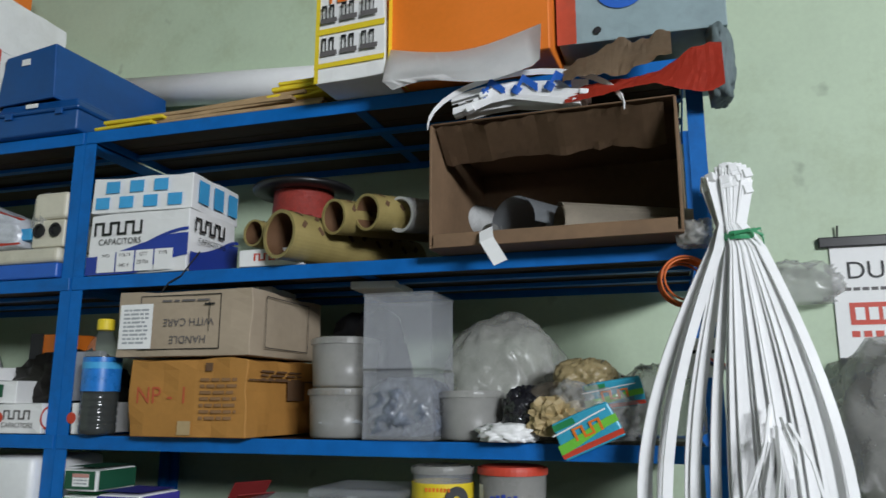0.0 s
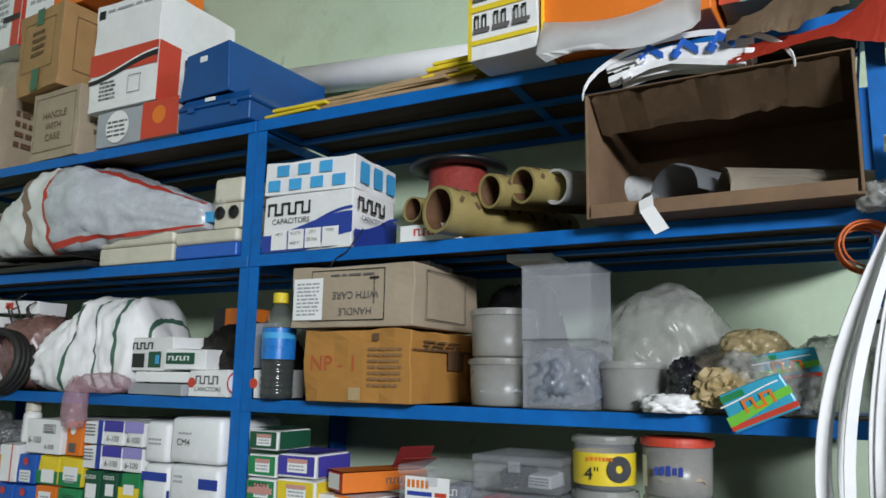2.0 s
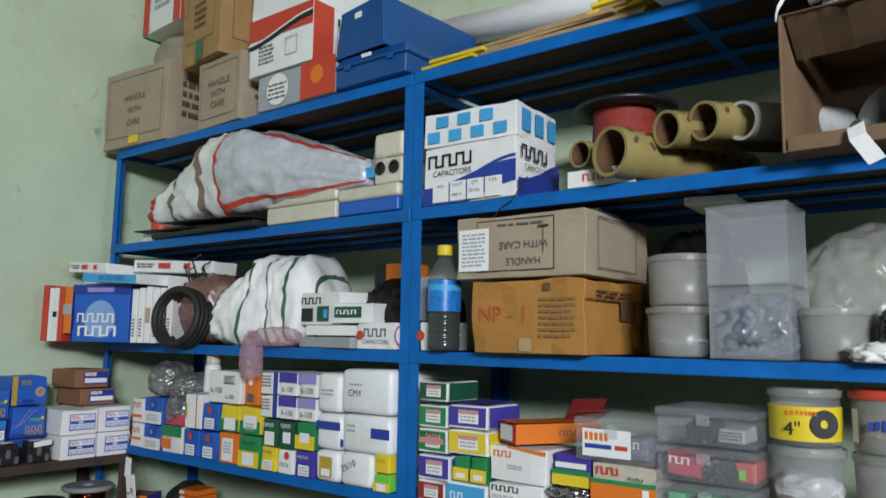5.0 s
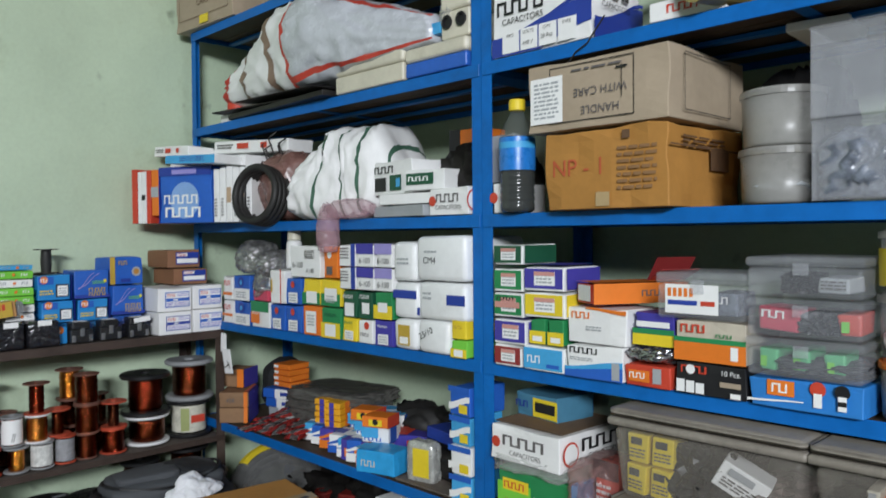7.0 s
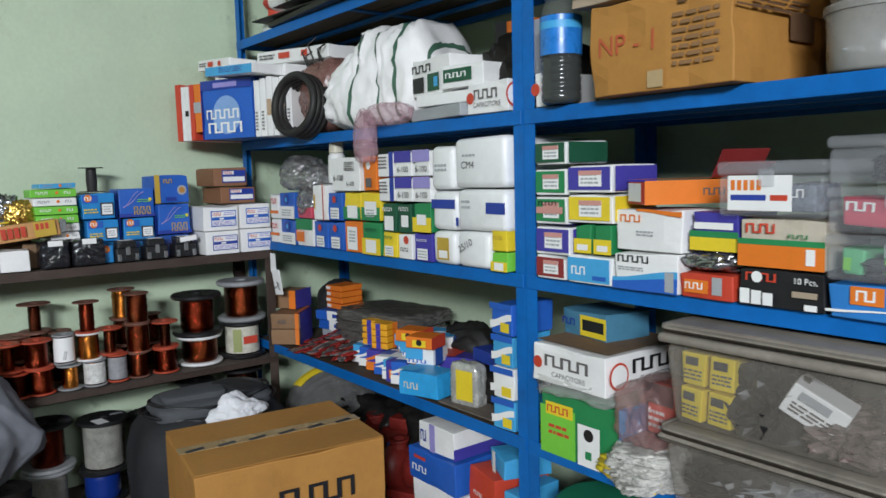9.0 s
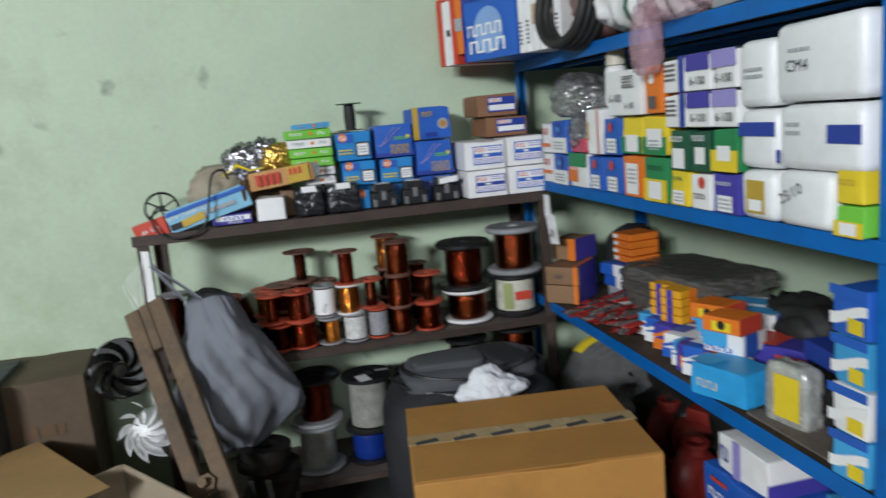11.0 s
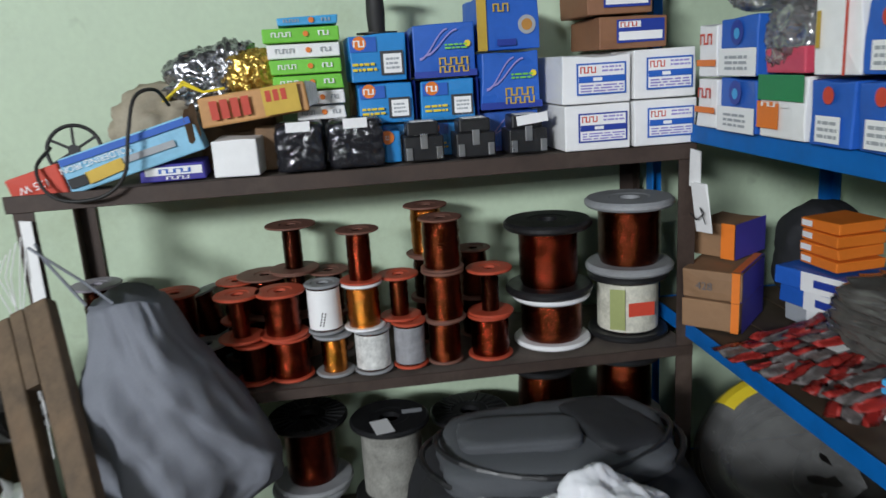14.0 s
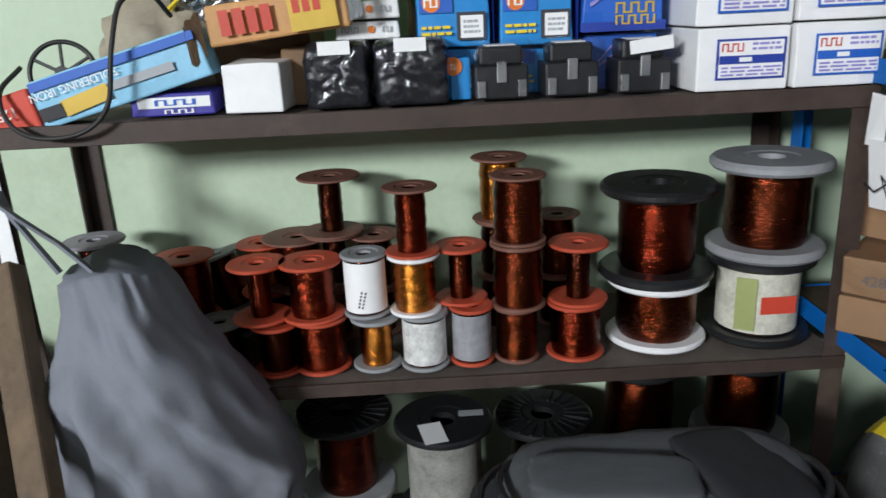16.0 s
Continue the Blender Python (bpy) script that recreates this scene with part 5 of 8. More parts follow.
seal(-0.71, -0.602, 1.137, 1.227, YELLOW, "yellow and green part box with a label", [TWOG, ("p", "F", 0.2, 0.2, 0.85, 0.65, PAPER, "label"), LAB2], lab=False)
seal(-0.60, -0.517, 1.108, 1.192, DKGREEN, "dark green part box with a white label", [("p", "F", 0.25, 0.05, 0.85, 0.55, PAPER, "label"), ("b", "F", 6, 0.15, 0.72, 0.85, 0.85, PAPER)], lab=False)
seal(-0.514, -0.438, 1.108, 1.192, DKGREEN, "dark green part box with a white label", [("p", "F", 0.3, 0.2, 0.8, 0.6, PAPER, "label"), ("b", "F", 6, 0.15, 0.75, 0.85, 0.88, PAPER)], lab=False)
seal(-0.436, -0.345, 1.114, 1.196, GREEN, "green and yellow part box with a label", [TWO, ("p", "F", 0.25, 0.25, 0.75, 0.6, PAPER, "label")], lab=False)
seal(-0.90, -0.715, 1.227, 1.335, WHITE, "white seal pack with printed number", [("t", "F", "6-100", 0.3, 0.3, 0.028, BLACK), ("r", "F", 0.52, 0.6, 0.85, 0.85, INK), ("l", "F", 3, 0.55, 0.62, 0.8, 0.82, INK), ("t", "F", "6-100", 0.72, 0.15, 0.020, BLACK)], lab=False)
seal(-0.70, -0.618, 1.229, 1.337, ORANGE, "orange red part box on top of the stack", [("o", "F", 0.5, 0.7, 0.012, PAPER), ("p", "F", 0.3, 0.1, 0.7, 0.35, INK)], lab=False)
for r, (z0, z1) in enumerate(((1.198, 1.268), (1.270, 1.342))):
    for c, (x0, x1) in enumerate(((-0.612, -0.522), (-0.520, -0.432), (-0.430, -0.345))):
        fade = [("p", "F", 0, 0.55, 1, 1, VIOLET if c == 1 else LILAC), ("t", "F", "6-100", 0.5, 0.16, 0.024, BLACK)] if c else [("p", "F", 0.75, 0, 1, 1, ROYAL), ("l", "F", 4, 0.1, 0.3, 0.6, 0.85, INK)]
        seal(x0, x1, z0, z1, WHITE, "white and violet seal box with a printed number", fade, lab=False)


def foam_pack(x0, x1, z0, z1, label, decor=(), front=-0.025, depth=0.26):
    w, h = x1 - x0, z1 - z0
    COUNT[0] += 1
    bm = block(-w / 2, w / 2, -depth / 2, depth / 2, 0, h, 0.016, 3, 0.004, COUNT[0])
    ob = new("wrapped_pack", mesh_of("wrapped_pack", bm, mat("white_wrapping", (0.85, 0.86, 0.86), 0.35, 0, 0.07, 40, 9, 0.5, stain=(0.5, 0.48, 0.44), stain_amount=0.35), smooth=True))
    ob.matrix_basis = pose((x0 + x1) / 2, front + depth / 2, z0)
    decorate(ob, w, depth, h, decor, COUNT[0])
    return tagged(ob, label, "pack", "white wrapped packs")


foam_pack(-0.341, -0.238, Z4, 1.123, "white wrapped pack with an orange label", [("p", "F", 0.25, 0.15, 0.75, 0.8, GOLDINK, "label"), ("p", "F", 0.32, 0.2, 0.68, 0.42, PAPER)])
foam_pack(-0.236, -0.108, Z4, 1.126, "grey white wrapped pack with a handwritten number", [("t", "F", "25/10", 0.34, 0.52, 0.026, BLACK, 25)])
foam_pack(-0.341, -0.232, 1.125, 1.23, "white wrapped pack with a blue band", [("p", "F", 0.05, 0.55, 0.98, 0.78, ROYAL, "band")])
foam_pack(-0.230, -0.04, 1.128, 1.236, "white wrapped pack with torn blue band", [("p", "F", 0.62, 0.42, 0.99, 0.68, ROYAL, "band"), ("l", "F", 2, 0.12, 0.5, 0.3, 0.75, GREYP), ("p", "F", 0.0, 0.1, 0.06, 0.3, ROYAL)])
foam_pack(-0.343, -0.242, 1.233, 1.35, "white wrapped pack on top of the stack", [("l", "F", 2, 0.25, 0.4, 0.75, 0.6, GREYP)])
foam_pack(-0.240, -0.04, 1.238, 1.366, "large white wrapped pack with printed code", [("t", "F", "CM4", 0.30, 0.38, 0.026, BLACK), ("l", "F", 1, 0.2, 0.6, 0.45, 0.68, GREYP)])
seal(-0.104, -0.04, Z4, 1.08, LIME, "green and yellow seal packet", [TWO, LAB], depth=0.2)
seal(-0.104, -0.042, 1.082, 1.14, YELLOW, "yellow seal packet beside the rack post", [("b", "F", 5, 0.15, 0.5, 0.8, 0.65, GOLDINK)], lab=False, depth=0.2)
tubeob = thing("spray_tube", "white tube with a cork coloured cap standing on boxes", "tube", pose(-0.955, 0.04, 1.252))
part("tube_body", lathe([(0, 0), (0.028, 0), (0.03, 0.01), (0.028, 0.09), (0.022, 0.10), (0, 0.10)], 24), WHITE, tubeob, smooth=True)
part("cap", lathe([(0, 0.155), (0.020, 0.155), (0.022, 0.15), (0.025, 0.102), (0, 0.10)], 24), CREAM, tubeob, smooth=False)
for k, (x, z, s) in enumerate(((-1.22, 1.225, 0.13), (-1.10, 1.13, 0.12), (-1.08, 1.21, 0.11))):
    bag("parts_bag", "clear bag of shiny metal parts on the boxes", x, 0.05, z, s, 0.14, s * 0.95, mat("shiny_bagged_parts", (0.42, 0.42, 0.42), 0.14, 0.6, 0.7, 50, 30, 0.6, alpha=0.6), 50 + k, crease=0.2, sub=5, group="bags of metal parts")
B("small_box", "pink packet between clear bags", -1.145, -1.04, 1.13, 1.17, -0.02, 0.12, mat("pink_print", (0.62, 0.07, 0.12), 0.4))

# ---- blue racks: fourth shelf, right ----


def slim(x0, x1, z0, z1, material, label, frontcol=None, depth=0.14, decor=(), yaw=0.0):
    d = [("p", "F", 0.04, 0.10, 0.96, 0.90, material), ("p", "F", 0.28, 0.22, 0.78, 0.78, PAPER, "label"), ("l", "F", 3, 0.33, 0.28, 0.72, 0.7, GREYP), ("p", "F", 0.28, 0.62, 0.78, 0.78, mat("salmon_print", (0.62, 0.30, 0.26), 0.5)), ("p", "R", 0.04, 0.08, 0.96, 0.92, material), ("p", "T", 0.03, 0.05, 0.97, 0.95, material)] + list(decor)
    return B("bearing_box", label, x0, x1, z0, z1, -0.025, depth, WHITE, d, yaw, "slim bearing boxes")


slim(0.060, 0.157, 1.290, 1.343, DKGREEN, "dark green bearing box with white edges and label")
slim(0.060, 0.157, 1.222, 1.281, GREEN, "green bearing box with white edges and label")
slim(0.159, 0.285, 1.228, 1.288, VIOLET, "violet bearing box with white edges and label", depth=0.15)
slim(0.060, 0.157, 1.157, 1.219, GREEN, "green bearing box stamped with black letters", decor=[("p", "F", 0.08, 0.38, 0.92, 0.62, mat("salmon_print", (0.62, 0.30, 0.26), 0.5)), ("b", "F", 6, 0.15, 0.68, 0.8, 0.82, BLACK)])
slim(0.160, 0.284, 1.163, 1.225, YELLOW, "yellow bearing box with white edges and label", depth=0.15)
slim(0.060, 0.168, 1.088, 1.152, VIOLET, "violet bearing box with a handwritten label")
seal(0.172, 0.226, 1.097, 1.160, GREEN, "green and yellow bearing box", [TWO, ("p", "F", 0.2, 0.1, 0.8, 0.3, PAPER)], lab=False, depth=0.14)
seal(0.228, 0.280, 1.097, 1.160, GREEN, "green and yellow bearing box", [TWO, ("p", "F", 0.2, 0.1, 0.8, 0.3, PAPER)], lab=False, depth=0.14)
slim(0.060, 0.152, Z4, 1.086, mat("maroon_print", (0.27, 0.03, 0.03), 0.5), "dark red bearing box with a label")
B("bearing_box", "sky blue bearing box with white lettering", 0.156, 0.281, Z4, 1.093, -0.025, 0.15, WHITE, [("p", "F", 0.03, 0.06, 0.97, 0.9, CYAN), ("b", "F", 4, 0.12, 0.3, 0.5, 0.6, PAPER), ("p", "F", 0.6, 0.15, 0.9, 0.3, BLUEP)], group="slim bearing boxes")
B("capacitor_box", "white and blue capacitor carton at the shelf edge", 0.286, 0.443, Z4, 1.110, -0.025, 0.16, WHITE, [("b", "F", 7, 0.08, 0.72, 0.62, 0.9, BLACK), ("w", "F", 0, 1, 0.15, 0.4, 0.3, 0.35, CYAN), ("w", "F", 0, 1, 0.1, 0.2, 0.2, 0.4, BLUEP), ("p", "F", 0.82, 0.05, 0.95, 0.55, GREYP, "label"), ("l", "F", 2, 0.1, 0.5, 0.5, 0.62, GREYP)])
B("switch_box_carton", "white carton with red lettering on another box", 0.282, 0.452, 1.112, 1.196, -0.02, 0.15, WHITE, [("b", "F", 5, 0.1, 0.68, 0.45, 0.86, ORANGE), ("w", "F", 0.35, 1, 0.98, 0.9, 0.05, 0.12, ORANGE), ("l", "F", 2, 0.35, 0.35, 0.6, 0.5, GREYP), ("p", "R", 0.4, 0.1, 0.6, 0.9, ORANGE)], yaw=-3)
ob = B("bearing_box", "orange red open box with a white label", 0.292, 0.385, 1.205, 1.252, -0.02, 0.24, RED, [("p", "F", 0.15, 0.12, 0.85, 0.9, PAPER, "label"), ("p", "R", 0, 0, 1, 1, ORANGE), ("b", "R", 5, 0.5, 0.35, 0.72, 0.65, INK), ("p", "T", 0, 0, 1, 1, ORANGE)], yaw=-30)
for s, a in ((-1, 40), (1, 66)):
    part("flap", block(-0.05, 0.05, -0.001, 0.001, 0, 0.075, 0), mat("maroon_print", (0.27, 0.03, 0.03), 0.5), ob, at=pose(0.0, 0.09, 0.047, 0, 0, 90) @ pose(0, 0, 0, a, 0, 0))
B("small_box", "blue, green and yellow part packet", 0.462, 0.562, 1.122, 1.195, -0.015, 0.14, VIOLET, [("p", "F", 0, 0, 1, 0.35, YELLOW), ("p", "F", 0, 0.34, 1, 0.5, GREEN), ("p", "F", 0.1, 0.55, 0.9, 0.72, PAPER)])
bag("foil_packet", "flattened silver foil packet between boxes", 0.503, 0.06, 1.082, 0.12, 0.15, 0.04, FOIL, 61, "packet", crease=0.3)
B("small_box", "red part box with a grey label at the shelf edge", 0.446, 0.56, Z4, 1.082, -0.025, 0.15, RED, [("p", "F", 0.1, 0.2, 0.55, 0.7, ORANGE), ("p", "F", 0.62, 0.2, 0.8, 0.85, GREYP), ("b", "F", 5, 0.12, 0.35, 0.5, 0.6, PAPER)])
B("part_box", "black part box with pale pictures on its front", 0.567, 0.72, Z4, 1.100, -0.025, 0.18, BLACK, [("b", "F", 5, 0.1, 0.66, 0.52, 0.88, RED), ("o", "F", 0.24, 0.77, 0.010, PAPER), ("t", "F", "10 Pcs.", 0.8, 0.68, 0.015, PAPER), ("p", "F", 0.04, 0.06, 0.16, 0.45, PAPER), ("p", "F", 0.18, 0.06, 0.30, 0.42, PAPER), ("p", "F", 0.32, 0.06, 0.44, 0.38, PAPER), ("p", "F", 0.66, 0.35, 0.94, 0.5, KRAFT2), ("p", "F", 0.8, 0.05, 0.94, 0.2, PAPER)])
B("part_box", "pale, green and red striped part box", 0.567, 0.72, 1.102, 1.186, -0.025, 0.18, mat("pale_tan_print", (0.58, 0.52, 0.42), 0.5), [("p", "F", 0, 0, 1, 0.46, ORANGE), ("p", "F", 0, 0.46, 1, 0.58, GREEN), ("b", "F", 5, 0.1, 0.7, 0.5, 0.9, RED), ("p", "F", 0.8, 0.1, 0.9, 0.42, PAPER), ("b", "F", 5, 0.6, 0.62, 0.85, 0.7, GREEN)])


def clear_case(x0, x1, z0, z1, label, fills, front=-0.04, depth=0.20, sticker=False):
    w, h = x1 - x0, z1 - z0
    ob = thing("clear_case", label, "case", pose((x0 + x1) / 2, front + depth / 2, z0), group="clear plastic cases")
    bm = block(-w / 2, w / 2, -depth / 2, depth / 2, 0.0005, h * 0.74, 0.008, 3)
    part("tray", bm, CLEAR, ob, smooth=True)
    part("lid", block(-w / 2 - 0.003, w / 2 + 0.003, -depth / 2 - 0.003, depth / 2 + 0.003, h * 0.745, h, 0.007, 3), CLEAR, ob, smooth=True)
    part("latch", block(-0.014, 0.014, -depth / 2 - 0.008, -depth / 2 - 0.0035, h * 0.55, h * 0.85, 0.002), CLEAR, ob)
    for k, (u, fw, fh, m) in enumerate(fills):
        if m in (DKGREY, BLKPLASTIC):
            part("filling", lump(w * fw, depth * 0.6, h * fh, 70 + k + int(x0 * 50), 0.15, 0.3, 4, 4), m, ob, at=pose(u * w, -0.02, 0.006))
            continue
        bx = part("packet", block(-w * fw / 2, w * fw / 2, -depth * 0.36, depth * 0.1, 0, h * fh, 0.004, 2, 0.006, k), m, ob, at=pose(u * w, -0.014, 0.010, 0, 3 - 2 * k, 2 * k - 3))
        decorate(bx, w * fw, depth * 0.72, h * fh, [("l", "F", 3, 0.15, 0.2, 0.85, 0.8, INK)] if m is GREYP else [("b", "F", 4, 0.12, 0.5, 0.75, 0.8, PAPER)] if fw > 0.3 else [("p", "F", 0.2, 0.15, 0.5, 0.6, LIME)], k)
    if sticker:
        fr = pose(-w / 2 + 0.02, -depth / 2 - 0.001, 0.012, 90, 0, 0)
        lab = part("label", quads([(0, 0, w * 0.62, h * 0.62)]), PAPER, ob, at=fr)
        part("word_mark", quads([(0.006 + 0.012 * k, h * 0.36, 0.014 + 0.012 * k, h * 0.54) for k in range(5)]), ORANGE, lab, at=pose(0, 0, 0.0006))
        part("label_bar", quads([(0.006, h * 0.18, w * 0.38, h * 0.28)]), ROYAL, lab, at=pose(0, 0, 0.0006))
        part("label_bar", quads([(w * 0.42, h * 0.18, w * 0.58, h * 0.28)]), RED, lab, at=pose(0, 0, 0.0006))
    return ob


clear_case(0.535, 0.722, 1.188, 1.285, "clear plastic organiser case with a printed label", [(-0.2, 0.4, 0.5, GREYP), (0.25, 0.35, 0.5, mat("mixed_small_parts", (0.36, 0.37, 0.42), 0.3))], sticker=True)
clear_case(0.727, 0.932, 1.092, 1.167, "clear case with green fuse blocks inside", [(u, 0.2, 0.6, mat("green_block", (0.10, 0.46, 0.20), 0.4)) for u in (-0.32, -0.03, 0.25)] + [(0.1, 0.7, 0.4, DKGREY)])
clear_case(0.727, 0.930, 1.168, 1.241, "clear case with red and silver packets inside", [(-0.22, 0.42, 0.66, mat("pink_print", (0.62, 0.07, 0.12), 0.4)), (0.12, 0.3, 0.6, DKGREY), (0.38, 0.22, 0.6, RED)])
clear_case(0.727, 0.932, 1.243, 1.320, "clear case with dark cable parts inside", [(-0.1, 0.25, 0.5, BLKPLASTIC), (0.25, 0.3, 0.4, GREYP)])
B("plug_box", "blue box printed with two plug pictures", 0.725, 0.935, Z4, 1.090, -0.03, 0.2, mat("bright_blue_print", (0.03, 0.22, 0.62), 0.4), [("p", "F", 0.18, 0.42, 0.42, 0.92, ORANGE), ("b", "F", 3, 0.22, 0.52, 0.40, 0.82, PAPER), ("w", "F", 0, 0.5, 0.2, 0.3, 0.08, 0.04, PAPER), ("o", "F", 0.62, 0.78, 0.014, RED), ("p", "F", 0.585, 0.2, 0.655, 0.65, PAPER), ("o", "F", 0.82, 0.78, 0.013, BLACK), ("p", "F", 0.785, 0.2, 0.855, 0.65, PAPER), ("p", "F", 0.785, 0.35, 0.855, 0.5, BLACK)])
WHITEBITS = mat("white_porcelain_bits", (0.75, 0.74, 0.72), 0.4)
round_tub(1.005, 0.05, Z4, 0.068, 0.105, "plastic tub with a red lid at the shelf edge", lid=ORANGE, fill=GREYP)
round_tub(1.003, 0.05, Z4 + 0.106, 0.068, 0.118, "clear tub of white porcelain pieces", material=CLEAR, fill=WHITEBITS)
t4 = round_tub(1.002, 0.05, Z4 + 0.225, 0.066, 0.112, "clear tub with a yellow cutting disc label", material=CLEAR, fill=WHITEBITS)
part("label", lathe([(0.0668, 0.012), (0.0678, 0.078)], 40), YELLOW, t4, "yellow printed label", smooth=True)
part("lettering", text_mesh('4"', 0.036, BLACK), None, t4, at=pose(-0.008, -0.0690, 0.024, 90, 0, 4))
part("label_disc", lathe([(0.008, 0), (0.027, 0)], 28), DKGREY, t4, at=pose(0.046, -0.0520, 0.046, 90, 0, 42))
part("word_mark", quads([(0.008 * k, 0, 0.008 * k + 0.0055, 0.008) for k in range(7)]), ORANGE, t4, at=pose(-0.018, -0.0690, 0.062, 90, 0, 4))
round_tub(1.155, 0.06, Z4, 0.070, 0.105, "plastic tub with grey contents", fill=GREYP)
round_tub(1.155, 0.06, Z4 + 0.106, 0.070, 0.115, "plastic tub with a white lid", fill=GREYP)
tr = round_tub(1.155, 0.055, Z4 + 0.222, 0.071, 0.117, "clear tub with red lid and blue handwriting", material=CLOUDY, lid=RED, fill=KRAFT2)
part("handwriting", quads([(0.012 * k, 0.002 * (k % 2), 0.012 * k + 0.008, 0.016 + 0.002 * (k % 3)) for k in range(5)]), ROYAL, tr, at=pose(-0.032, -0.0735, 0.045, 90, 0, 4))
part("label", quads([(0, 0, 0.018, 0.062)]), PAPER, tr, at=pose(-0.062, -0.042, 0.02, 90, 0, -50))
for k in range(2):
    round_tub(1.30 + 0.14 * k, 0.08, Z4, 0.065, 0.2, "grey plastic tub with a dark lid", material=CLOUDY, lid=DKGREY, fill=GREYP)

# ---- blue racks: fifth shelf ----
for k in range(2):
    B("tool_carton", "brown and dark blue carton with an orange band", -1.425, -1.305, Z5 + 0.062 * k, Z5 + 0.061 + 0.062 * k, 0.015, 0.16, TOOLCARD, [("p", "F", 0.84, 0, 0.97, 1, ORANGE), ("p", "R", 0, 0, 1, 1, VIOLET), ("p", "T", 0.84, 0, 0.97, 1, ORANGE), ("p", "T", 0.97, 0, 1, 1, VIOLET)] + ([("t", "F", "428", 0.40, 0.35, 0.022, INK)] if k else []), yaw=46, group="brown blue cartons")
B("tool_carton", "brown and dark carton standing at the back", -1.50, -1.40, Z5 + 0.126, Z5 + 0.200, 0.06, 0.12, TOOLCARD, [("p", "F", 0.7, 0, 1, 1, ORANGE), ("p", "R", 0, 0, 1, 1, VIOLET)], yaw=32, group="brown blue cartons")
bag("black_bag", "black padded bag at the back of the shelf", -1.50, 0.34, Z5 + 0.002, 0.17, 0.18, 0.21, DARKCLOTH, 63, crease=0.1)
for k in range(3):
    B("blade_box", "white and blue flat box in a small stack", -1.39, -1.20, Z5 + 0.04 * k, Z5 + 0.038 + 0.04 * k, 0.20 - 0.006 * k, 0.15, BLUEP if k else GREYP, [("p", "F", 0.35, 0, 1, 1, PAPER), ("p", "F", 0.5, 0.3, 0.8, 0.7, ROYAL)], yaw=8 + 5 * k, group="flat blue boxes")
for k in range(4):
    B("blade_box", "orange flat box in a small stack", -1.375, -1.27, Z5 + 0.122 + 0.024 * k, Z5 + 0.145 + 0.024 * k, 0.21, 0.11, ORANGE, [("p", "F", 0.08, 0.25, 0.35, 0.75, PAPER)], yaw=4 + 4 * (k % 2), group="orange flat boxes")


def soft_packet(m, w, d, t, seed):
    """A slack clear packet with red printed edges: a cushion of film, two edge bands and a round part inside."""
    ob = thing("hose_packet", "red edged clear packet of parts in a sliding pile", "packet", m, group="red packets")
    nu, nv, off = 18, 10, Vector((seed * 1.3, seed * 0.7, seed))
    for name, rows_, material in (("film", range(3, nv - 3), mat("grey_clear_packet", (0.28, 0.25, 0.245), 0.16, 0, 0.5, 60, 40, 0.8)), ("red_edge", range(0, 3), PACKRED), ("red_edge", range(nv - 3, nv), PACKRED)):
        bm, vs = bmesh.new(), {}
        for i in range(nu + 1):
            for j in range(rows_[0], rows_[-1] + 2):
                u, v = 2 * i / nu - 1, 2 * j / nv - 1
                z = t * (1 - u ** 4) * (1 - v ** 4) + 0.009 * abs(noise.noise(Vector((u * 3.2, v * 1.6, 0)) + off)) + 0.0025 * noise.noise(Vector((u * 9, v * 5, 1)) + off)
                vs[i, j] = bm.verts.new((u * w / 2, v * d / 2 + 0.004 * noise.noise(Vector((u * 2, v, 3)) + off), z + 0.012 * u * noise.noise(off)))
        for i in range(nu):
            for j in rows_:
                bm.faces.new((vs[i, j], vs[i + 1, j], vs[i + 1, j + 1], vs[i, j + 1]))
        bmesh.ops.solidify(bm, geom=bm.faces[:], thickness=0.0012)
        part(name, bm, material, ob, smooth=True)
    if seed % 6 == 0:
        part("printed_panel", quads([(-0.03, -0.012, 0.035, 0.014)]), PAPER, ob, at=pose(0.02, 0, t + 0.0055))
    return ob


PACKRED = mat("red_packet_edge", (0.62, 0.06, 0.05), 0.28, 0, 0.25, 60, 30, 0.5)
rnd = random.Random(71)
for k in range(17):
    col, lay = k % 5, k // 5
    soft_packet(pose(-1.24 + 0.060 * col + 0.02 * (lay % 2), 0.085 + 0.012 * (col % 2) + 0.03 * lay, Z5 + 0.004 + 0.013 * lay + 0.004 * col, rnd.uniform(-5, 5), rnd.uniform(-4, 4), -60 + rnd.uniform(-26, 26)), 0.23, 0.074, 0.005, k)
for k in range(4):
    bag("film_packet", "grey plastic film packet lying in a pile", -1.04 + 0.03 * k, 0.25, Z5 + 0.042 * k, 0.38, 0.24, 0.048, mat("olive_film", (0.10, 0.096, 0.088), 0.18, 0, 0.3, 30, 14, 0.5), 80 + k, "packet", yaw=-10 + 7 * k, rough=0.05, crease=0.09, power=6, sub=5, group="grey film packets")
rnd = random.Random(33)
SMALL = (("blue and white lamp box", CYAN, PAPER), ("blue and white lamp box", BLUEP, PAPER), ("violet and orange lamp box", VIOLET, ORANGE), ("white and blue lamp box", PAPER, BLUEP))
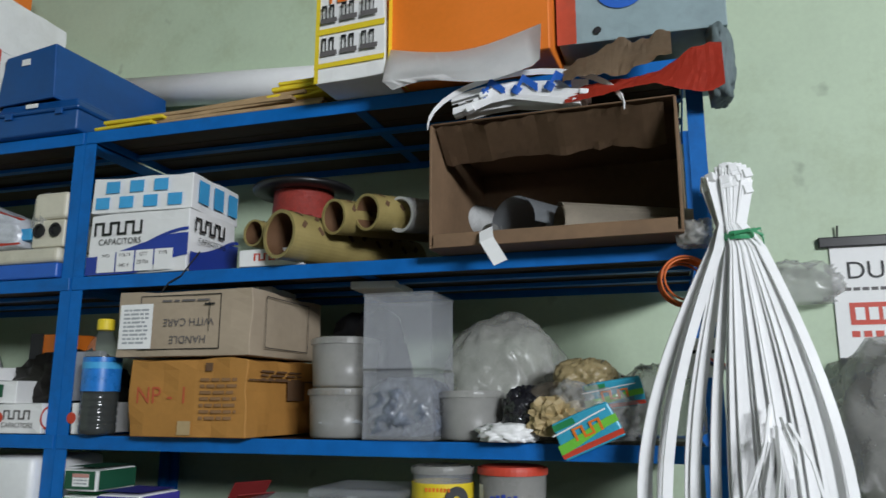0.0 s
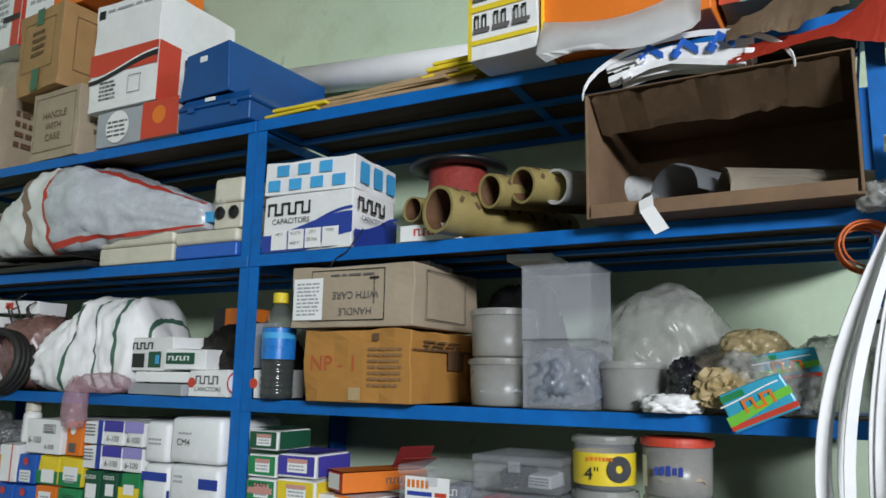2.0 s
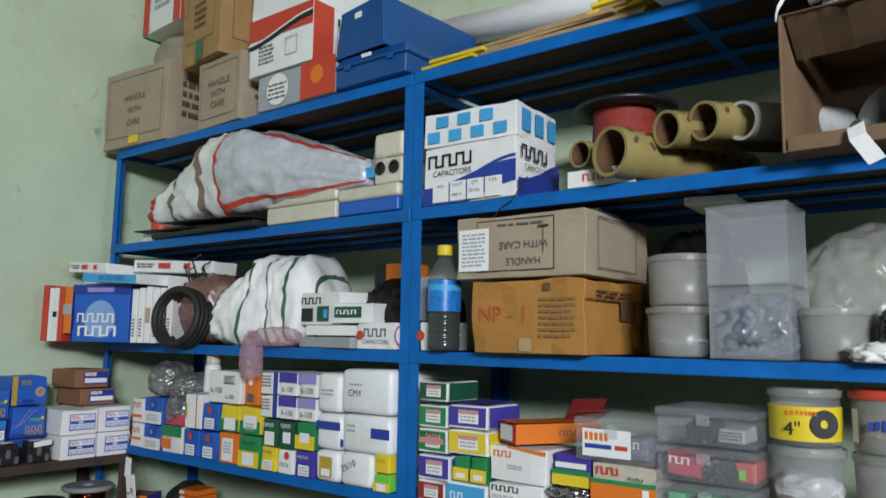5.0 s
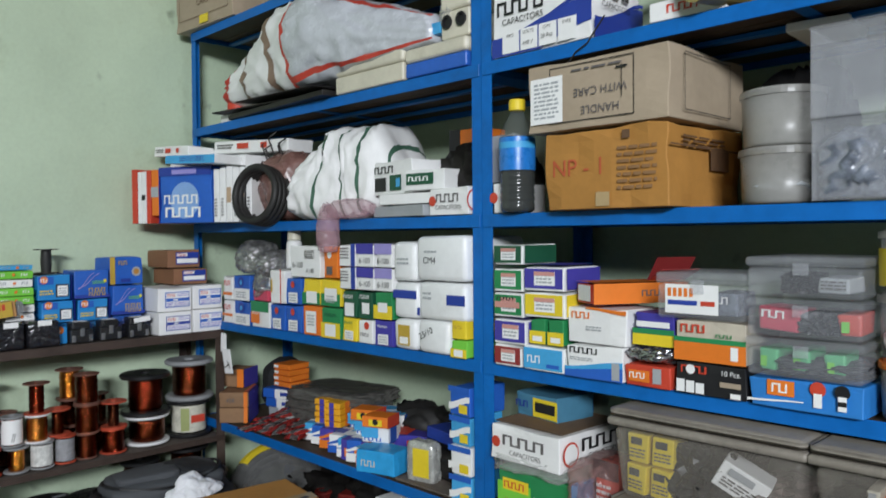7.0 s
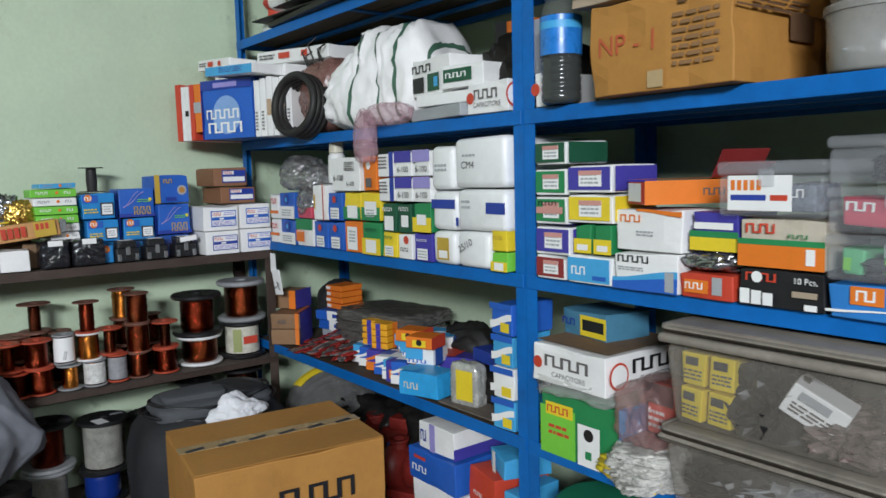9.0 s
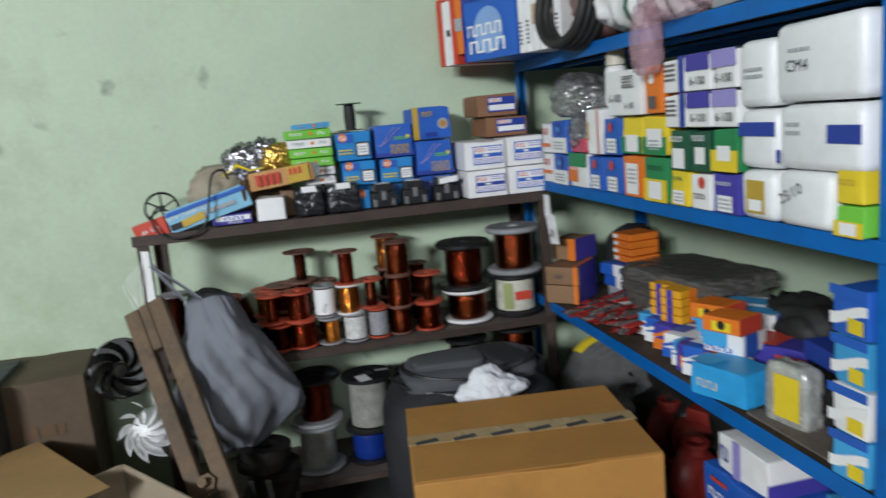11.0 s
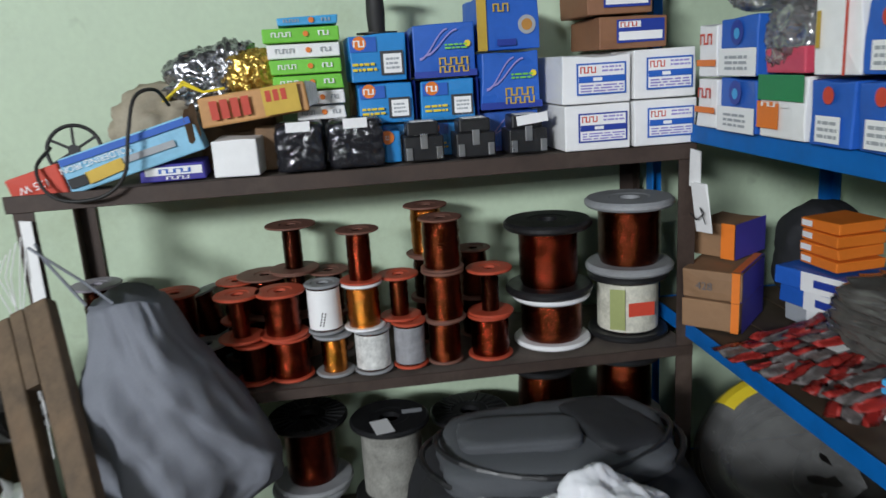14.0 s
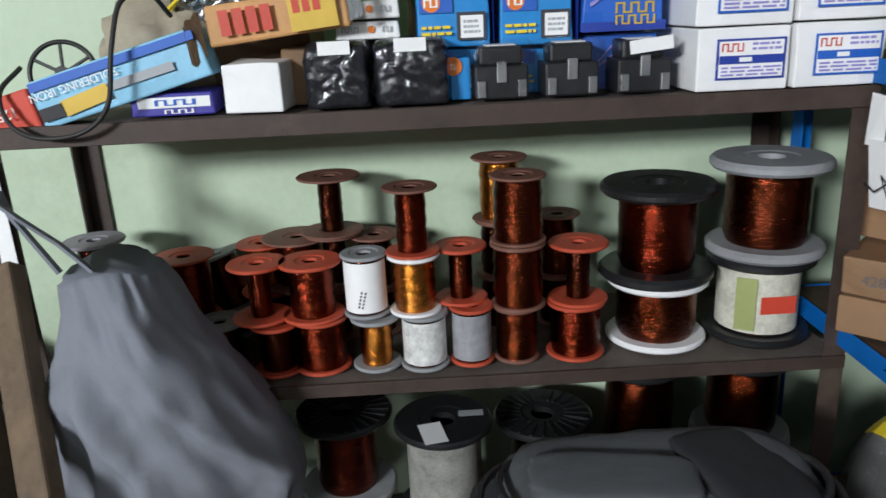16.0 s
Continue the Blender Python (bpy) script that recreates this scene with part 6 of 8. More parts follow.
for k in range(8):
    n, a, b = SMALL[k % 4]
    x = -0.965 + 0.066 * k
    B("lamp_box", n + " standing at the shelf edge", x, x + 0.056, Z5, Z5 + 0.062 + 0.005 * (k % 3), 0.085 - 0.011 * k, 0.11, a, [("p", "F", 0, 0, 1, 0.4, b), ("w", "F", 0, 1, 0.5, 0.7, 0.1, 0.2, b), ("p", "T", 0.1, 0.2, 0.9, 0.7, b)], yaw=24, group="small lamp boxes")
for k in range(4):
    for c in range(2):
        B("lamp_box", "yellow lamp box with a violet band in a stack", -0.915 + 0.075 * c, -0.845 + 0.075 * c, Z5 + 0.068 + 0.022 * k, Z5 + 0.089 + 0.022 * k, 0.10 - 0.012 * c, 0.10, mat("orange_yellow_print", (0.84, 0.40, 0.02), 0.5, 0, 0.1), [("p", "F", 0.35, 0, 0.62, 1, VIOLET), ("p", "R", 0.3, 0, 0.6, 1, ORANGE)], yaw=20, group="yellow lamp boxes")
for k in range(5):
    x, y = -0.75 + 0.085 * (k % 3), 0.13 - 0.035 * (k % 3) + 0.10 * (k // 3)
    B("lamp_box", "white and sky blue lamp box stacked with others", x, x + 0.10, Z5 + 0.072, Z5 + 0.125, y, 0.10, WHITE, [("p", "F", 0, 0.3, 0.6, 1, CYAN), ("b", "F", 5, 0.1, 0.1, 0.8, 0.3, BLUEP), ("p", "T", 0, 0, 1, 0.5, CYAN), ("p", "R", 0, 0, 0.5, 1, BLUEP)], yaw=18 + 4 * k, group="small lamp boxes")
for k in range(2):
    B("lamp_box", "orange and red lamp box on top of the heap", -0.66 + 0.10 * k, -0.565 + 0.10 * k, Z5 + 0.127, Z5 + 0.165, 0.07 - 0.03 * k, 0.08, ORANGE, [("p", "F", 0.3, 0.15, 0.8, 0.7, YELLOW), ("o", "F", 0.55, 0.5, 0.01, BLACK), ("p", "R", 0, 0, 1, 1, RED)], yaw=22, group="orange lamp boxes")
B("lamp_box", "violet lamp box with orange print", -0.665, -0.565, Z5, Z5 + 0.07, 0.03, 0.10, VIOLET, [("p", "F", 0.2, 0.2, 0.8, 0.6, ORANGE)], yaw=20)
B("lamp_box", "violet and red lamp box lying behind", -0.56, -0.42, Z5 + 0.0, Z5 + 0.085, 0.16, 0.10, VIOLET, [("p", "F", 0.5, 0.1, 1, 0.8, RED), ("p", "T", 0, 0, 0.5, 1, RED)], yaw=24)
B("soap_carton", "bright blue carton with cream lettering, corner crushed", -0.53, -0.38, Z5, Z5 + 0.075, -0.005, 0.10, mat("cyan_packet", (0.03, 0.36, 0.74), 0.4, 0, 0.12, 60, 20, 0.2), [("b", "F", 5, 0.15, 0.3, 0.55, 0.55, CREAM), ("p", "T", 0, 0, 0.4, 0.6, CYAN)], yaw=16)
sb = bag("foil_packet", "silver foil packet with a yellow label, standing", -0.30, 0.06, Z5, 0.10, 0.05, 0.13, mat("silver_plastic", (0.50, 0.50, 0.47), 0.25, 0.3, 0.2, 60, 30, 0.5), 91, "packet", yaw=10, rough=0.03, crease=0.06, power=6)
part("label", quads([(-0.03, 0.02, 0.03, 0.105)]), YELLOW, sb, "yellow paper label", at=pose(0.008, -0.0285, 0.0, 90, 0, 0))
bag("rubber_part", "dark rubber parts at the back of the shelf", -0.60, 0.32, Z5, 0.24, 0.16, 0.15, RUBBER, 92, "parts", crease=0.25)
bag("rubber_part", "dark greasy plates stacked by the post", -0.25, 0.22, Z5, 0.24, 0.26, 0.10, DARKMETAL, 93, "parts", rough=0.05, crease=0.08, power=6)
B("folder", "dark blue folder lying on the plates", -0.36, -0.10, Z5 + 0.11, Z5 + 0.15, 0.10, 0.24, ROYAL, yaw=-10)
B("card_sheet", "bare brown board on the shelf deck", -0.38, -0.06, Z5, Z5 + 0.006, 0.01, 0.18, SHELFWOOD)
for k in range(4):
    B("soap_carton", "blue and white carton in a stack at the rack post", -0.125, -0.045 + 0.004 * (k % 2), Z5 + 0.082 * k, Z5 + 0.080 + 0.082 * k, -0.005 - 0.004 * (k % 2), 0.14, (CYAN, WHITE, CYAN, BLUEP)[k], [("w", "F", 0, 1, 0.3, 0.6, 0.25, 0.2, PAPER), ("p", "F", 0.5, 0.1, 0.9, 0.4, YELLOW), ("p", "F", 0, 0.8, 1, 1, BLUEP)], yaw=3 - 2 * k, group="blue white cartons")
B("switchgear_box", "blue and black printed box on another box", 0.055, 0.215, 0.888, 0.952, 0.05, 0.14, mat("teal_print", (0.07, 0.22, 0.34), 0.5), [("p", "F", 0.45, 0.1, 1, 0.85, YELLOW), ("p", "F", 0.5, 0.3, 0.95, 0.7, BLACK), ("b", "F", 4, 0.05, 0.4, 0.4, 0.65, ROYAL)], yaw=-8)
B("appliance_box", "green box with a white appliance picture", 0.075, 0.30, Z5, 0.775, -0.03, 0.18, GREEN, [("p", "F", 0, 0, 0.48, 0.75, LIME), ("p", "F", 0.08, 0.62, 0.45, 0.82, YELLOW), ("b", "F", 6, 0.1, 0.66, 0.42, 0.77, RED), ("l", "F", 2, 0.12, 0.3, 0.4, 0.5, RED), ("p", "F", 0.52, 0.0, 0.80, 0.62, WHITE), ("o", "F", 0.66, 0.48, 0.014, BLACK), ("p", "F", 0.62, 0.12, 0.7, 0.24, GREEN), ("p", "R", 0, 0.2, 1, 1, CYAN)])
bag("plastic_bag", "clear plastic bag squashed between two boxes", 0.18, 0.06, 0.768, 0.24, 0.2, 0.05, FILM, 106, crease=0.2, power=5)
B("capacitor_box", "open white capacitor box with dusty top flaps", 0.062, 0.292, 0.797, 0.885, -0.05, 0.26, WHITE, TIB + [("p", "T", 0.02, 0.05, 0.98, 0.98, OLDCARD)], yaw=-2, group="white capacitor boxes")
bag("parts_bag", "clear bag of red and silver parts beside the box", 0.362, 0.03, 0.715, 0.105, 0.16, 0.13, mat("red_silver_bag", (0.42, 0.22, 0.20), 0.18, 0, 0.5, 40, 22, 0.5, alpha=0.34), 107, crease=0.10, power=6, sub=5)
B("small_box", "dark red printed box inside the clear bag", 0.325, 0.40, 0.72, 0.83, 0.03, 0.10, RED, [("l", "F", 3, 0.1, 0.1, 0.7, 0.5, PAPER), ("p", "F", 0, 0.6, 1, 1, DKGREY)], yaw=-6)
for k in range(4):
    bag("newspaper_wrap", "folded newspaper bundle stuffed on the shelf", 0.36, 0.0, Z5 + 0.021 * k, 0.115, 0.13, 0.022, mat("newsprint", (0.46, 0.45, 0.42), 0.8, 0, 0.5, 130, 30, 0.2), 110 + k, "newspaper", yaw=-30 + 17 * k, rough=0.12, crease=0.22, power=6, sub=5, group="newspaper bundles")
bag("cable_coil", "yellow cable stuffed under newspaper", 0.33, -0.02, Z5, 0.12, 0.06, 0.05, YELLOW, 115, "cable", crease=0.5)


def storage_bin(x0, x1, z0, z1, label, fills, front=-0.06, depth=0.36):
    w, h = x1 - x0, z1 - z0
    ob = thing("storage_bin", label, "bin", pose((x0 + x1) / 2, front + depth / 2, z0), group="dusty storage bins")
    bm = block(-w / 2, w / 2, -depth / 2, depth / 2, 0.0005, h * 0.80, 0.018, 4)
    for v in bm.verts:
        f = 0.93 + 0.07 * v.co.z / (h * 0.8)
        v.co.x, v.co.y = v.co.x * f, v.co.y * f
    part("bin_body", bm, DUSTYCLEAR, ob, smooth=True)
    part("lid", block(-w / 2 - 0.006, w / 2 + 0.006, -depth / 2 - 0.006, depth / 2 + 0.006, h * 0.905, h, 0.016, 4), DUSTYLID, ob, smooth=True)
    part("rim", block(-w / 2 - 0.009, w / 2 + 0.009, -depth / 2 - 0.009, depth / 2 + 0.009, h * 0.805, h * 0.90, 0.008, 3), DUSTYLID, ob, smooth=True)
    for k, (u, zz, fw, fh, m) in enumerate(fills):
        if m in (YELLOW, PAPER, ORANGE, CREAM):
            bx = part("packed_box", block(-w * fw / 2, w * fw / 2, -depth * 0.12, depth * 0.12, 0, h * fh, 0.003, 2, 0.004, k), m, ob, at=pose(u * w, -depth * 0.31, 0.010 + zz * h, 0, 28 if m is PAPER else 2, 4 * k - 5))
            decorate(bx, w * fw, depth * 0.24, h * fh, [("l", "F", 3, 0.15, 0.15, 0.85, 0.5, INK), ("p", "F", 0.2, 0.6, 0.7, 0.85, DKGREY if m is YELLOW else GREYP)], k)
        else:
            part("filling", lump(w * fw, depth * 0.55, h * fh, 120 + k + int(x0 * 60), 0.12, 0.35, 4, 4), m, ob, at=pose(u * w, -depth * 0.12, 0.008 + zz * h))
    return ob


storage_bin(0.435, 0.84, Z5, 0.785, "dusty clear bin with dark cables inside", [(-0.2, 0, 0.4, 0.5, BLKPLASTIC), (0.2, 0, 0.4, 0.4, mat("mixed_small_parts", (0.36, 0.37, 0.42), 0.3)), (0.0, 0.2, 0.4, 0.25, GREYP)])
storage_bin(0.435, 0.84, 0.787, 0.985, "dusty clear bin with yellow boxes and packets inside", [(-0.385, 0, 0.13, 0.33, YELLOW), (-0.245, 0, 0.13, 0.33, YELLOW), (-0.385, 0.35, 0.13, 0.33, YELLOW), (-0.245, 0.35, 0.13, 0.33, YELLOW), (-0.05, 0, 0.3, 0.6, BLKPLASTIC), (0.12, 0.22, 0.26, 0.30, PAPER), (0.3, 0, 0.30, 0.3, mat("bagged_grey_parts", (0.16, 0.12, 0.11), 0.3, 0, 0.5, 60, 30, 0.5))])
storage_bin(0.855, 1.26, Z5, 0.785, "dusty clear bin of mixed parts, stacked", [(-0.1, 0, 0.6, 0.5, DKGREY)])
storage_bin(0.855, 1.26, 0.787, 0.985, "dusty clear bin with dark and orange parts inside", [(-0.25, 0, 0.4, 0.45, BLKPLASTIC), (-0.2, 0.35, 0.16, 0.15, ORANGE), (-0.28, 0.4, 0.06, 0.2, CREAM)])

# ---- blue racks: lowest shelf ----
Z6 = 0.222
B("lamp_carton", "white and blue carton in a low stack", -0.505, -0.28, Z6, 0.37, 0.0, 0.22, WHITE, [("b", "F", 5, 0.1, 0.3, 0.5, 0.5, BLUEP)], group="low stack")
B("lamp_carton", "blue carton with white lettering", -0.51, -0.28, 0.372, 0.47, -0.01, 0.22, BLUEP, [("b", "F", 5, 0.1, 0.3, 0.45, 0.5, PAPER), ("b", "R", 5, 0.4, 0.1, 0.8, 0.3, PAPER), ("p", "F", 0.15, 0.7, 0.4, 0.8, RED)], group="low stack")
B("lamp_carton", "white and violet carton on top of the stack", -0.47, -0.30, 0.472, 0.555, 0.0, 0.2, WHITE, [("p", "F", 0.35, 0, 0.5, 1, LILAC), ("p", "R", 0, 0, 1, 0.4, VIOLET), ("b", "F", 3, 0.1, 0.3, 0.3, 0.7, ROYAL)], group="low stack")
B("lamp_carton", "red carton tilted on the low shelf", -0.255, -0.12, 0.36, 0.48, 0.0, 0.18, RED, [("b", "F", 5, 0.25, 0.4, 0.6, 0.5, PAPER)], yaw=-10)
B("lamp_carton", "grey printed carton under the red one", -0.26, -0.10, Z6, 0.358, 0.0, 0.2, GREYP, yaw=-6)
B("lamp_carton", "blue striped carton on the heap", -0.20, -0.09, 0.482, 0.54, 0.02, 0.14, CYAN, [("p", "F", 0.3, 0, 0.5, 1, PAPER)], yaw=-20)
B("lamp_carton", "sky blue and white carton by the post", -0.10, -0.045, Z6, 0.46, 0.0, 0.16, CYAN, [("w", "F", 0, 1, 0.3, 0.6, 0.2, 0.2, PAPER)])


PUMPRED = mat("dark_red_enamel", (0.20, 0.018, 0.013), 0.5, 0, 0.3, 60, 14, 0.2)


def pump(x, y, z):
    ob = thing("water_pump", "red water pump standing on the low shelf", "pump", pose(x, y, z, 0, 0, 24), group="red pumps")
    part("motor", lathe([(0, 0), (0.05, 0), (0.065, 0.012), (0.065, 0.15), (0.05, 0.17), (0, 0.17)], 28), PUMPRED, ob, smooth=True, at=pose(-0.02, 0, 0.09, 0, 90, 0))
    part("pump_head", lathe([(0, 0), (0.075, 0), (0.08, 0.02), (0.06, 0.06), (0, 0.06)], 28), PUMPRED, ob, smooth=True, at=pose(-0.09, 0, 0.09, 0, 90, 0))
    part("outlet", lathe([(0.02, 0), (0.028, 0), (0.028, 0.03), (0.034, 0.035), (0.034, 0.043), (0.02, 0.043)], 20), PUMPRED, ob, at=pose(-0.06, 0, 0.14))
    part("foot", block(-0.08, 0.14, -0.06, 0.06, 0, 0.028, 0.004), PUMPRED, ob)
    part("terminal_box", block(0.02, 0.10, -0.035, 0.035, 0.15, 0.19, 0.005), PUMPRED, ob)
    part("badge", lathe([(0, 0), (0.018, 0), (0.018, 0.002), (0, 0.002)], 20), BLUEP, ob, at=pose(0.05, -0.068, 0.10, 90, 0, 0))
    return ob


pump(-0.66, 0.12, Z6)
pump(-0.93, 0.20, Z6)
coil = thing("wrapped_hose_coil", "coiled hose wrapped in clear film with a yellow label", "hose coil", pose(-1.27, 0.15, Z6 + 0.150, 36, 0, 34))
for k in range(3):
    part("coil", lathe([(0.15 + 0.022 * math.cos(a), 0.022 * math.sin(a) + 0.036 * (k - 1)) for a in (2 * math.pi * i / 10 for i in range(10))], 44, closed=True), DKGREY, coil, smooth=True)
part("film", lathe([(0, 0.05), (0.06, 0.056), (0.12, 0.07), (0.15, 0.075), (0.185, 0.04), (0.19, 0.0), (0.185, -0.04), (0.15, -0.075), (0.12, -0.07), (0, -0.05)], 44), mat("grey_coil_film", (0.20, 0.20, 0.195), 0.12, 0, 0.4, 30, 14, 0.6, alpha=0.6), coil, smooth=True)
lab = bmesh.new()
arc = [[lab.verts.new((r * math.cos(math.radians(a)), r * math.sin(math.radians(a)), 0.080 - 2.6 * max(0, r - 0.15) ** 1.25)) for r in (0.115, 0.14, 0.16, 0.18)] for a in range(88, 169, 8)]
for a, b in zip(arc, arc[1:]):
    for k in range(3):
        lab.faces.new((a[k], a[k + 1], b[k + 1], b[k]))
part("label", lab, YELLOW, coil, "yellow printed label")
bag("rubber_part", "dark greasy parts on the low shelf", -1.10, 0.26, Z6, 0.36, 0.24, 0.2, DARKMETAL, 140, "parts", crease=0.3)
bag("rubber_part", "dark greasy parts on the low shelf", -0.80, 0.30, Z6, 0.30, 0.2, 0.24, DARKMETAL, 141, "parts", crease=0.3)
lid = thing("green_tub", "green plastic tub with a flat lid on the low shelf", "tub", pose(0.18, 0.08, Z6))
part("tub_body", lathe([(0, 0), (0.10, 0), (0.115, 0.25), (0, 0.25)], 36), mat("green_plastic", (0.02, 0.22, 0.12), 0.35), lid, smooth=False)
part("lid", lathe([(0, 0.28), (0.115, 0.278), (0.125, 0.27), (0.125, 0.25), (0, 0.25)], 36), mat("green_plastic", (0.02, 0.22, 0.12), 0.35), lid, smooth=False)
for k in range(3):
    bag("rubber_part", "dark heap of parts on the low shelf", 0.5 + 0.36 * k, 0.16, Z6, 0.32, 0.3, 0.24, DARKMETAL, 150 + k, "parts", crease=0.25)

# ---- brown rack: top shelf ----
ZB = 0.995
for k, (y0, y1, z0, z1) in enumerate(((-0.262, -0.126, ZB, 1.081), (-0.124, 0.008, ZB, 1.083), (-0.264, -0.128, 1.083, 1.174), (-0.126, 0.004, 1.085, 1.178))):
    lab = ROYAL if k == 0 else BLUEP
    S("tool_carton", "white carton with a blue framed label in a stack of four", y0, y1, z0, z1, -1.418, 0.26, WHITE,
      [("p", "F", 0.22, 0.18, 0.93, 0.82, lab, "label"), ("p", "F", 0.245, 0.215, 0.905, 0.785, PAPER), ("b", "F", 5, 0.27, 0.62, 0.53, 0.75, RED), ("l", "F", 2, 0.58, 0.62, 0.88, 0.77, LILAC), ("p", "F", 0.245, 0.43, 0.905, 0.56, lab), ("p", "F", 0.45, 0.46, 0.58, 0.53, PAPER), ("l", "F", 3, 0.27, 0.23, 0.88, 0.40, LILAC)], group="white label cartons")
for k, (y0, y1, z0, z1) in enumerate(((-0.16, -0.02, 1.18, 1.245), (-0.185, -0.05, 1.247, 1.318))):
    S("tool_carton", "brown carton with a blue framed label on white cartons", y0, y1, z0, z1, -1.50, 0.20, mat("red_brown_card", (0.26, 0.12, 0.06), 0.7), [("p", "F", 0.25, 0.18, 0.95, 0.85, ROYAL, "label"), ("p", "F", 0.28, 0.25, 0.92, 0.5, PAPER), ("p", "F", 0.28, 0.62, 0.6, 0.8, PAPER), ("b", "F", 5, 0.3, 0.64, 0.58, 0.78, RED)], group="brown label cartons")
QV = [("p", "F", 0, 0, 1, 0.12, ROYAL), ("b", "F", 6, 0.4, 0.22, 0.92, 0.36, GOLDINK), ("b", "F", 7, 0.4, 0.08, 0.92, 0.20, GOLDINK), ("w", "F", 0.1, 0.55, 0.35, 0.88, 0.05, 0.03, LILAC), ("w", "F", 0.2, 0.7, 0.42, 0.86, 0.04, 0.03, LILAC), ("o", "F", 0.86, 0.6, 0.006, YELLOW), ("l", "F", 2, 0.5, 0.5, 0.85, 0.62, LIME)]
SW = [("p", "F", 0.06, 0.62, 0.5, 0.92, BLUEP), ("o", "F", 0.22, 0.8, 0.013, ORANGE), ("b", "F", 3, 0.12, 0.72, 0.36, 0.86, PAPER), ("p", "F", 0.55, 0.12, 0.93, 0.62, DKGREY), ("p", "F", 0.60, 0.16, 0.90, 0.56, PAPER), ("l", "F", 3, 0.64, 0.22, 0.86, 0.5, GREYP), ("l", "F", 2, 0.08, 0.2, 0.48, 0.42, YELLOW), ("p", "R", 0, 0, 1, 1, ROYAL)]
SKY = mat("sky_box_print", (0.02, 0.25, 0.62), 0.4, 0, 0.1)
S("switch_carton", "sky blue switch box with a picture panel", -0.645, -0.535, ZB, 1.066, -1.52, 0.14, SKY, SW, group="sky blue boxes")
S("switch_carton", "sky blue switch box with a picture panel", -0.643, -0.534, 1.068, 1.146, -1.50, 0.14, SKY, SW, group="sky blue boxes")
S("switch_carton", "sky blue switch box with a picture panel", -0.522, -0.411, ZB, 1.064, -1.52, 0.14, SKY, SW, group="sky blue boxes")
S("switch_carton", "sky blue switch box with a picture panel", -0.522, -0.411, 1.066, 1.144, -1.50, 0.14, SKY, SW, group="sky blue boxes")
S("switch_carton", "sky blue switch box on top of the stack", -0.655, -0.54, 1.148, 1.238, -1.51, 0.14, SKY, SW, yaw=2, group="sky blue boxes")
S("wire_carton", "deep blue box with gold lettering, upside down", -0.528, -0.405, 1.148, 1.25, -1.51, 0.14, BLUEP, QV, yaw=-1, group="deep blue boxes")
S("wire_carton", "deep blue box with gold lettering behind relays", -0.403, -0.280, ZB, 1.078, -1.52, 0.14, BLUEP, QV, group="deep blue boxes")
S("wire_carton", "deep blue box with gold lettering, upside down", -0.403, -0.280, 1.08, 1.19, -1.495, 0.14, BLUEP, QV, group="deep blue boxes")
S("wire_carton", "deep blue box with yellow side on the stack top", -0.40, -0.272, 1.192, 1.295, -1.52, 0.14, BLUEP, [("p", "F", 0, 0, 0.15, 1, GOLDINK), ("o", "F", 0.78, 0.45, 0.018, GREYP), ("o", "F", 0.78, 0.45, 0.011, KRAFT3), ("b", "F", 4, 0.25, 0.7, 0.55, 0.85, GOLDINK), ("p", "F", 0.3, 0.08, 0.6, 0.2, ROYAL)], yaw=3, group="deep blue boxes")
for k, (m, z0, z1, y0) in enumerate(((WHITE, 1.085, 1.112, -0.76), (WHITE, 1.113, 1.140, -0.762), (LIME, 1.141, 1.170, -0.798), (LIME, 1.171, 1.199, -0.80), (WHITE, 1.200, 1.228, -0.803), (LIME, 1.229, 1.258, -0.808), (CYAN, 1.259, 1.276, -0.78))):
    S("breaker_box", ("white flat breaker box in a tall stack" if m is WHITE else "lime green flat breaker box in a tall stack" if m is LIME else "blue flat box on top of the stack"), y0, -0.664, z0, z1, -1.49 - 0.01 * (k > 3), 0.12, m,
      [("b", "F", 6, 0.12, 0.35, 0.4, 0.65, PAPER if m is LIME else GREYP), ("b", "F", 3, 0.72, 0.35, 0.9, 0.65, PAPER if m is LIME else GREYP), ("o", "F", 0.56, 0.5, 0.005, ORANGE)], yaw=2 - k % 2, group="flat breaker boxes")
S("support_box", "white carton carrying the flat breaker boxes", -0.765, -0.67, ZB, 1.084, -1.56, 0.13, WHITE)


def relay(y, label, seed, w=0.085, h=0.092, pack=True):
    ob = thing("contactor", label, "contactor", pose(-1.447, y, ZB, 0, 0, 90), group="black contactors")
    part("housing", block(-w * 0.42, w * 0.42, 0.0, 0.075, 0.001, h * 0.55, 0.003), BLKPLASTIC, ob)
    part("upper_housing", block(-w * 0.34, w * 0.34, 0.008, 0.07, h * 0.55, h * 0.86, 0.004), BLKPLASTIC, ob)
    for s in (-1, 1):
        part("terminal", block(s * w * 0.32 - 0.006, s * w * 0.32 + 0.006, -0.006, 0.0, 0.004, h * 0.32, 0.001), STEEL, ob)
    part("plunger", block(-0.007, 0.007, -0.005, 0.0, h * 0.28, h * 0.62, 0.001), STEEL, ob)
    part("label", block(-w * 0.24, w * 0.24, 0.012, 0.05, h * 0.862, h * 0.875, 0), PAPER, ob)
    part("wrap", lump(w * 1.04, 0.098, h, seed, 0.02, 0.06 if pack else 0.04, 8, 5), BLACKFILM if pack else THINFILM, ob, "shiny crinkled plastic wrap", smooth=True, at=pose(0, 0.036, 0))
    return ob


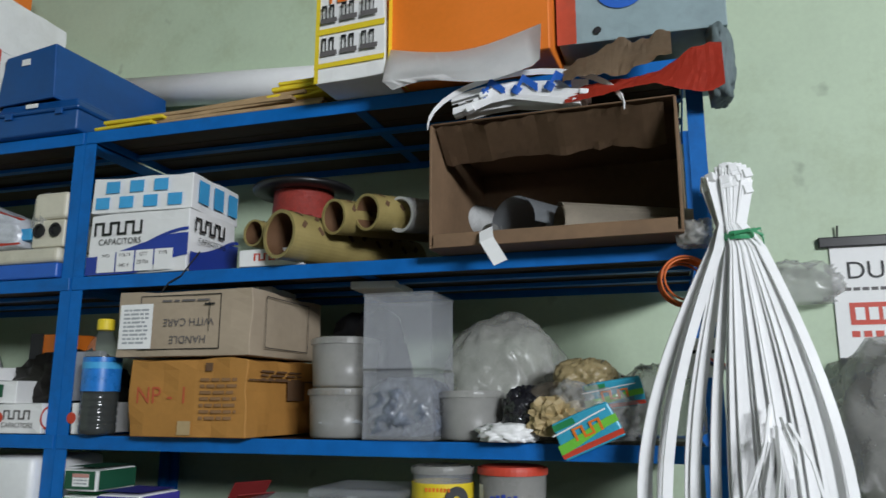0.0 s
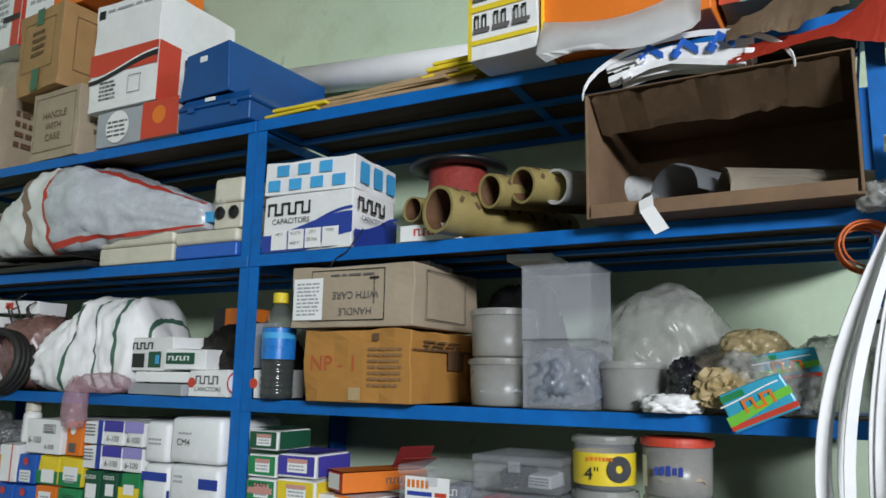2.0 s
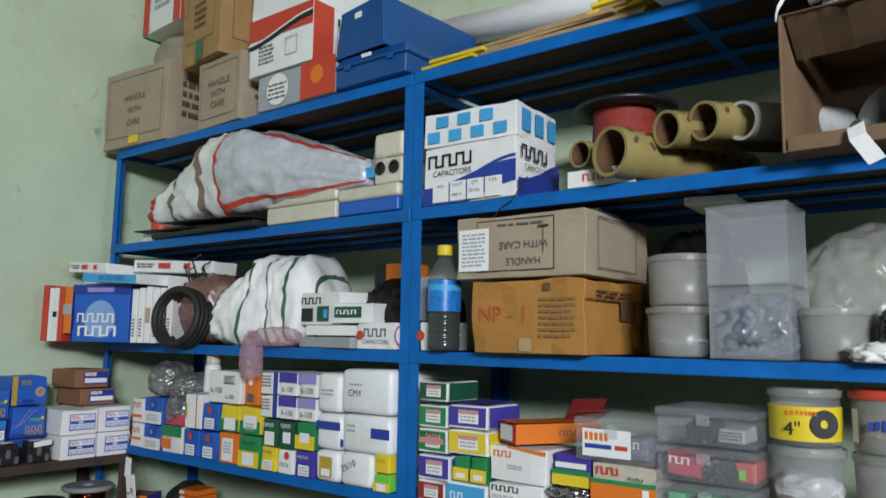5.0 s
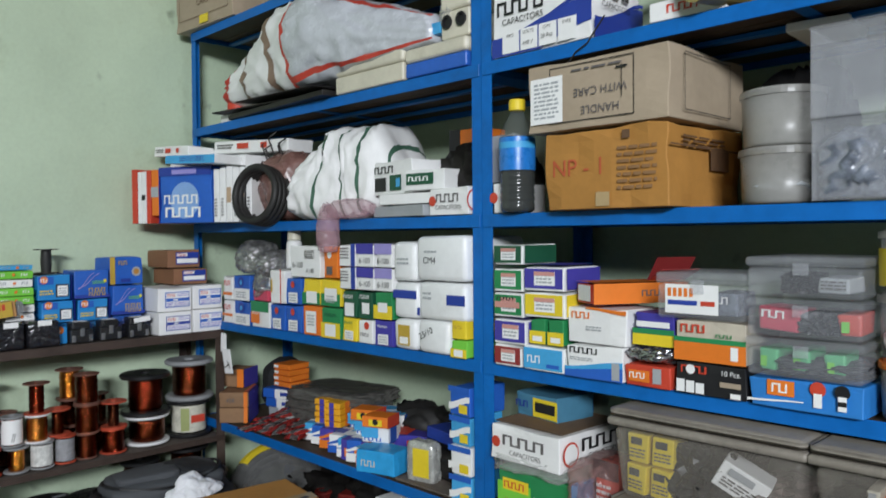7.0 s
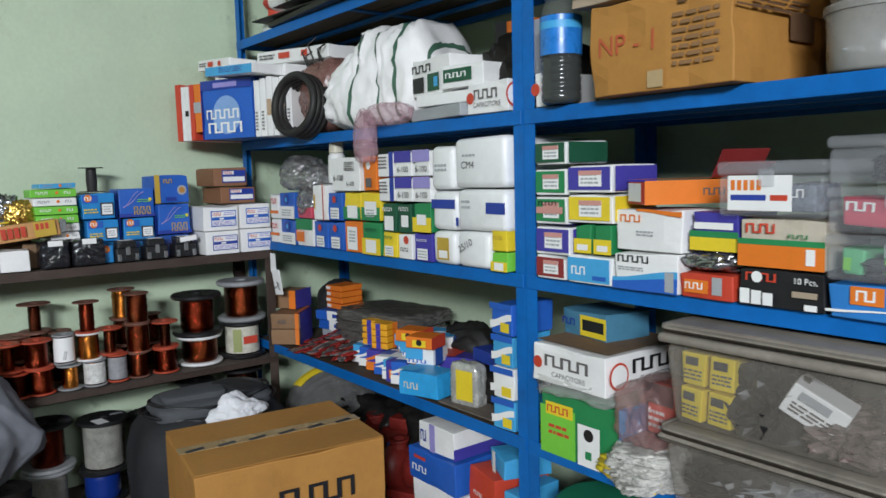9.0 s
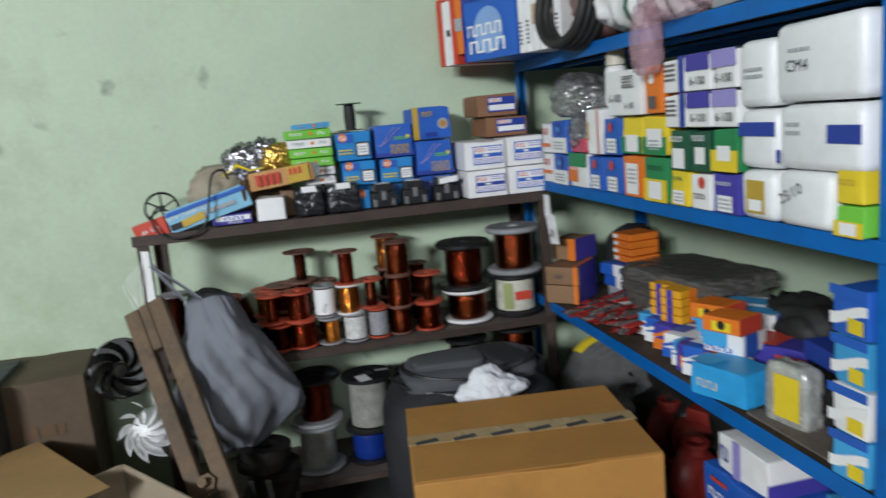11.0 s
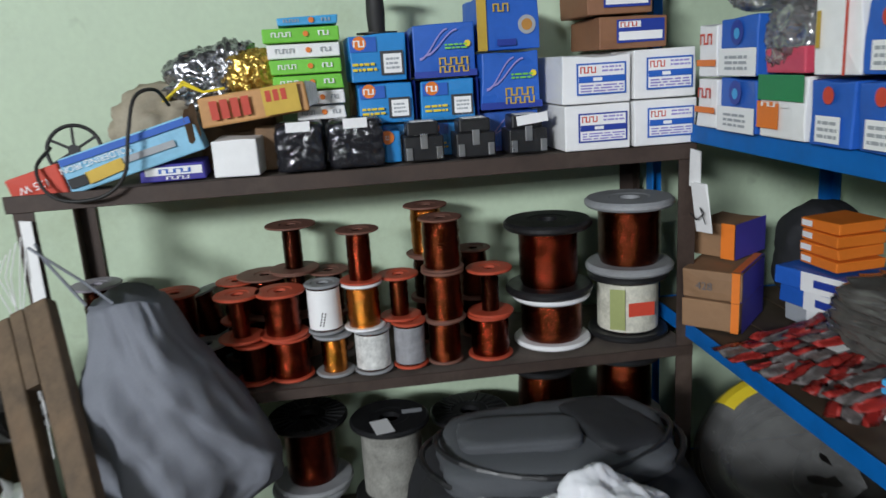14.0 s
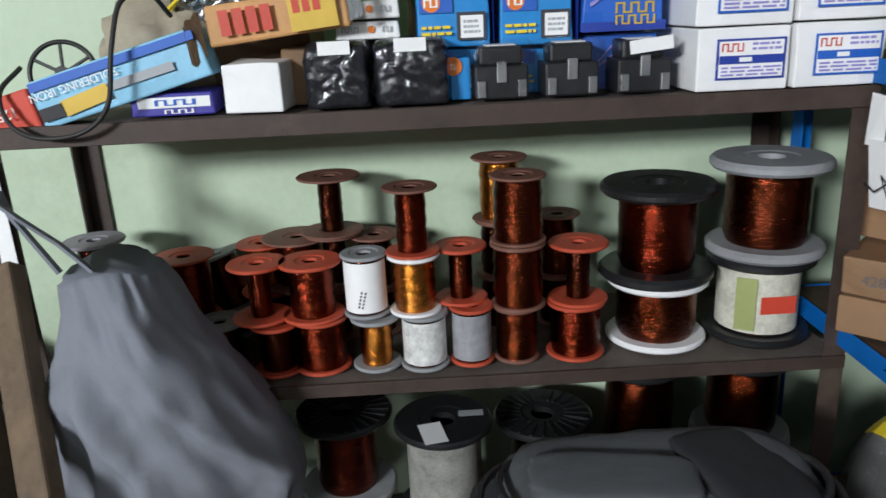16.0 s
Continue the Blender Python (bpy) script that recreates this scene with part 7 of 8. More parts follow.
for k, y in enumerate((-0.756, -0.652)):
    r = relay(y, "black contactor in crinkled film with a white sticker", 160 + k, 0.085 + 0.012 * k, 0.094)
    part("sticker", block(-0.022, 0.022, -0.019, -0.0165, 0.074, 0.092, 0), PAPER, r)
for k, y in enumerate((-0.525, -0.425, -0.322)):
    r = relay(y, "black contactor with steel terminals in clear film", 165 + k, 0.09, 0.086, False)
    if k == 2:
        part("sticker", block(-0.02, 0.04, -0.021, -0.0185, 0.058, 0.076, 0), PAPER, r, at=pose(0, 0, 0, 0, -6, 0))
S("switch_carton", "sky blue switch box peeping out between contactors", -0.600, -0.565, ZB, 1.055, -1.47, 0.045, SKY, SW[:3], group="sky blue boxes")
S("small_box", "plain white carton standing on the shelf", -0.918, -0.832, ZB, 1.066, -1.437, 0.09, WHITE, yaw=-6)
S("small_box", "brown torn carton behind the white one", -0.845, -0.765, ZB, 1.078, -1.50, 0.10, OLDCARD)
S("flat_box", "blue and white flat box on the shelf", -1.05, -0.932, ZB, 1.028, -1.45, 0.09, VIOLET, [("p", "F", 0.1, 0.35, 0.95, 0.8, PAPER), ("b", "F", 5, 0.4, 0.1, 0.8, 0.28, PAPER), ("b", "F", 5, 0.3, 0.45, 0.85, 0.7, BLUEP)], yaw=3)

iron = thing("soldering_iron_box", "long sky blue soldering iron carton, one end torn", "carton", pose(-1.44, -1.045, 1.018, 0, 0, 90) @ pose(0, 0, 0, 0, -15, 0))
part("box_body", block(-0.125, 0.125, -0.005, 0.06, 0, 0.068, 0.003, 2, 0.003, 7), mat("sky_carton", (0.25, 0.55, 0.75), 0.45, 0, 0.15, 60, 20, 0.3), iron)
part("printed_panel", quads([(-0.12, 0.052, 0.12, 0.064)]), BLUEP, iron, at=pose(0, -0.0094, 0, 90, 0, 0))
part("lettering", text_mesh("SOLDERING IRON", 0.016, PAPER), None, iron, at=pose(-0.06, -0.0102, 0.050, 90, 0, 0) @ pose(0, 0, 0, 0, 0, 180))
part("printed_handle", quads([(-0.085, 0.014, -0.015, 0.036)]), GOLDINK, iron, at=pose(0, -0.0098, 0, 90, 0, 0) @ pose(0, 0, 0, 0, 0, 4))
part("printed_grip", quads([(-0.12, 0.010, -0.085, 0.028)]), BLACK, iron, at=pose(0, -0.0098, 0, 90, 0, 0))
part("printed_tip", quads([(-0.015, 0.022, 0.08, 0.034)]), GREYP, iron, at=pose(0, -0.0096, 0, 90, 0, 0))
part("red_end", block(-0.225, -0.126, -0.005, 0.06, 0.0, 0.062, 0.004, 2, 0.005, 8), RED, iron, "red printed end")
part("lettering", text_mesh("125 W", 0.02, PAPER), None, iron, at=pose(-0.175, -0.0122, 0.042, 90, 0, 0) @ pose(0, 0, 0, 0, 0, 180))
toni = thing("torn_tool_box", "torn orange and tan carton end pushed over another", "carton", pose(-1.45, -0.83, 1.095, 0, 0, 90) @ pose(0, 0, 0, 0, -6, 0))
part("box_body", block(-0.10, 0.10, -0.005, 0.06, 0, 0.058, 0.004, 2, 0.006, 11), mat("tan_orange_card", (0.58, 0.30, 0.11), 0.55, 0, 0.2), toni)
part("word_mark", quads([(-0.075 + 0.019 * k, 0.012, -0.061 + 0.019 * k, 0.046) for k in range(4)]), RED, toni, at=pose(0, -0.0122, 0, 90, 0, 0))
part("printed_panel", quads([(0.02, 0.004, 0.085, 0.054)]), GOLDINK, toni, at=pose(0, -0.0118, 0, 90, 0, 0))
part("word_mark", quads([(0.026 + 0.014 * k, 0.028, 0.036 + 0.014 * k, 0.048) for k in range(3)]), RED, toni, at=pose(0, -0.0126, 0, 90, 0, 0))
part("torn_flap", torn_sheet("torn_flap", "", [(-0.10 - 0.006 * k, -0.008 - 0.003 * k, 0.02 - 0.004 * k) for k in range(5)], [0.06, 0.07, 0.055, 0.06, 0.04], OLDCARD, 21), None, toni)
part("torn_flap", torn_sheet("torn_flap", "", [(0.10 + 0.007 * k, -0.004, 0.03) for k in range(4)], [0.05, 0.045, 0.04, 0.03], GREYP, 22, 0.006), None, toni)
cord = [(-1.50, -0.99, 1.13), (-1.45, -1.0, 1.16), (-1.425, -1.03, 1.15), (-1.405, -1.045, 1.09), (-1.40, -1.06, 1.02), (-1.40, -1.10, 0.985), (-1.40, -1.16, 0.98), (-1.41, -1.20, 1.0), (-1.43, -1.215, 1.04), (-1.47, -1.20, 1.07)]
ob = new("power_cord", mesh_of("power_cord", rod(bend(cord), 0.0034, 8), RUBBER, smooth=True))
tagged(ob, "black power cord looping over the soldering iron carton", "cord")
for k in range(2):
    ob = new("yellow_wire", mesh_of("yellow_wire", rod([(-1.55, -1.02 + 0.01 * k, 1.13), (-1.50, -0.96, 1.165 + 0.006 * k), (-1.47, -0.92, 1.15), (-1.46, -0.88, 1.155)], 0.0025, 6), YELLOW))
    tagged(ob, "thin yellow wire across the cloth", "wire", "yellow wires")
bag("rag", "dirty beige rag bundled on the shelf", -1.60, -1.03, 1.0, 0.16, 0.16, 0.165, CLOTH, 171, "rag", crease=0.2)
bag("foil_packet", "crumpled silver foil packet on the heap", -1.60, -0.93, 1.10, 0.12, 0.13, 0.12, FOIL, 172, "foil", rough=0.3, crease=0.3, sub=5, smooth=True)
bag("foil_packet", "crumpled dark silver foil packet on the heap", -1.58, -0.875, 1.10, 0.10, 0.10, 0.13, FOIL, 177, "foil", rough=0.3, crease=0.3, sub=5, smooth=True)
bag("foil_packet", "crumpled gold foil packet on the heap", -1.55, -0.835, 1.13, 0.07, 0.09, 0.09, FOILGOLD, 173, "foil", crease=0.25, sub=5, smooth=True)
S("support_box", "brown carton under the rag and foil", -1.0, -0.80, ZB, 1.10, -1.56, 0.16, OLDCARD)
wheel = thing("spoked_wheel", "small black spoked wheel behind the red carton end", "wheel", pose(-1.62, -1.21, ZB + 0.055, 0, 78, 10))
part("rim", lathe([(0.05 + 0.004 * math.cos(a), 0.004 * math.sin(a)) for a in (2 * math.pi * i / 8 for i in range(8))], 36, closed=True), BLKPLASTIC, wheel, smooth=True)
part("hub", lathe([(0, -0.008), (0.011, -0.008), (0.011, 0.008), (0, 0.008)], 16), BLKPLASTIC, wheel)
for k in range(6):
    part("spoke", rod([(0.01, 0, 0), (0.049, 0, 0)], 0.0028, 6), BLKPLASTIC, wheel, at=pose(0, 0, 0, 0, 0, 60 * k))
stand = thing("empty_reel", "small empty black reel standing on the boxes", "reel", pose(-1.62, -0.588, 1.24))
for z in (0, 0.085):
    part("flange", lathe([(0, z), (0.042, z), (0.042, z + 0.003), (0, z + 0.003)], 28), DARKMETAL, stand)
part("core", lathe([(0.017, 0.003), (0.019, 0.04), (0.017, 0.085)], 20), RUBBER, stand, smooth=True)
S("support_box", "dark carton behind the blue boxes", -0.66, -0.52, ZB, 1.238, -1.66, 0.09, OLDCARD)
tag = thing("paper_tag", "folded white paper tag hanging from the rack corner", "paper", pose(-1.405, -0.012, 0.985))
part("paper", block(-0.006, 0.030, 0.0, 0.0012, -0.075, 0.0, 0, 1, 0.005, 31), PAPER, tag, at=pose(0, 0, 0, 4, 3, 16))
part("paper", block(-0.004, 0.044, -0.003, -0.0015, -0.165, -0.062, 0, 1, 0.006, 32), PAPER, tag, at=pose(0, 0, 0, 5, -3, 14))
part("scribble", band([(0.012, -0.004, -0.125), (0.03, 0.0, -0.135), (0.048, 0.006, -0.12), (0.036, 0.003, -0.11), (0.05, 0.008, -0.14)], 0.003, 0.001), BLACK, tag)

# ---- spools ----
# White typed wrapper with the low shelf's shade put into its colour.
SHADENOTE = mat("shaded_typed_wrapper", (0.27, 0.265, 0.235), 0.7, 0, 0.35, 240, 30, 0.2)
SPOOLS = {}


def spool(x, y, z, r, h, core, wire, flange, flange2=None, tilt=(0, 0), label="", wrap=None, thick=0.006, hole=0.012, name="wire_spool", group="copper wire spools", ribs=False):
    """A spool of winding wire standing on z: two flanges, the winding and, where it has one, a wrapped label."""
    ob = thing(name, label, "spool", pose(x, y, z, tilt[0], tilt[1], (x * 997 + y * 613) % 360), group=group)
    for zz, m in ((0, flange2 or flange), (h - thick, flange)):
        key = ("flange", r, zz, thick, hole, m.name)
        if key not in SPOOLS:
            b = thick * 0.3
            SPOOLS[key] = mesh_of("flange", lathe([(hole, zz), (r - b, zz), (r, zz + b), (r, zz + thick - b), (r - b, zz + thick), (hole * 2.0, zz + thick), (hole * 1.8, zz + thick - 0.0015), (hole, zz + thick - 0.0015)], 40, closed=True), m)
        f = part("flange", SPOOLS[key], None, ob)
        if ribs and zz > 0:
            for k in range(24):
                part("rib", block(r * 0.45, r * 0.93, -0.0022, 0.0022, h - 0.0002, h + 0.0025, 0), m, f, at=pose(0, 0, 0, 0, 0, 15 * k))
    key = ("wind", r, h, core, thick, wire.name)
    if key not in SPOOLS:
        n = 9
        prof = [(core * (1 + 0.025 * math.sin(3.1 * k + 40 * r) - 0.06 * (k in (0, n - 1))), thick + (h - 2 * thick) * k / (n - 1)) for k in range(n)]
        SPOOLS[key] = mesh_of("winding", lathe(prof, 40), wire, smooth=True)
    part("winding", SPOOLS[key], None, ob)
    if wrap:
        part("label", lathe([(core * 1.03, thick + 0.004), (core * 1.03, h - thick - 0.004)], 40), wrap, ob, "paper label wrapped round the winding", smooth=True)
    return ob


ZM = 0.574
NOTE = mat("typed_label", (0.66, 0.66, 0.63), 0.55, 0, 0.35, 170, 60, 0.05)
RW, D1 = "small spool of dark copper winding wire with red flanges", "spool of bright copper winding wire"
spool(-1.50, -0.985, ZM, 0.043, 0.085, 0.034, COPPERDK, GREYPLASTIC, BLKPLASTIC, label="dark spool with a dusty grey flange")
spool(-1.485, -0.893, ZM, 0.040, 0.084, 0.028, COPPERDK, REDFLANGE, label=RW)
spool(-1.490, -0.822, ZM, 0.046, 0.089, 0.040, COPPERRED, REDFLANGE, label=RW)
spool(-1.485, -0.733, ZM, 0.040, 0.086, 0.026, COPPERGOLD, GREYPLASTIC, label="spool of golden copper wire with grey flanges")
spool(-1.478, -0.655, ZM, 0.040, 0.092, 0.034, COPPER, GREYPLASTIC, label="spool wrapped in a white typed label", wrap=NOTE)
spool(-1.482, -0.578, ZM, 0.036, 0.097, 0.031, COPPER, REDFLANGE, label="spool wrapped in grey film with a red flange", wrap=SILVERWRAP)
spool(-1.485, -0.505, ZM, 0.037, 0.092, 0.033, COPPER, BRNFLANGE, label=D1)
spool(-1.490, -0.408, ZM, 0.047, 0.092, 0.040, COPPERRED, REDFLANGE, label=RW)
spool(-1.535, -0.262, ZM, 0.083, 0.110, 0.066, COPPER, WHITEPLASTIC, WHITEPLASTIC, label="large spool of dark copper wire with white flange", thick=0.011, hole=0.02, group="large copper spools")
spool(-1.535, -0.090, ZM, 0.087, 0.142, 0.064, COPPERDK, BLKPLASTIC, BLKPLASTIC, label="large black spool with a printed paper label", thick=0.014, hole=0.02, group="large copper spools")
lab = thing("printed_label", "white, green and red printed label on the large spool", "label", pose(-1.535, -0.090, ZM))
part("paper", lathe([(0.0655, 0.018), (0.0655, 0.122)], 40), mat("aged_label", (0.62, 0.60, 0.50), 0.6, 0, 0.25, 120, 30, 0.2, stain=(0.3, 0.3, 0.16), stain_amount=0.6), lab, smooth=True)
part("printed_panel", quads([(-0.035, 0.0, 0.022, 0.03)]), RED, lab, at=pose(0.067, 0.012, 0.055, 90, 0, 90))
part("printed_panel", quads([(-0.02, 0.0, 0.012, 0.09)]), mat("olive_print", (0.34, 0.38, 0.14), 0.5), lab, at=pose(0.058, -0.04, 0.025, 90, 0, 60))
L2 = ZM + 0.09
spool(-1.490, -0.912, L2, 0.047, 0.094, 0.018, COPPERRED, REDFLANGE, label="nearly empty spool with orange red flanges", group="small red spools")
spool(-1.488, -0.829, L2, 0.050, 0.094, 0.036, COPPERRED, REDFLANGE, label="spool of deep red copper wire with orange red flanges", group="small red spools")
s2c = spool(-1.488, -0.744, L2, 0.037, 0.102, 0.032, COPPER, GREYPLASTIC, label="spool with a handwritten white label and grey flange", wrap=PAPER)
part("handwriting", quads([(-0.012 + 0.006 * (k % 5), 0.006 * (k // 5), -0.008 + 0.006 * (k % 5), 0.003 + 0.006 * (k // 5)) for k in range(10)]), INK, s2c, at=pose(0, 0, 0, 0, 0, -((-1.488 * 997 - 0.744 * 613) % 360)) @ pose(0.0335, 0.0, 0.03, 90, 0, 90) @ pose(0, 0, 0, 0, 0, 76))
spool(-1.488, -0.666, L2, 0.042, 0.096, 0.033, COPPERGOLD, WHITEPLASTIC, label="spool of bright golden copper wire with white flanges")
spool(-1.515, -0.591, L2 + 0.004, 0.043, 0.094, 0.019, COPPER, REDFLANGE, label="half empty copper spool with dusty red flanges")
spool(-1.488, -0.501, L2, 0.044, 0.106, 0.039, COPPER, BRNFLANGE, label="full spool of dark copper wire in a tall stack")
spool(-1.497, -0.403, L2, 0.048, 0.098, 0.019, COPPERDK, REDFLANGE, label="half empty spool with dusty red flanges")
spool(-1.535, -0.266, ZM + 0.112, 0.093, 0.158, 0.062, COPPERRED, BLKPLASTIC, label="large spool of red copper wire with thick black flanges", thick=0.018, hole=0.022, group="large copper spools")
spool(-1.535, -0.086, ZM + 0.144, 0.094, 0.158, 0.066, COPPER, GREYPLASTIC, label="large copper spool with thick grey flanges", thick=0.018, hole=0.022, group="large copper spools")
L3 = L2 + 0.098
spool(-1.488, -0.666, L3, 0.043, 0.106, 0.024, COPPERRED, BRNFLANGE, REDFLANGE, label="slim spool of red copper wire on a golden one", thick=0.004)
spool(-1.488, -0.500, L3 + 0.010, 0.044, 0.106, 0.038, COPPER, BRNFLANGE, label="full spool of dark copper wire topping the stack", thick=0.004)
for y, z, r, h, c, w, f in ((-0.805, 0.762, 0.054, 0.100, 0.020, COPPERDK, BRNFLANGE), (-0.514, 0.770, 0.048, 0.110, 0.034, COPPERGOLD, BRNFLANGE), (-0.414, 0.665, 0.040, 0.110, 0.030, COPPER, BRNFLANGE), (-1.048, 0.640, 0.050, 0.112, 0.040, COPPERRED, REDFLANGE), (-0.870, 0.672, 0.060, 0.086, 0.040, COPPERRED, BRNFLANGE), (-0.735, 0.660, 0.045, 0.095, 0.03, COPPER, BRNFLANGE), (-0.93, 0.66, 0.045, 0.09, 0.03, COPPERGOLD, REDFLANGE)):
    spool(-1.625 + (0.06 if y < -1.0 else 0), y, z, r, h, c, w, f, label="copper spool in the dusty back row", thick=0.004, group="back row spools")
    base = z - ZM
    while base > 0.05:
        hh = base / max(1, round(base / 0.09))
        spool(-1.625 + (0.06 if y < -1.0 else 0), y, z - hh, r * 0.92, hh - 0.001, c, COPPERDK, BRNFLANGE, label="copper spool low in the dusty back row", thick=0.004, group="back row spools")
        z, base = z - hh, base - hh
for y, x, t, m in ((-1.10, -1.66, (0, 14), DARKMETAL), (-0.995, -1.66, (0, 18), GREYPLASTIC)):
    spool(x, y, ZM + 0.045, 0.055, 0.105, 0.035, COPPERDK, m, tilt=t, label="tilted dusty spool leaning on the wall", thick=0.005, group="back row spools")
    spool(x, y, ZM, 0.05, 0.045, 0.035, COPPERDK, m, label="low dusty spool under a tilted one", thick=0.005, group="back row spools")
spool(-1.62, -1.215, ZM, 0.052, 0.198, 0.03, COPPERDK, mat("lilac_grey_plastic", (0.34, 0.31, 0.36), 0.5), label="tall spool with a pale flange by the rack post", thick=0.006)
# lowest shelf
ZL = 0.132
big = dict(thick=0.013, hole=0.022, group="large spools on the low shelf")
spool(-1.55, -0.815, ZL, 0.086, 0.160, 0.060, SHADENOTE, GREYPLASTIC, GREYPLASTIC, label="large pale wrapped spool with grey flanges", **big)
spool(-1.555, -0.808, ZL + 0.161, 0.087, 0.160, 0.055, COPPERRED, BLKPLASTIC, GREYPLASTIC, label="large copper spool with a ribbed black flange", ribs=True, **big)
spool(-1.55, -0.640, ZL, 0.080, 0.12, 0.06, mat("blue_wire_winding", (0.006, 0.03, 0.22), 0.3), BLKPLASTIC, label="spool of shiny blue wire", **big)
lb = spool(-1.53, -0.632, ZL + 0.121, 0.087, 0.185, 0.064, COPPER, BLKPLASTIC, label="large black flanged spool in a white typed wrapper", wrap=SHADENOTE, **big)
part("sticker", quads([(-0.035, -0.018, 0.03, 0.022)]), PAPER, lb, at=pose(0, 0, 0, 0, 0, -((-1.53 * 997 - 0.632 * 613) % 360)) @ pose(0.052, -0.02, 0.1862, 0, 0, 12))
part("sticker", quads([(-0.022, -0.010, 0.022, 0.010)]), GREYP, lb, at=pose(0, 0, 0, 0, 0, -((-1.53 * 997 - 0.632 * 613) % 360)) @ pose(-0.01, 0.05, 0.1862, 0, 0, 90))
spool(-1.60, -0.445, ZL, 0.092, 0.265, 0.06, COPPERDK, BLKPLASTIC, GREYPLASTIC, label="tall spool with a ribbed dusty black flange", ribs=True, **big)
spool(-1.60, -0.265, ZL, 0.075, 0.36, 0.062, COPPER, BLKPLASTIC, label="tall spool of dark copper wire", **big)
spool(-1.57, -0.085, ZL, 0.088, 0.225, 0.06, COPPERDK, GREYPLASTIC, label="large spool with a thick grey flange", **big)
spool(-1.57, -0.085, ZL + 0.226, 0.085, 0.16, 0.062, COPPER, BLKPLASTIC, GREYPLASTIC, label="large copper spool under the middle shelf", **big)

# ---- floor beside the racks ----


def floor_carton():
    w, d, h = 0.52, 0.40, 0.545
    ob = thing("carton", "large brown tool carton sealed with printed tape on the floor", "carton", Matrix.Translation((-0.66, -0.375, 0)) @ pose(0, 0, 0, 0, 0, 82.5))
    part("box_body", dent(block(-w / 2, w / 2, -d / 2, d / 2, 0, h, 0.004, 2, 0.004, 77), (w, d, h), 0.005, 77, 7), KRAFT3, ob)
    part("flap", block(-w / 2 + 0.002, w / 2 - 0.002, -d / 2 + 0.002, -0.002, h + 0.001, h + 0.005, 0.001, 1, 0.002, 1), KRAFT3, ob)
    part("flap", block(-w / 2 + 0.002, w / 2 - 0.002, 0.002, d / 2 - 0.002, h + 0.001, h + 0.005, 0.001, 1, 0.002, 2), KRAFT3, ob)
    tape = part("tape", block(-w / 2 - 0.001, w / 2 + 0.001, -0.03, 0.022, h + 0.0056, h + 0.0066, 0), TAPE, ob)
    for k in range(6):
        part("printed_mark", quads([(-0.026, -0.009, 0.026, 0.009)]), DKGREY, tape, at=pose(-w * 0.42 + w * 0.165 * k, -0.018, h + 0.0072, 0, 0, 14))
    part("word_mark", word_bar(6, -0.10, 0.405, 0.14, 0.462, random.Random(3)), BLACK, ob, at=pose(0.05, -d / 2 - 0.0052, 0, 90, 0, 0))
    return ob


floor_carton()

# charcoal travel bag behind the carton
pack = thing("travel_bag", "dusty charcoal travel bag with lighter panels and piping", "bag", pose(-1.16, -0.37, 0.045, 0, 0, 88))
part("bag_body", lump(0.50, 0.36, 0.51, 201, 0.05, 0.05, 4.2, 4), DARKCLOTH, pack, smooth=True)
part("side_panel", lump(0.38, 0.22, 0.07, 202, 0.05, 0.05, 4.5, 4), MIDCLOTH, pack, "slate grey upper panel", smooth=True, at=pose(0.0, -0.01, 0.455, 6, 0, 0))
part("piping", rod([(0.20 * math.cos(a), 0.115 * math.sin(a) - 0.01, 0.508 + 0.01 * math.cos(2 * a)) for a in (2 * math.pi * i / 32 for i in range(33))], 0.005, 6), BLKPLASTIC, pack)
part("dark_insert", lump(0.13, 0.17, 0.05, 209, 0.05, 0.06, 5.0, 4), DARKCLOTH, pack, smooth=True, at=pose(0.10, 0.0, 0.482, 4, 6, 20))
part("piping", rod([(0.225 * math.cos(a), 0.15 * math.sin(a), 0.475 + 0.012 * math.cos(2 * a)) for a in (2 * math.pi * i / 36 for i in range(37))], 0.006, 6), BLKPLASTIC, pack)
part("zip_flap", lump(0.20, 0.09, 0.03, 207, 0.05, 0.05, 5.0, 4), MIDCLOTH, pack, smooth=True, at=pose(-0.06, -0.02, 0.508, 3, 0, -6))
bag("white_cloth", "crumpled white cloth lying on the travel bag", -0.955, -0.36, 0.475, 0.13, 0.20, 0.135, mat("white_cloth", (0.74, 0.75, 0.78), 0.7, 0, 0.06, 200, 14, 0.4), 208, "cloth", rough=0.35, crease=0.10, power=1.2, sub=5)


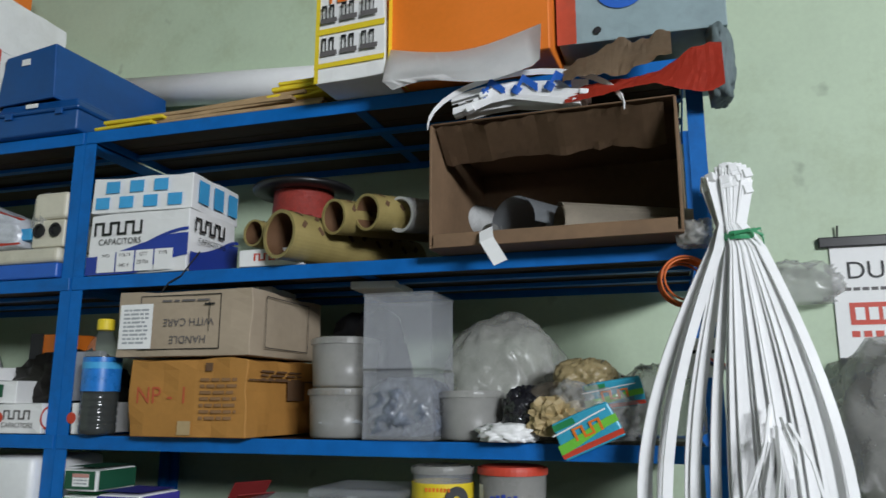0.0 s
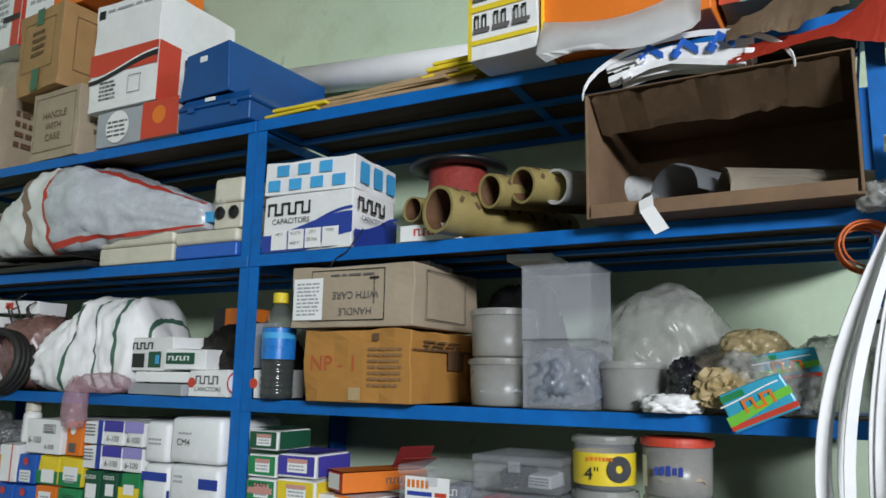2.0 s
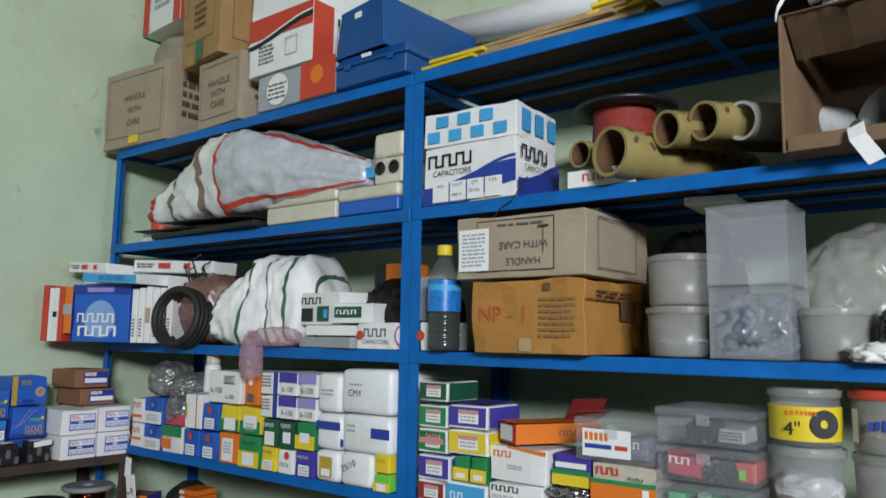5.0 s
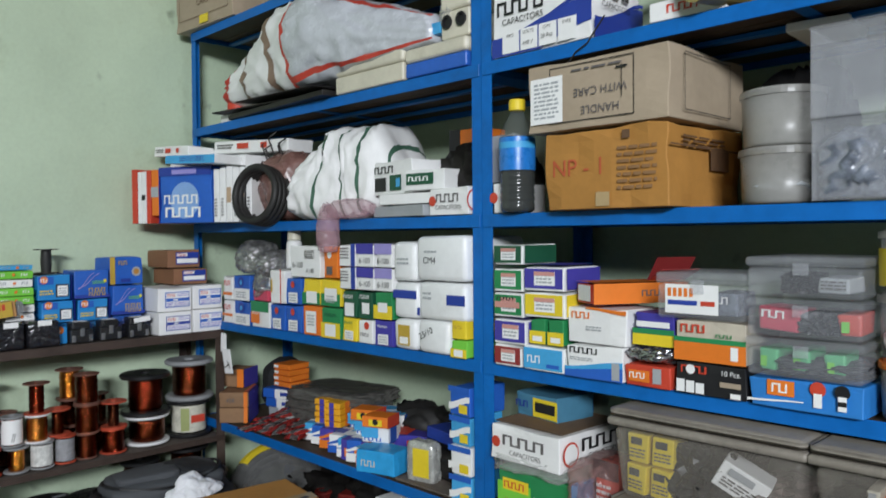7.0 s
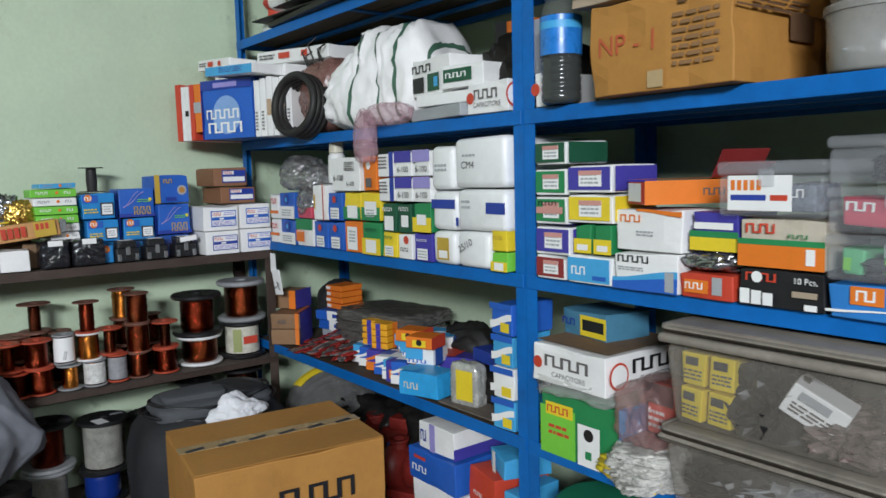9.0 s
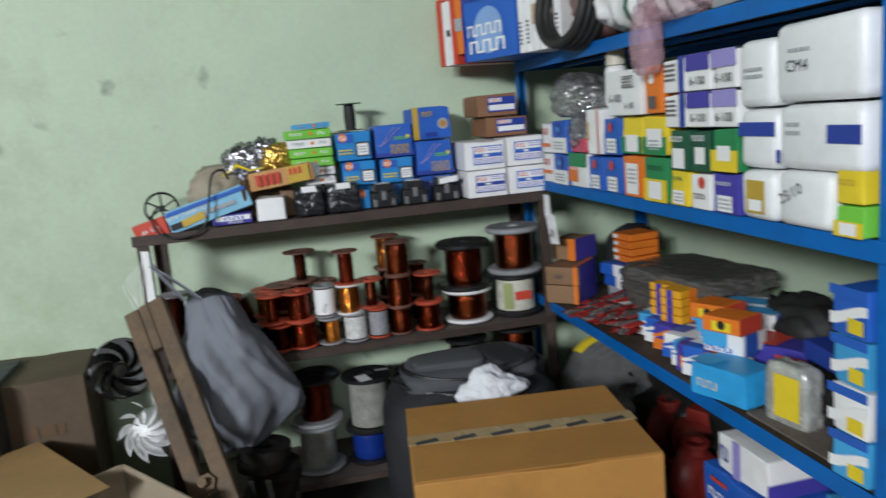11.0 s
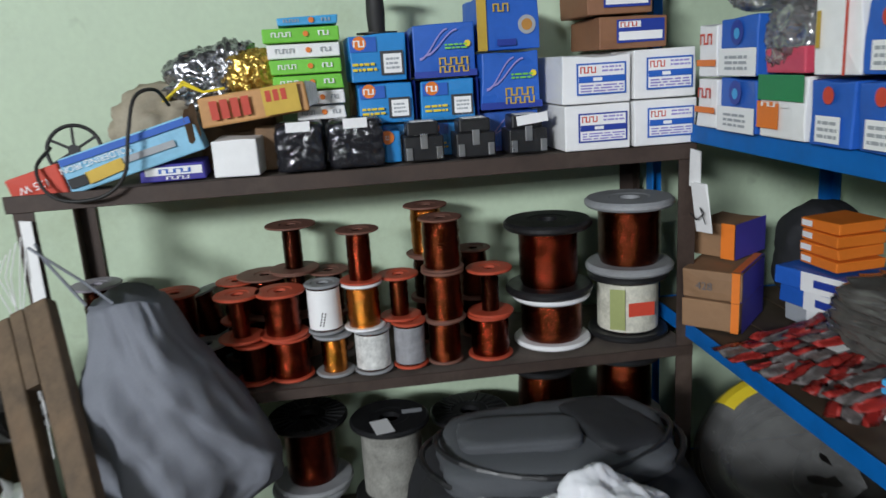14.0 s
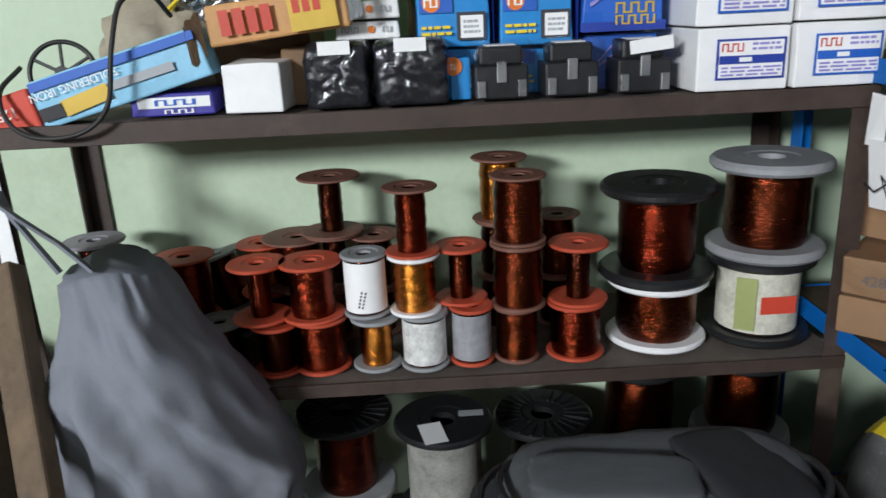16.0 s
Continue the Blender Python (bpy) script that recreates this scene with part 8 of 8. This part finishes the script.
def slide_rail():
    """A slotted motor slide rail leaning on the rack, with its bolts."""
    a, b = Vector((-1.37, -1.262, 0.795)), Vector((-0.79, -0.985, 0.0))
    z = (a - b).normalized()
    x = Vector((0.35, 1.0, 0.0))
    x = (x - z * x.dot(z)).normalized()
    y = z.cross(x)
    m = Matrix((x, y, z)).transposed().to_4x4()
    m.translation = b
    n = (a - b).length
    ob = thing("slide_rail", "rusty slotted motor slide rail leaning against the rack", "rail", m)
    part("side_bar", block(-0.062, -0.013, -0.018, 0.018, 0.0, n, 0.005, 2, 0.003, 3), RUST, ob)
    part("side_bar", block(0.013, 0.062, -0.018, 0.018, 0.0, n, 0.005, 2, 0.003, 4), RUST, ob)
    for z0, z1 in ((0.0, 0.10), (n * 0.43, n * 0.46), (n * 0.86, n - 0.001)):
        part("bridge", block(-0.0132, 0.0132, -0.0165, 0.0165, z0, z1, 0.002), RUST, ob)
    for zz in (0.30, 0.46):
        bolt = part("bolt", lathe([(0, 0.0), (0.026, 0), (0.026, 0.014), (0, 0.014)], 6), RUST, ob, at=pose(0, -0.018, zz * n, 90, 0, 0))
        part("bolt_end", lathe([(0, 0.014), (0.012, 0.014), (0.012, 0.04), (0, 0.04)], 14), RUST, bolt)
    return ob


slide_rail()

# grey cloth bag tied to the rack post
gb = thing("cloth_bag", "dusty grey cloth bag hanging by its handles from the post", "bag", pose(-1.36, -1.05, 0))
bm, rows = bmesh.new(), []
for i in range(49):
    f = i / 48
    z = 0.805 - 0.47 * f
    w = 0.060 + 0.035 * min(1, f / 0.25) + 0.075 * max(0, min(1, (f - 0.2) / 0.45)) - 0.11 * max(0, f - 0.78) / 0.22
    d = 0.03 + 0.055 * math.sin(math.pi * min(1, f * 0.85 + 0.06))
    cy = -0.030 + 0.075 * f - 0.06 * max(0, f - 0.7) / 0.3
    row = []
    for k in range(72):
        a = 2 * math.pi * k / 72
        p = Vector((math.cos(a) * 1.5, math.sin(a) * 1.5, f * 2.2))
        fold = 1 + 0.16 * noise.noise(p * 1.5) + 0.24 * (1 - 2 * abs(noise.noise(Vector((p.x * 2.0 + p.z * 0.7, p.y * 2.0 - p.z * 0.9, p.z * 0.9))))) + 0.05 * (1 - 2 * abs(noise.noise(p * 3.6))) + 0.015 * noise.noise(p * 9)
        yy = cy + math.sin(a) * w * (0.5 + 0.5 * fold)
        push = 0.048 * (1 - 2 * abs(noise.noise(Vector((yy * 8 + z * 2.5, z * 3.0 - yy * 2, 0.3))))) + 0.006 * (1 - 2 * abs(noise.noise(Vector((yy * 19 - z * 9, z * 9, 1.7)))))
        row.append(bm.verts.new((math.cos(a) * d * fold + push * math.cos(a), yy, z + 0.012 * math.sin(2 * a + 1))))
    rows.append(row)
for a, b in zip(rows, rows[1:]):
    for k in range(72):
        bm.faces.new((a[k], a[(k + 1) % 72], b[(k + 1) % 72], b[k]))
bm.faces.new(rows[0]), bm.faces.new(rows[-1])
bmesh.ops.recalc_face_normals(bm, faces=bm.faces[:])
part("bag_body", bm, GREYCLOTH, gb, smooth=True)
for s in (0, 1):
    part("handle", band([(-0.04 + 0.03 * s, -0.18, 0.91), (-0.02 + 0.02 * s, -0.16 + 0.02 * s, 0.88), (-0.01, -0.13 + 0.03 * s, 0.84), (0.0, -0.10 + 0.045 * s, 0.80)], 0.034, 0.004, up=(0.9, 0.3, 0.2)), GREYCLOTH, gb)
for k in range(6):
    rnd = random.Random(k)
    ob = new("string", mesh_of("string", rod([(-1.425, -1.252 - 0.01 * k, 0.93 - 0.01 * k), (-1.42 + 0.01 * rnd.random(), -1.262 - 0.012 * k, 0.85), (-1.41, -1.27 - 0.02 * rnd.random(), 0.75), (-1.40 + 0.02 * rnd.random(), -1.265 - 0.02 * rnd.random(), 0.62 - 0.03 * k)], 0.0012, 5), PAPER))
    tagged(ob, "thin white string knotted round the rack post", "string", "white strings")
ob = new("hanging_paper", mesh_of("hanging_paper", block(-1.422, -1.4205, -1.262, -1.234, 0.79, 0.95, 0, 1, 0.005, 41), PAPER))
tagged(ob, "white paper strip hanging on the rack post", "paper")


def fan_blade(x, y, z, r, n, m, label, material, depth=0.02, curl=24):
    ob = thing("fan_impeller", label, "impeller", pose(x, y, z) @ m)
    part("hub", lathe([(0, -depth), (r * 0.22, -depth), (r * 0.26, 0), (r * 0.20, depth * 0.6), (0, depth * 0.7)], 28), material, ob, smooth=False)
    for k in range(n):
        bm, rows = bmesh.new(), []
        for i in range(6):
            f = i / 5
            rr = r * (0.28 + 0.72 * f)
            a = math.radians(curl * f)
            c = Vector((rr * math.cos(a), rr * math.sin(a), 0))
            rows.append([bm.verts.new(c + Vector((-math.sin(a), math.cos(a), 0)) * s * r * 0.20 * (0.6 + 0.7 * f) + Vector((0, 0, s * depth * (1 + 0.3 * f)))) for s in (-1, 1)])
        for a, b in zip(rows, rows[1:]):
            bm.faces.new((a[0], b[0], b[1], a[1]))
        bmesh.ops.solidify(bm, geom=bm.faces[:], thickness=0.003)
        part("blade", bm, material, ob, at=pose(0, 0, 0, 0, 0, 360 * k / n))
    return ob


def cone_impeller(x, y, z, r, n, m):
    """A moulded impeller: a domed hub with swept blades standing on it."""
    ob = thing("fan_impeller", "white moulded fan impeller with swept curved blades", "impeller", pose(x, y, z) @ m)
    part("hub", lathe([(0, 0.062), (0.016, 0.060), (0.030, 0.050), (0.046, 0.028), (0.058, 0.0), (0.050, -0.008), (0, -0.008)], 36), WHITEPLASTIC, ob, smooth=True)
    for k in range(n):
        bm, rows = bmesh.new(), []
        for i in range(9):
            f = i / 8
            a = math.radians(58 * f)
            lo, hi = 0.014 + 0.046 * f, 0.020 + (r - 0.020) * f ** 0.8
            zl, zh = 0.058 - 0.060 * f ** 1.4, 0.074 - 0.052 * f
            rows.append([bm.verts.new((rr * math.cos(a + 0.10 * s), rr * math.sin(a + 0.10 * s), zz)) for s, (rr, zz) in enumerate(((lo, zl), ((lo + hi) / 2, (zl + zh) / 2 + 0.004), (hi, zh)))])
        for a, b in zip(rows, rows[1:]):
            for s in range(2):
                bm.faces.new((a[s], b[s], b[s + 1], a[s + 1]))
        bmesh.ops.solidify(bm, geom=bm.faces[:], thickness=0.0025)
        part("blade", bm, WHITEPLASTIC, ob, smooth=True, at=pose(0, 0, 0, 0, 0, 360 * k / n))
    return ob


cone_impeller(-1.24, -1.268, 0.475, 0.092, 10, pose(0, 0, 0, 0, 72, -14))
fan_blade(-1.50, -1.385, 0.58, 0.092, 8, pose(0, 0, 0, 0, 84, 20), "dark metal fan impeller with flat blades", DARKMETAL, 0.016, 60)
bk = new("fan_shroud", mesh_of("fan_shroud", lathe([(0.02, 0), (0.09, 0), (0.095, 0.008), (0.09, 0.012), (0.02, 0.006)], 40, closed=True), mat("dull_grey_metal", (0.2, 0.2, 0.2), 0.45, 0.6, 0.2), smooth=False))
bk.matrix_basis = pose(-1.525, -1.385, 0.58, 0, 84, 20)
tagged(bk, "dull grey metal fan disc behind the blades", "fan disc")
for k in range(6):
    ob = new("stator_core", mesh_of("stator_core", lathe([(0.035, 0), (0.075, 0), (0.075, 0.034), (0.035, 0.034)], 30, closed=True), DARKMETAL))
    ob.matrix_basis = pose(-1.30 + 0.008 * (k % 3), -0.99 + 0.012 * ((k * 5) % 4), 0.14 + 0.036 * k, 4 * (k % 2), 3, 30 * k)
    tagged(ob, "dark laminated stator core in a dirty stack", "stator core", "stator cores")
B("timber_block", "dark wooden block under the stator cores", -1.40, -1.20, 0, 0.138, -1.09, 0.2, SHELFWOOD)
for s in (0, 1):
    ob = new("slotted_strip", mesh_of("slotted_strip", block(-0.011 + 0.05 * s, 0.005 + 0.05 * s, -0.003, 0.003, 0, 0.36, 0.001), DARKMETAL))
    ob.matrix_basis = pose(-1.13, -0.985, 0.0, 12, 0, 70)
    tagged(ob, "narrow dark metal strip leaning by the stator cores", "metal strip", "metal strips")
for k in range(3):
    st = new("metal_ring", mesh_of("metal_ring", lathe([(0.009, 0), (0.019, 0), (0.019, 0.005), (0.009, 0.005)], 20, closed=True), STEEL))
    st.matrix_basis = pose(-1.10 + 0.006 * k, -0.97, 0.24 - 0.05 * k, 80, 0, 70)
    tagged(st, "small steel ring between the metal strips", "ring", "steel rings")
# cartons piled beside the rack
B("carton", "dark old carton with faded handwriting on the floor", -1.62, -1.25, 0, 0.60, -1.66, 0.34, DARKCARD, yaw=96, category="carton",
  decor=[("l", "F", 3, 0.3, 0.45, 0.8, 0.8, BROWNINK), ("p", "F", 0.15, 0.6, 0.22, 0.72, BROWNINK), ("l", "R", 3, 0.3, 0.5, 0.8, 0.8, BROWNINK)])
carton_at("carton", "dark grey carton leaning behind the old one", "carton", pose(-1.50, -1.88, 0, 0, 0, 92), 0.36, 0.34, 0.62, mat("dark_grey_card", (0.05, 0.052, 0.058), 0.6), [])
bag("black_bag", "black bag slumped against the wall", -1.62, -2.2, 0, 0.3, 0.34, 0.6, BLACKFILM, 230, crease=0.15)
open1 = thing("open_carton", "open brown carton with one flap folded out", "carton", pose(-0.965, -1.335, 0, 0, 0, 36))
for n, bm in (("side_panel", block(-0.18, 0.18, -0.12, -0.114, 0, 0.41, 0.001, 1)), ("side_panel", block(-0.18, 0.18, 0.114, 0.12, 0, 0.41, 0.001, 1)), ("side_panel", block(-0.18, -0.174, -0.113, 0.113, 0, 0.41, 0.001, 1)), ("side_panel", block(0.174, 0.18, -0.113, 0.113, 0, 0.41, 0.001, 1)), ("base", block(-0.173, 0.173, -0.113, 0.113, 0, 0.006, 0))):
    part(n, bm, KRAFT2, open1)
part("flap", block(-0.175, 0.175, 0, 0.10, 0, 0.005, 0.001, 1, 0.003, 5), KRAFT2, open1, at=pose(0, 0.120, 0.408, -62, 0, 0))
part("flap", block(-0.11, 0.0, -0.11, 0.11, 0, 0.005, 0.001, 1, 0.003, 6), KRAFT2, open1, at=pose(-0.18, 0, 0.408, 0, -28, 0))
carton_at("carton", "brown carton standing below a loose card sheet", "carton", pose(-1.115, -1.65, 0, 0, 0, 33), 0.44, 0.28, 0.428, KRAFT, [("l", "F", 3, 0.3, 0.4, 0.7, 0.7, FAINTINK)])
carton_at("card_sheet", "loose sheet of torn brown card lying on a carton", "card", pose(-1.10, -1.625, 0.430, 1, -1.5, 33), 0.52, 0.36, 0.006, KRAFT, [], jit=0.012)

# ---- right end of the racks ----


def tie_bundle():
    """Long white cable ties bound in the middle and hung from the post, their ends spread downwards."""
    ob = thing("cable_tie_bundle", "bundle of long white cable ties hanging from the rack post", "cable ties", pose(1.625, -0.10, 0))
    rnd = random.Random(5)
    spread = [-1.0, -0.96, -0.82, -0.78, -0.58, -0.54, -0.36] + [-0.20 + 0.42 * k / 25 for k in range(26)] + [0.25 + 0.51 * k / 23 for k in range(24)]
    for k, u in enumerate(spread):
        a = rnd.uniform(-0.5, 0.5)
        y = 0.06 * a
        low = 1.02 + 0.08 * rnd.random()
        pts = []
        for i in range(19):
            f = i / 18
            z = 1.925 + 0.018 * math.sin(2.3 * k) - 0.02 * abs(u)
            if f < 0.14:
                g = f / 0.14
                pts.append((-0.01 + u * 0.042 * (1 - g) + 0.014 * u * g, y * 0.4, z - (z - 1.805) * g))
            else:
                g = (f - 0.14) / 0.86
                s = math.sin(min(1.0, 0.06 + g * 1.0) * math.pi * 0.66) / math.sin(math.pi * 0.5)
                pts.append((0.014 * u + 0.185 * u * s, y * (0.4 + g), 1.805 - (1.805 - low) * g))
        wd = 0.021 if k < 7 else 0.022
        part("strap", band(pts, wd, 0.0025, up=(0.85 + 0.2 * a, 0.5, 0)), WHITEPLASTIC, ob)
        part("head", block(-0.009, 0.009, -0.006, 0.006, -0.009, 0.009, 0.002), WHITEPLASTIC, ob, at=Matrix.Translation(pts[0]) @ pose(0, 0, 0, 20 * a, 30 * a, 40 * u))
    part("binding", lathe([(0.026, 1.797), (0.028, 1.802), (0.028, 1.808), (0.026, 1.813)], 20), mat("green_twine", (0.05, 0.35, 0.15), 0.6), ob, "green binding wire")
    for k in range(3):
        part("knot_end", band([(-0.01, -0.03, 1.806), (0.015 + 0.01 * k, -0.035, 1.812), (0.04, -0.03 + 0.005 * k, 1.80 - 0.006 * k)], 0.004, 0.002), mat("green_twine", (0.05, 0.35, 0.15), 0.6), ob)
    for k in range(12):
        u = rnd.uniform(-1, 1)
        dy, dz = rnd.uniform(-0.03, 0.0), rnd.uniform(-0.03, 0.03)
        part("short_tie", band([(0.03 + 0.02 * u, -0.055 + dy, 1.47 + dz), (0.03 + 0.05 * u, -0.07 + dy, 1.41 + dz), (0.02 + 0.08 * u, -0.06 + dy, 1.33 + dz)], 0.007, 0.002, up=(1, rnd.uniform(-1.5, 1.5), 0)), WHITEPLASTIC, ob)
        part("head", block(-0.009, 0.009, -0.006, 0.006, -0.009, 0.009, 0.002), WHITEPLASTIC, ob, at=pose(0.015 + 0.06 * u, -0.062, 1.325, 10, 20 * u, 0))
    return ob


tie_bundle()
coil = thing("wire_coil", "coil of orange wire hooked on the rack post", "wire coil", pose(1.525, -0.03, 1.735, 78, 0, 12))
for k in range(9):
    part("turn", lathe([(0.044 + 0.0022 * (k % 4) + 0.0022 * math.cos(a), 0.0022 * math.sin(a) + 0.004 * (k - 4)) for a in (2 * math.pi * i / 6 for i in range(6))], 32, closed=True), mat("orange_wire", (0.62, 0.13, 0.02), 0.4), coil, smooth=True, at=pose(0.003 * math.sin(k), 0, 0, 3 * math.sin(2 * k), 3 * math.cos(k), 0))
coil2 = thing("wire_coil", "coil of red and blue wire hanging on the post", "wire coil", pose(1.60, -0.035, 1.62, 80, 0, -20))
for k in range(7):
    part("turn", lathe([(0.05 + 0.003 * (k % 3) + 0.002 * math.cos(a), 0.002 * math.sin(a) + 0.004 * (k - 3)) for a in (2 * math.pi * i / 6 for i in range(6))], 32, closed=True), (RED, ROYAL, DKGREY)[k % 3], coil2, smooth=True, at=pose(0, 0.004 * math.sin(k), 0, 4 * math.sin(k), 3 * math.cos(k), 0))
bag("plastic_bag", "grey plastic wrapping at the corner of the carton", 1.55, -0.05, 1.80, 0.06, 0.06, 0.05, FILMGREY, 240, crease=0.4)
mk = thing("white_switch_box", "small white and black box hanging at the rack end", "box", pose(1.545, -0.03, 1.55))
part("box_body", block(-0.035, 0.035, 0, 0.05, 0, 0.075, 0.004), WHITEPLASTIC, mk)
part("stripe", block(-0.0355, 0.0355, -0.0015, 0.0, 0.045, 0.052, 0), BLACK, mk)

calendar = thing("wall_calendar", "printed wall calendar hanging from a dark strip", "calendar", pose(1.905, WY - 0.004, 1.25))
part("sheet", block(-0.02, 0.40, -0.002, 0.0, 0, 0.64, 0), PAPER, calendar)
part("top_strip", block(-0.045, 0.42, -0.012, 0.003, 0.635, 0.662, 0.003), BLKPLASTIC, calendar)
part("hook", rod([(0.0, -0.004, 0.655), (0.002, -0.008, 0.69)], 0.0025, 6), BLACK, calendar)
part("lettering", text_mesh("DUR", 0.062, BLACK), None, calendar, at=pose(0.075, -0.0032, 0.555, 90, 0, 0))
part("small_print", quads([(0.005 + 0.02 * k, 0.525, 0.02 + 0.02 * k, 0.533) for k in range(8)]), INK, calendar, at=pose(0, -0.003, 0, 90, 0, 0))
part("word_mark", quads([(0.012, 0.44, 0.16, 0.495)]), RED, calendar, at=pose(0, -0.003, 0, 90, 0, 0))
part("word_mark", quads([(0.024 + 0.03 * k, 0.452, 0.045 + 0.03 * k, 0.483) for k in range(4)]), PAPER, calendar, at=pose(0, -0.0036, 0, 90, 0, 0))
part("small_print", quads([(0.012 + 0.026 * k, 0.41, 0.03 + 0.026 * k, 0.425) for k in range(5)]), RED, calendar, at=pose(0, -0.003, 0, 90, 0, 0))
part("picture", quads([(-0.02, 0.0, 0.40, 0.36)]), mat("night_blue_print", (0.012, 0.014, 0.026), 0.4, 0, 0.3, 60, 12), calendar, at=pose(0, -0.003, 0, 90, 0, 0))
part("picture_light", quads([(0.07, 0.30, 0.40, 0.36)]), BLUEP, calendar, at=pose(0, -0.0036, 0, 90, 0, 0) @ pose(0, 0, 0, 0, 0, -8))
shelfbag = bag("plastic_bag", "torn clear plastic bag on the wall nail", 1.80, 0.46, 1.74, 0.16, 0.06, 0.10, FILM, 244, crease=0.4)
bag("plastic_bag", "large dusty clear plastic bag at the rack end", 1.98, 0.25, 1.02, 0.36, 0.40, 0.62, FILMGREY, 246, crease=0.2)
bag("plastic_bag", "olive tinted plastic bag under the larger one", 1.90, 0.12, 0.95, 0.30, 0.34, 0.36, mat("green_grey_bag", (0.30, 0.34, 0.26), 0.25, 0, 0.2, 40, 12, 0.3, alpha=0.7), 247, crease=0.25)
B("carton", "old carton carrying the bags beside the rack", 1.66, 2.20, 0, 0.95, 0.0, 0.44, OLDCARD, category="carton")
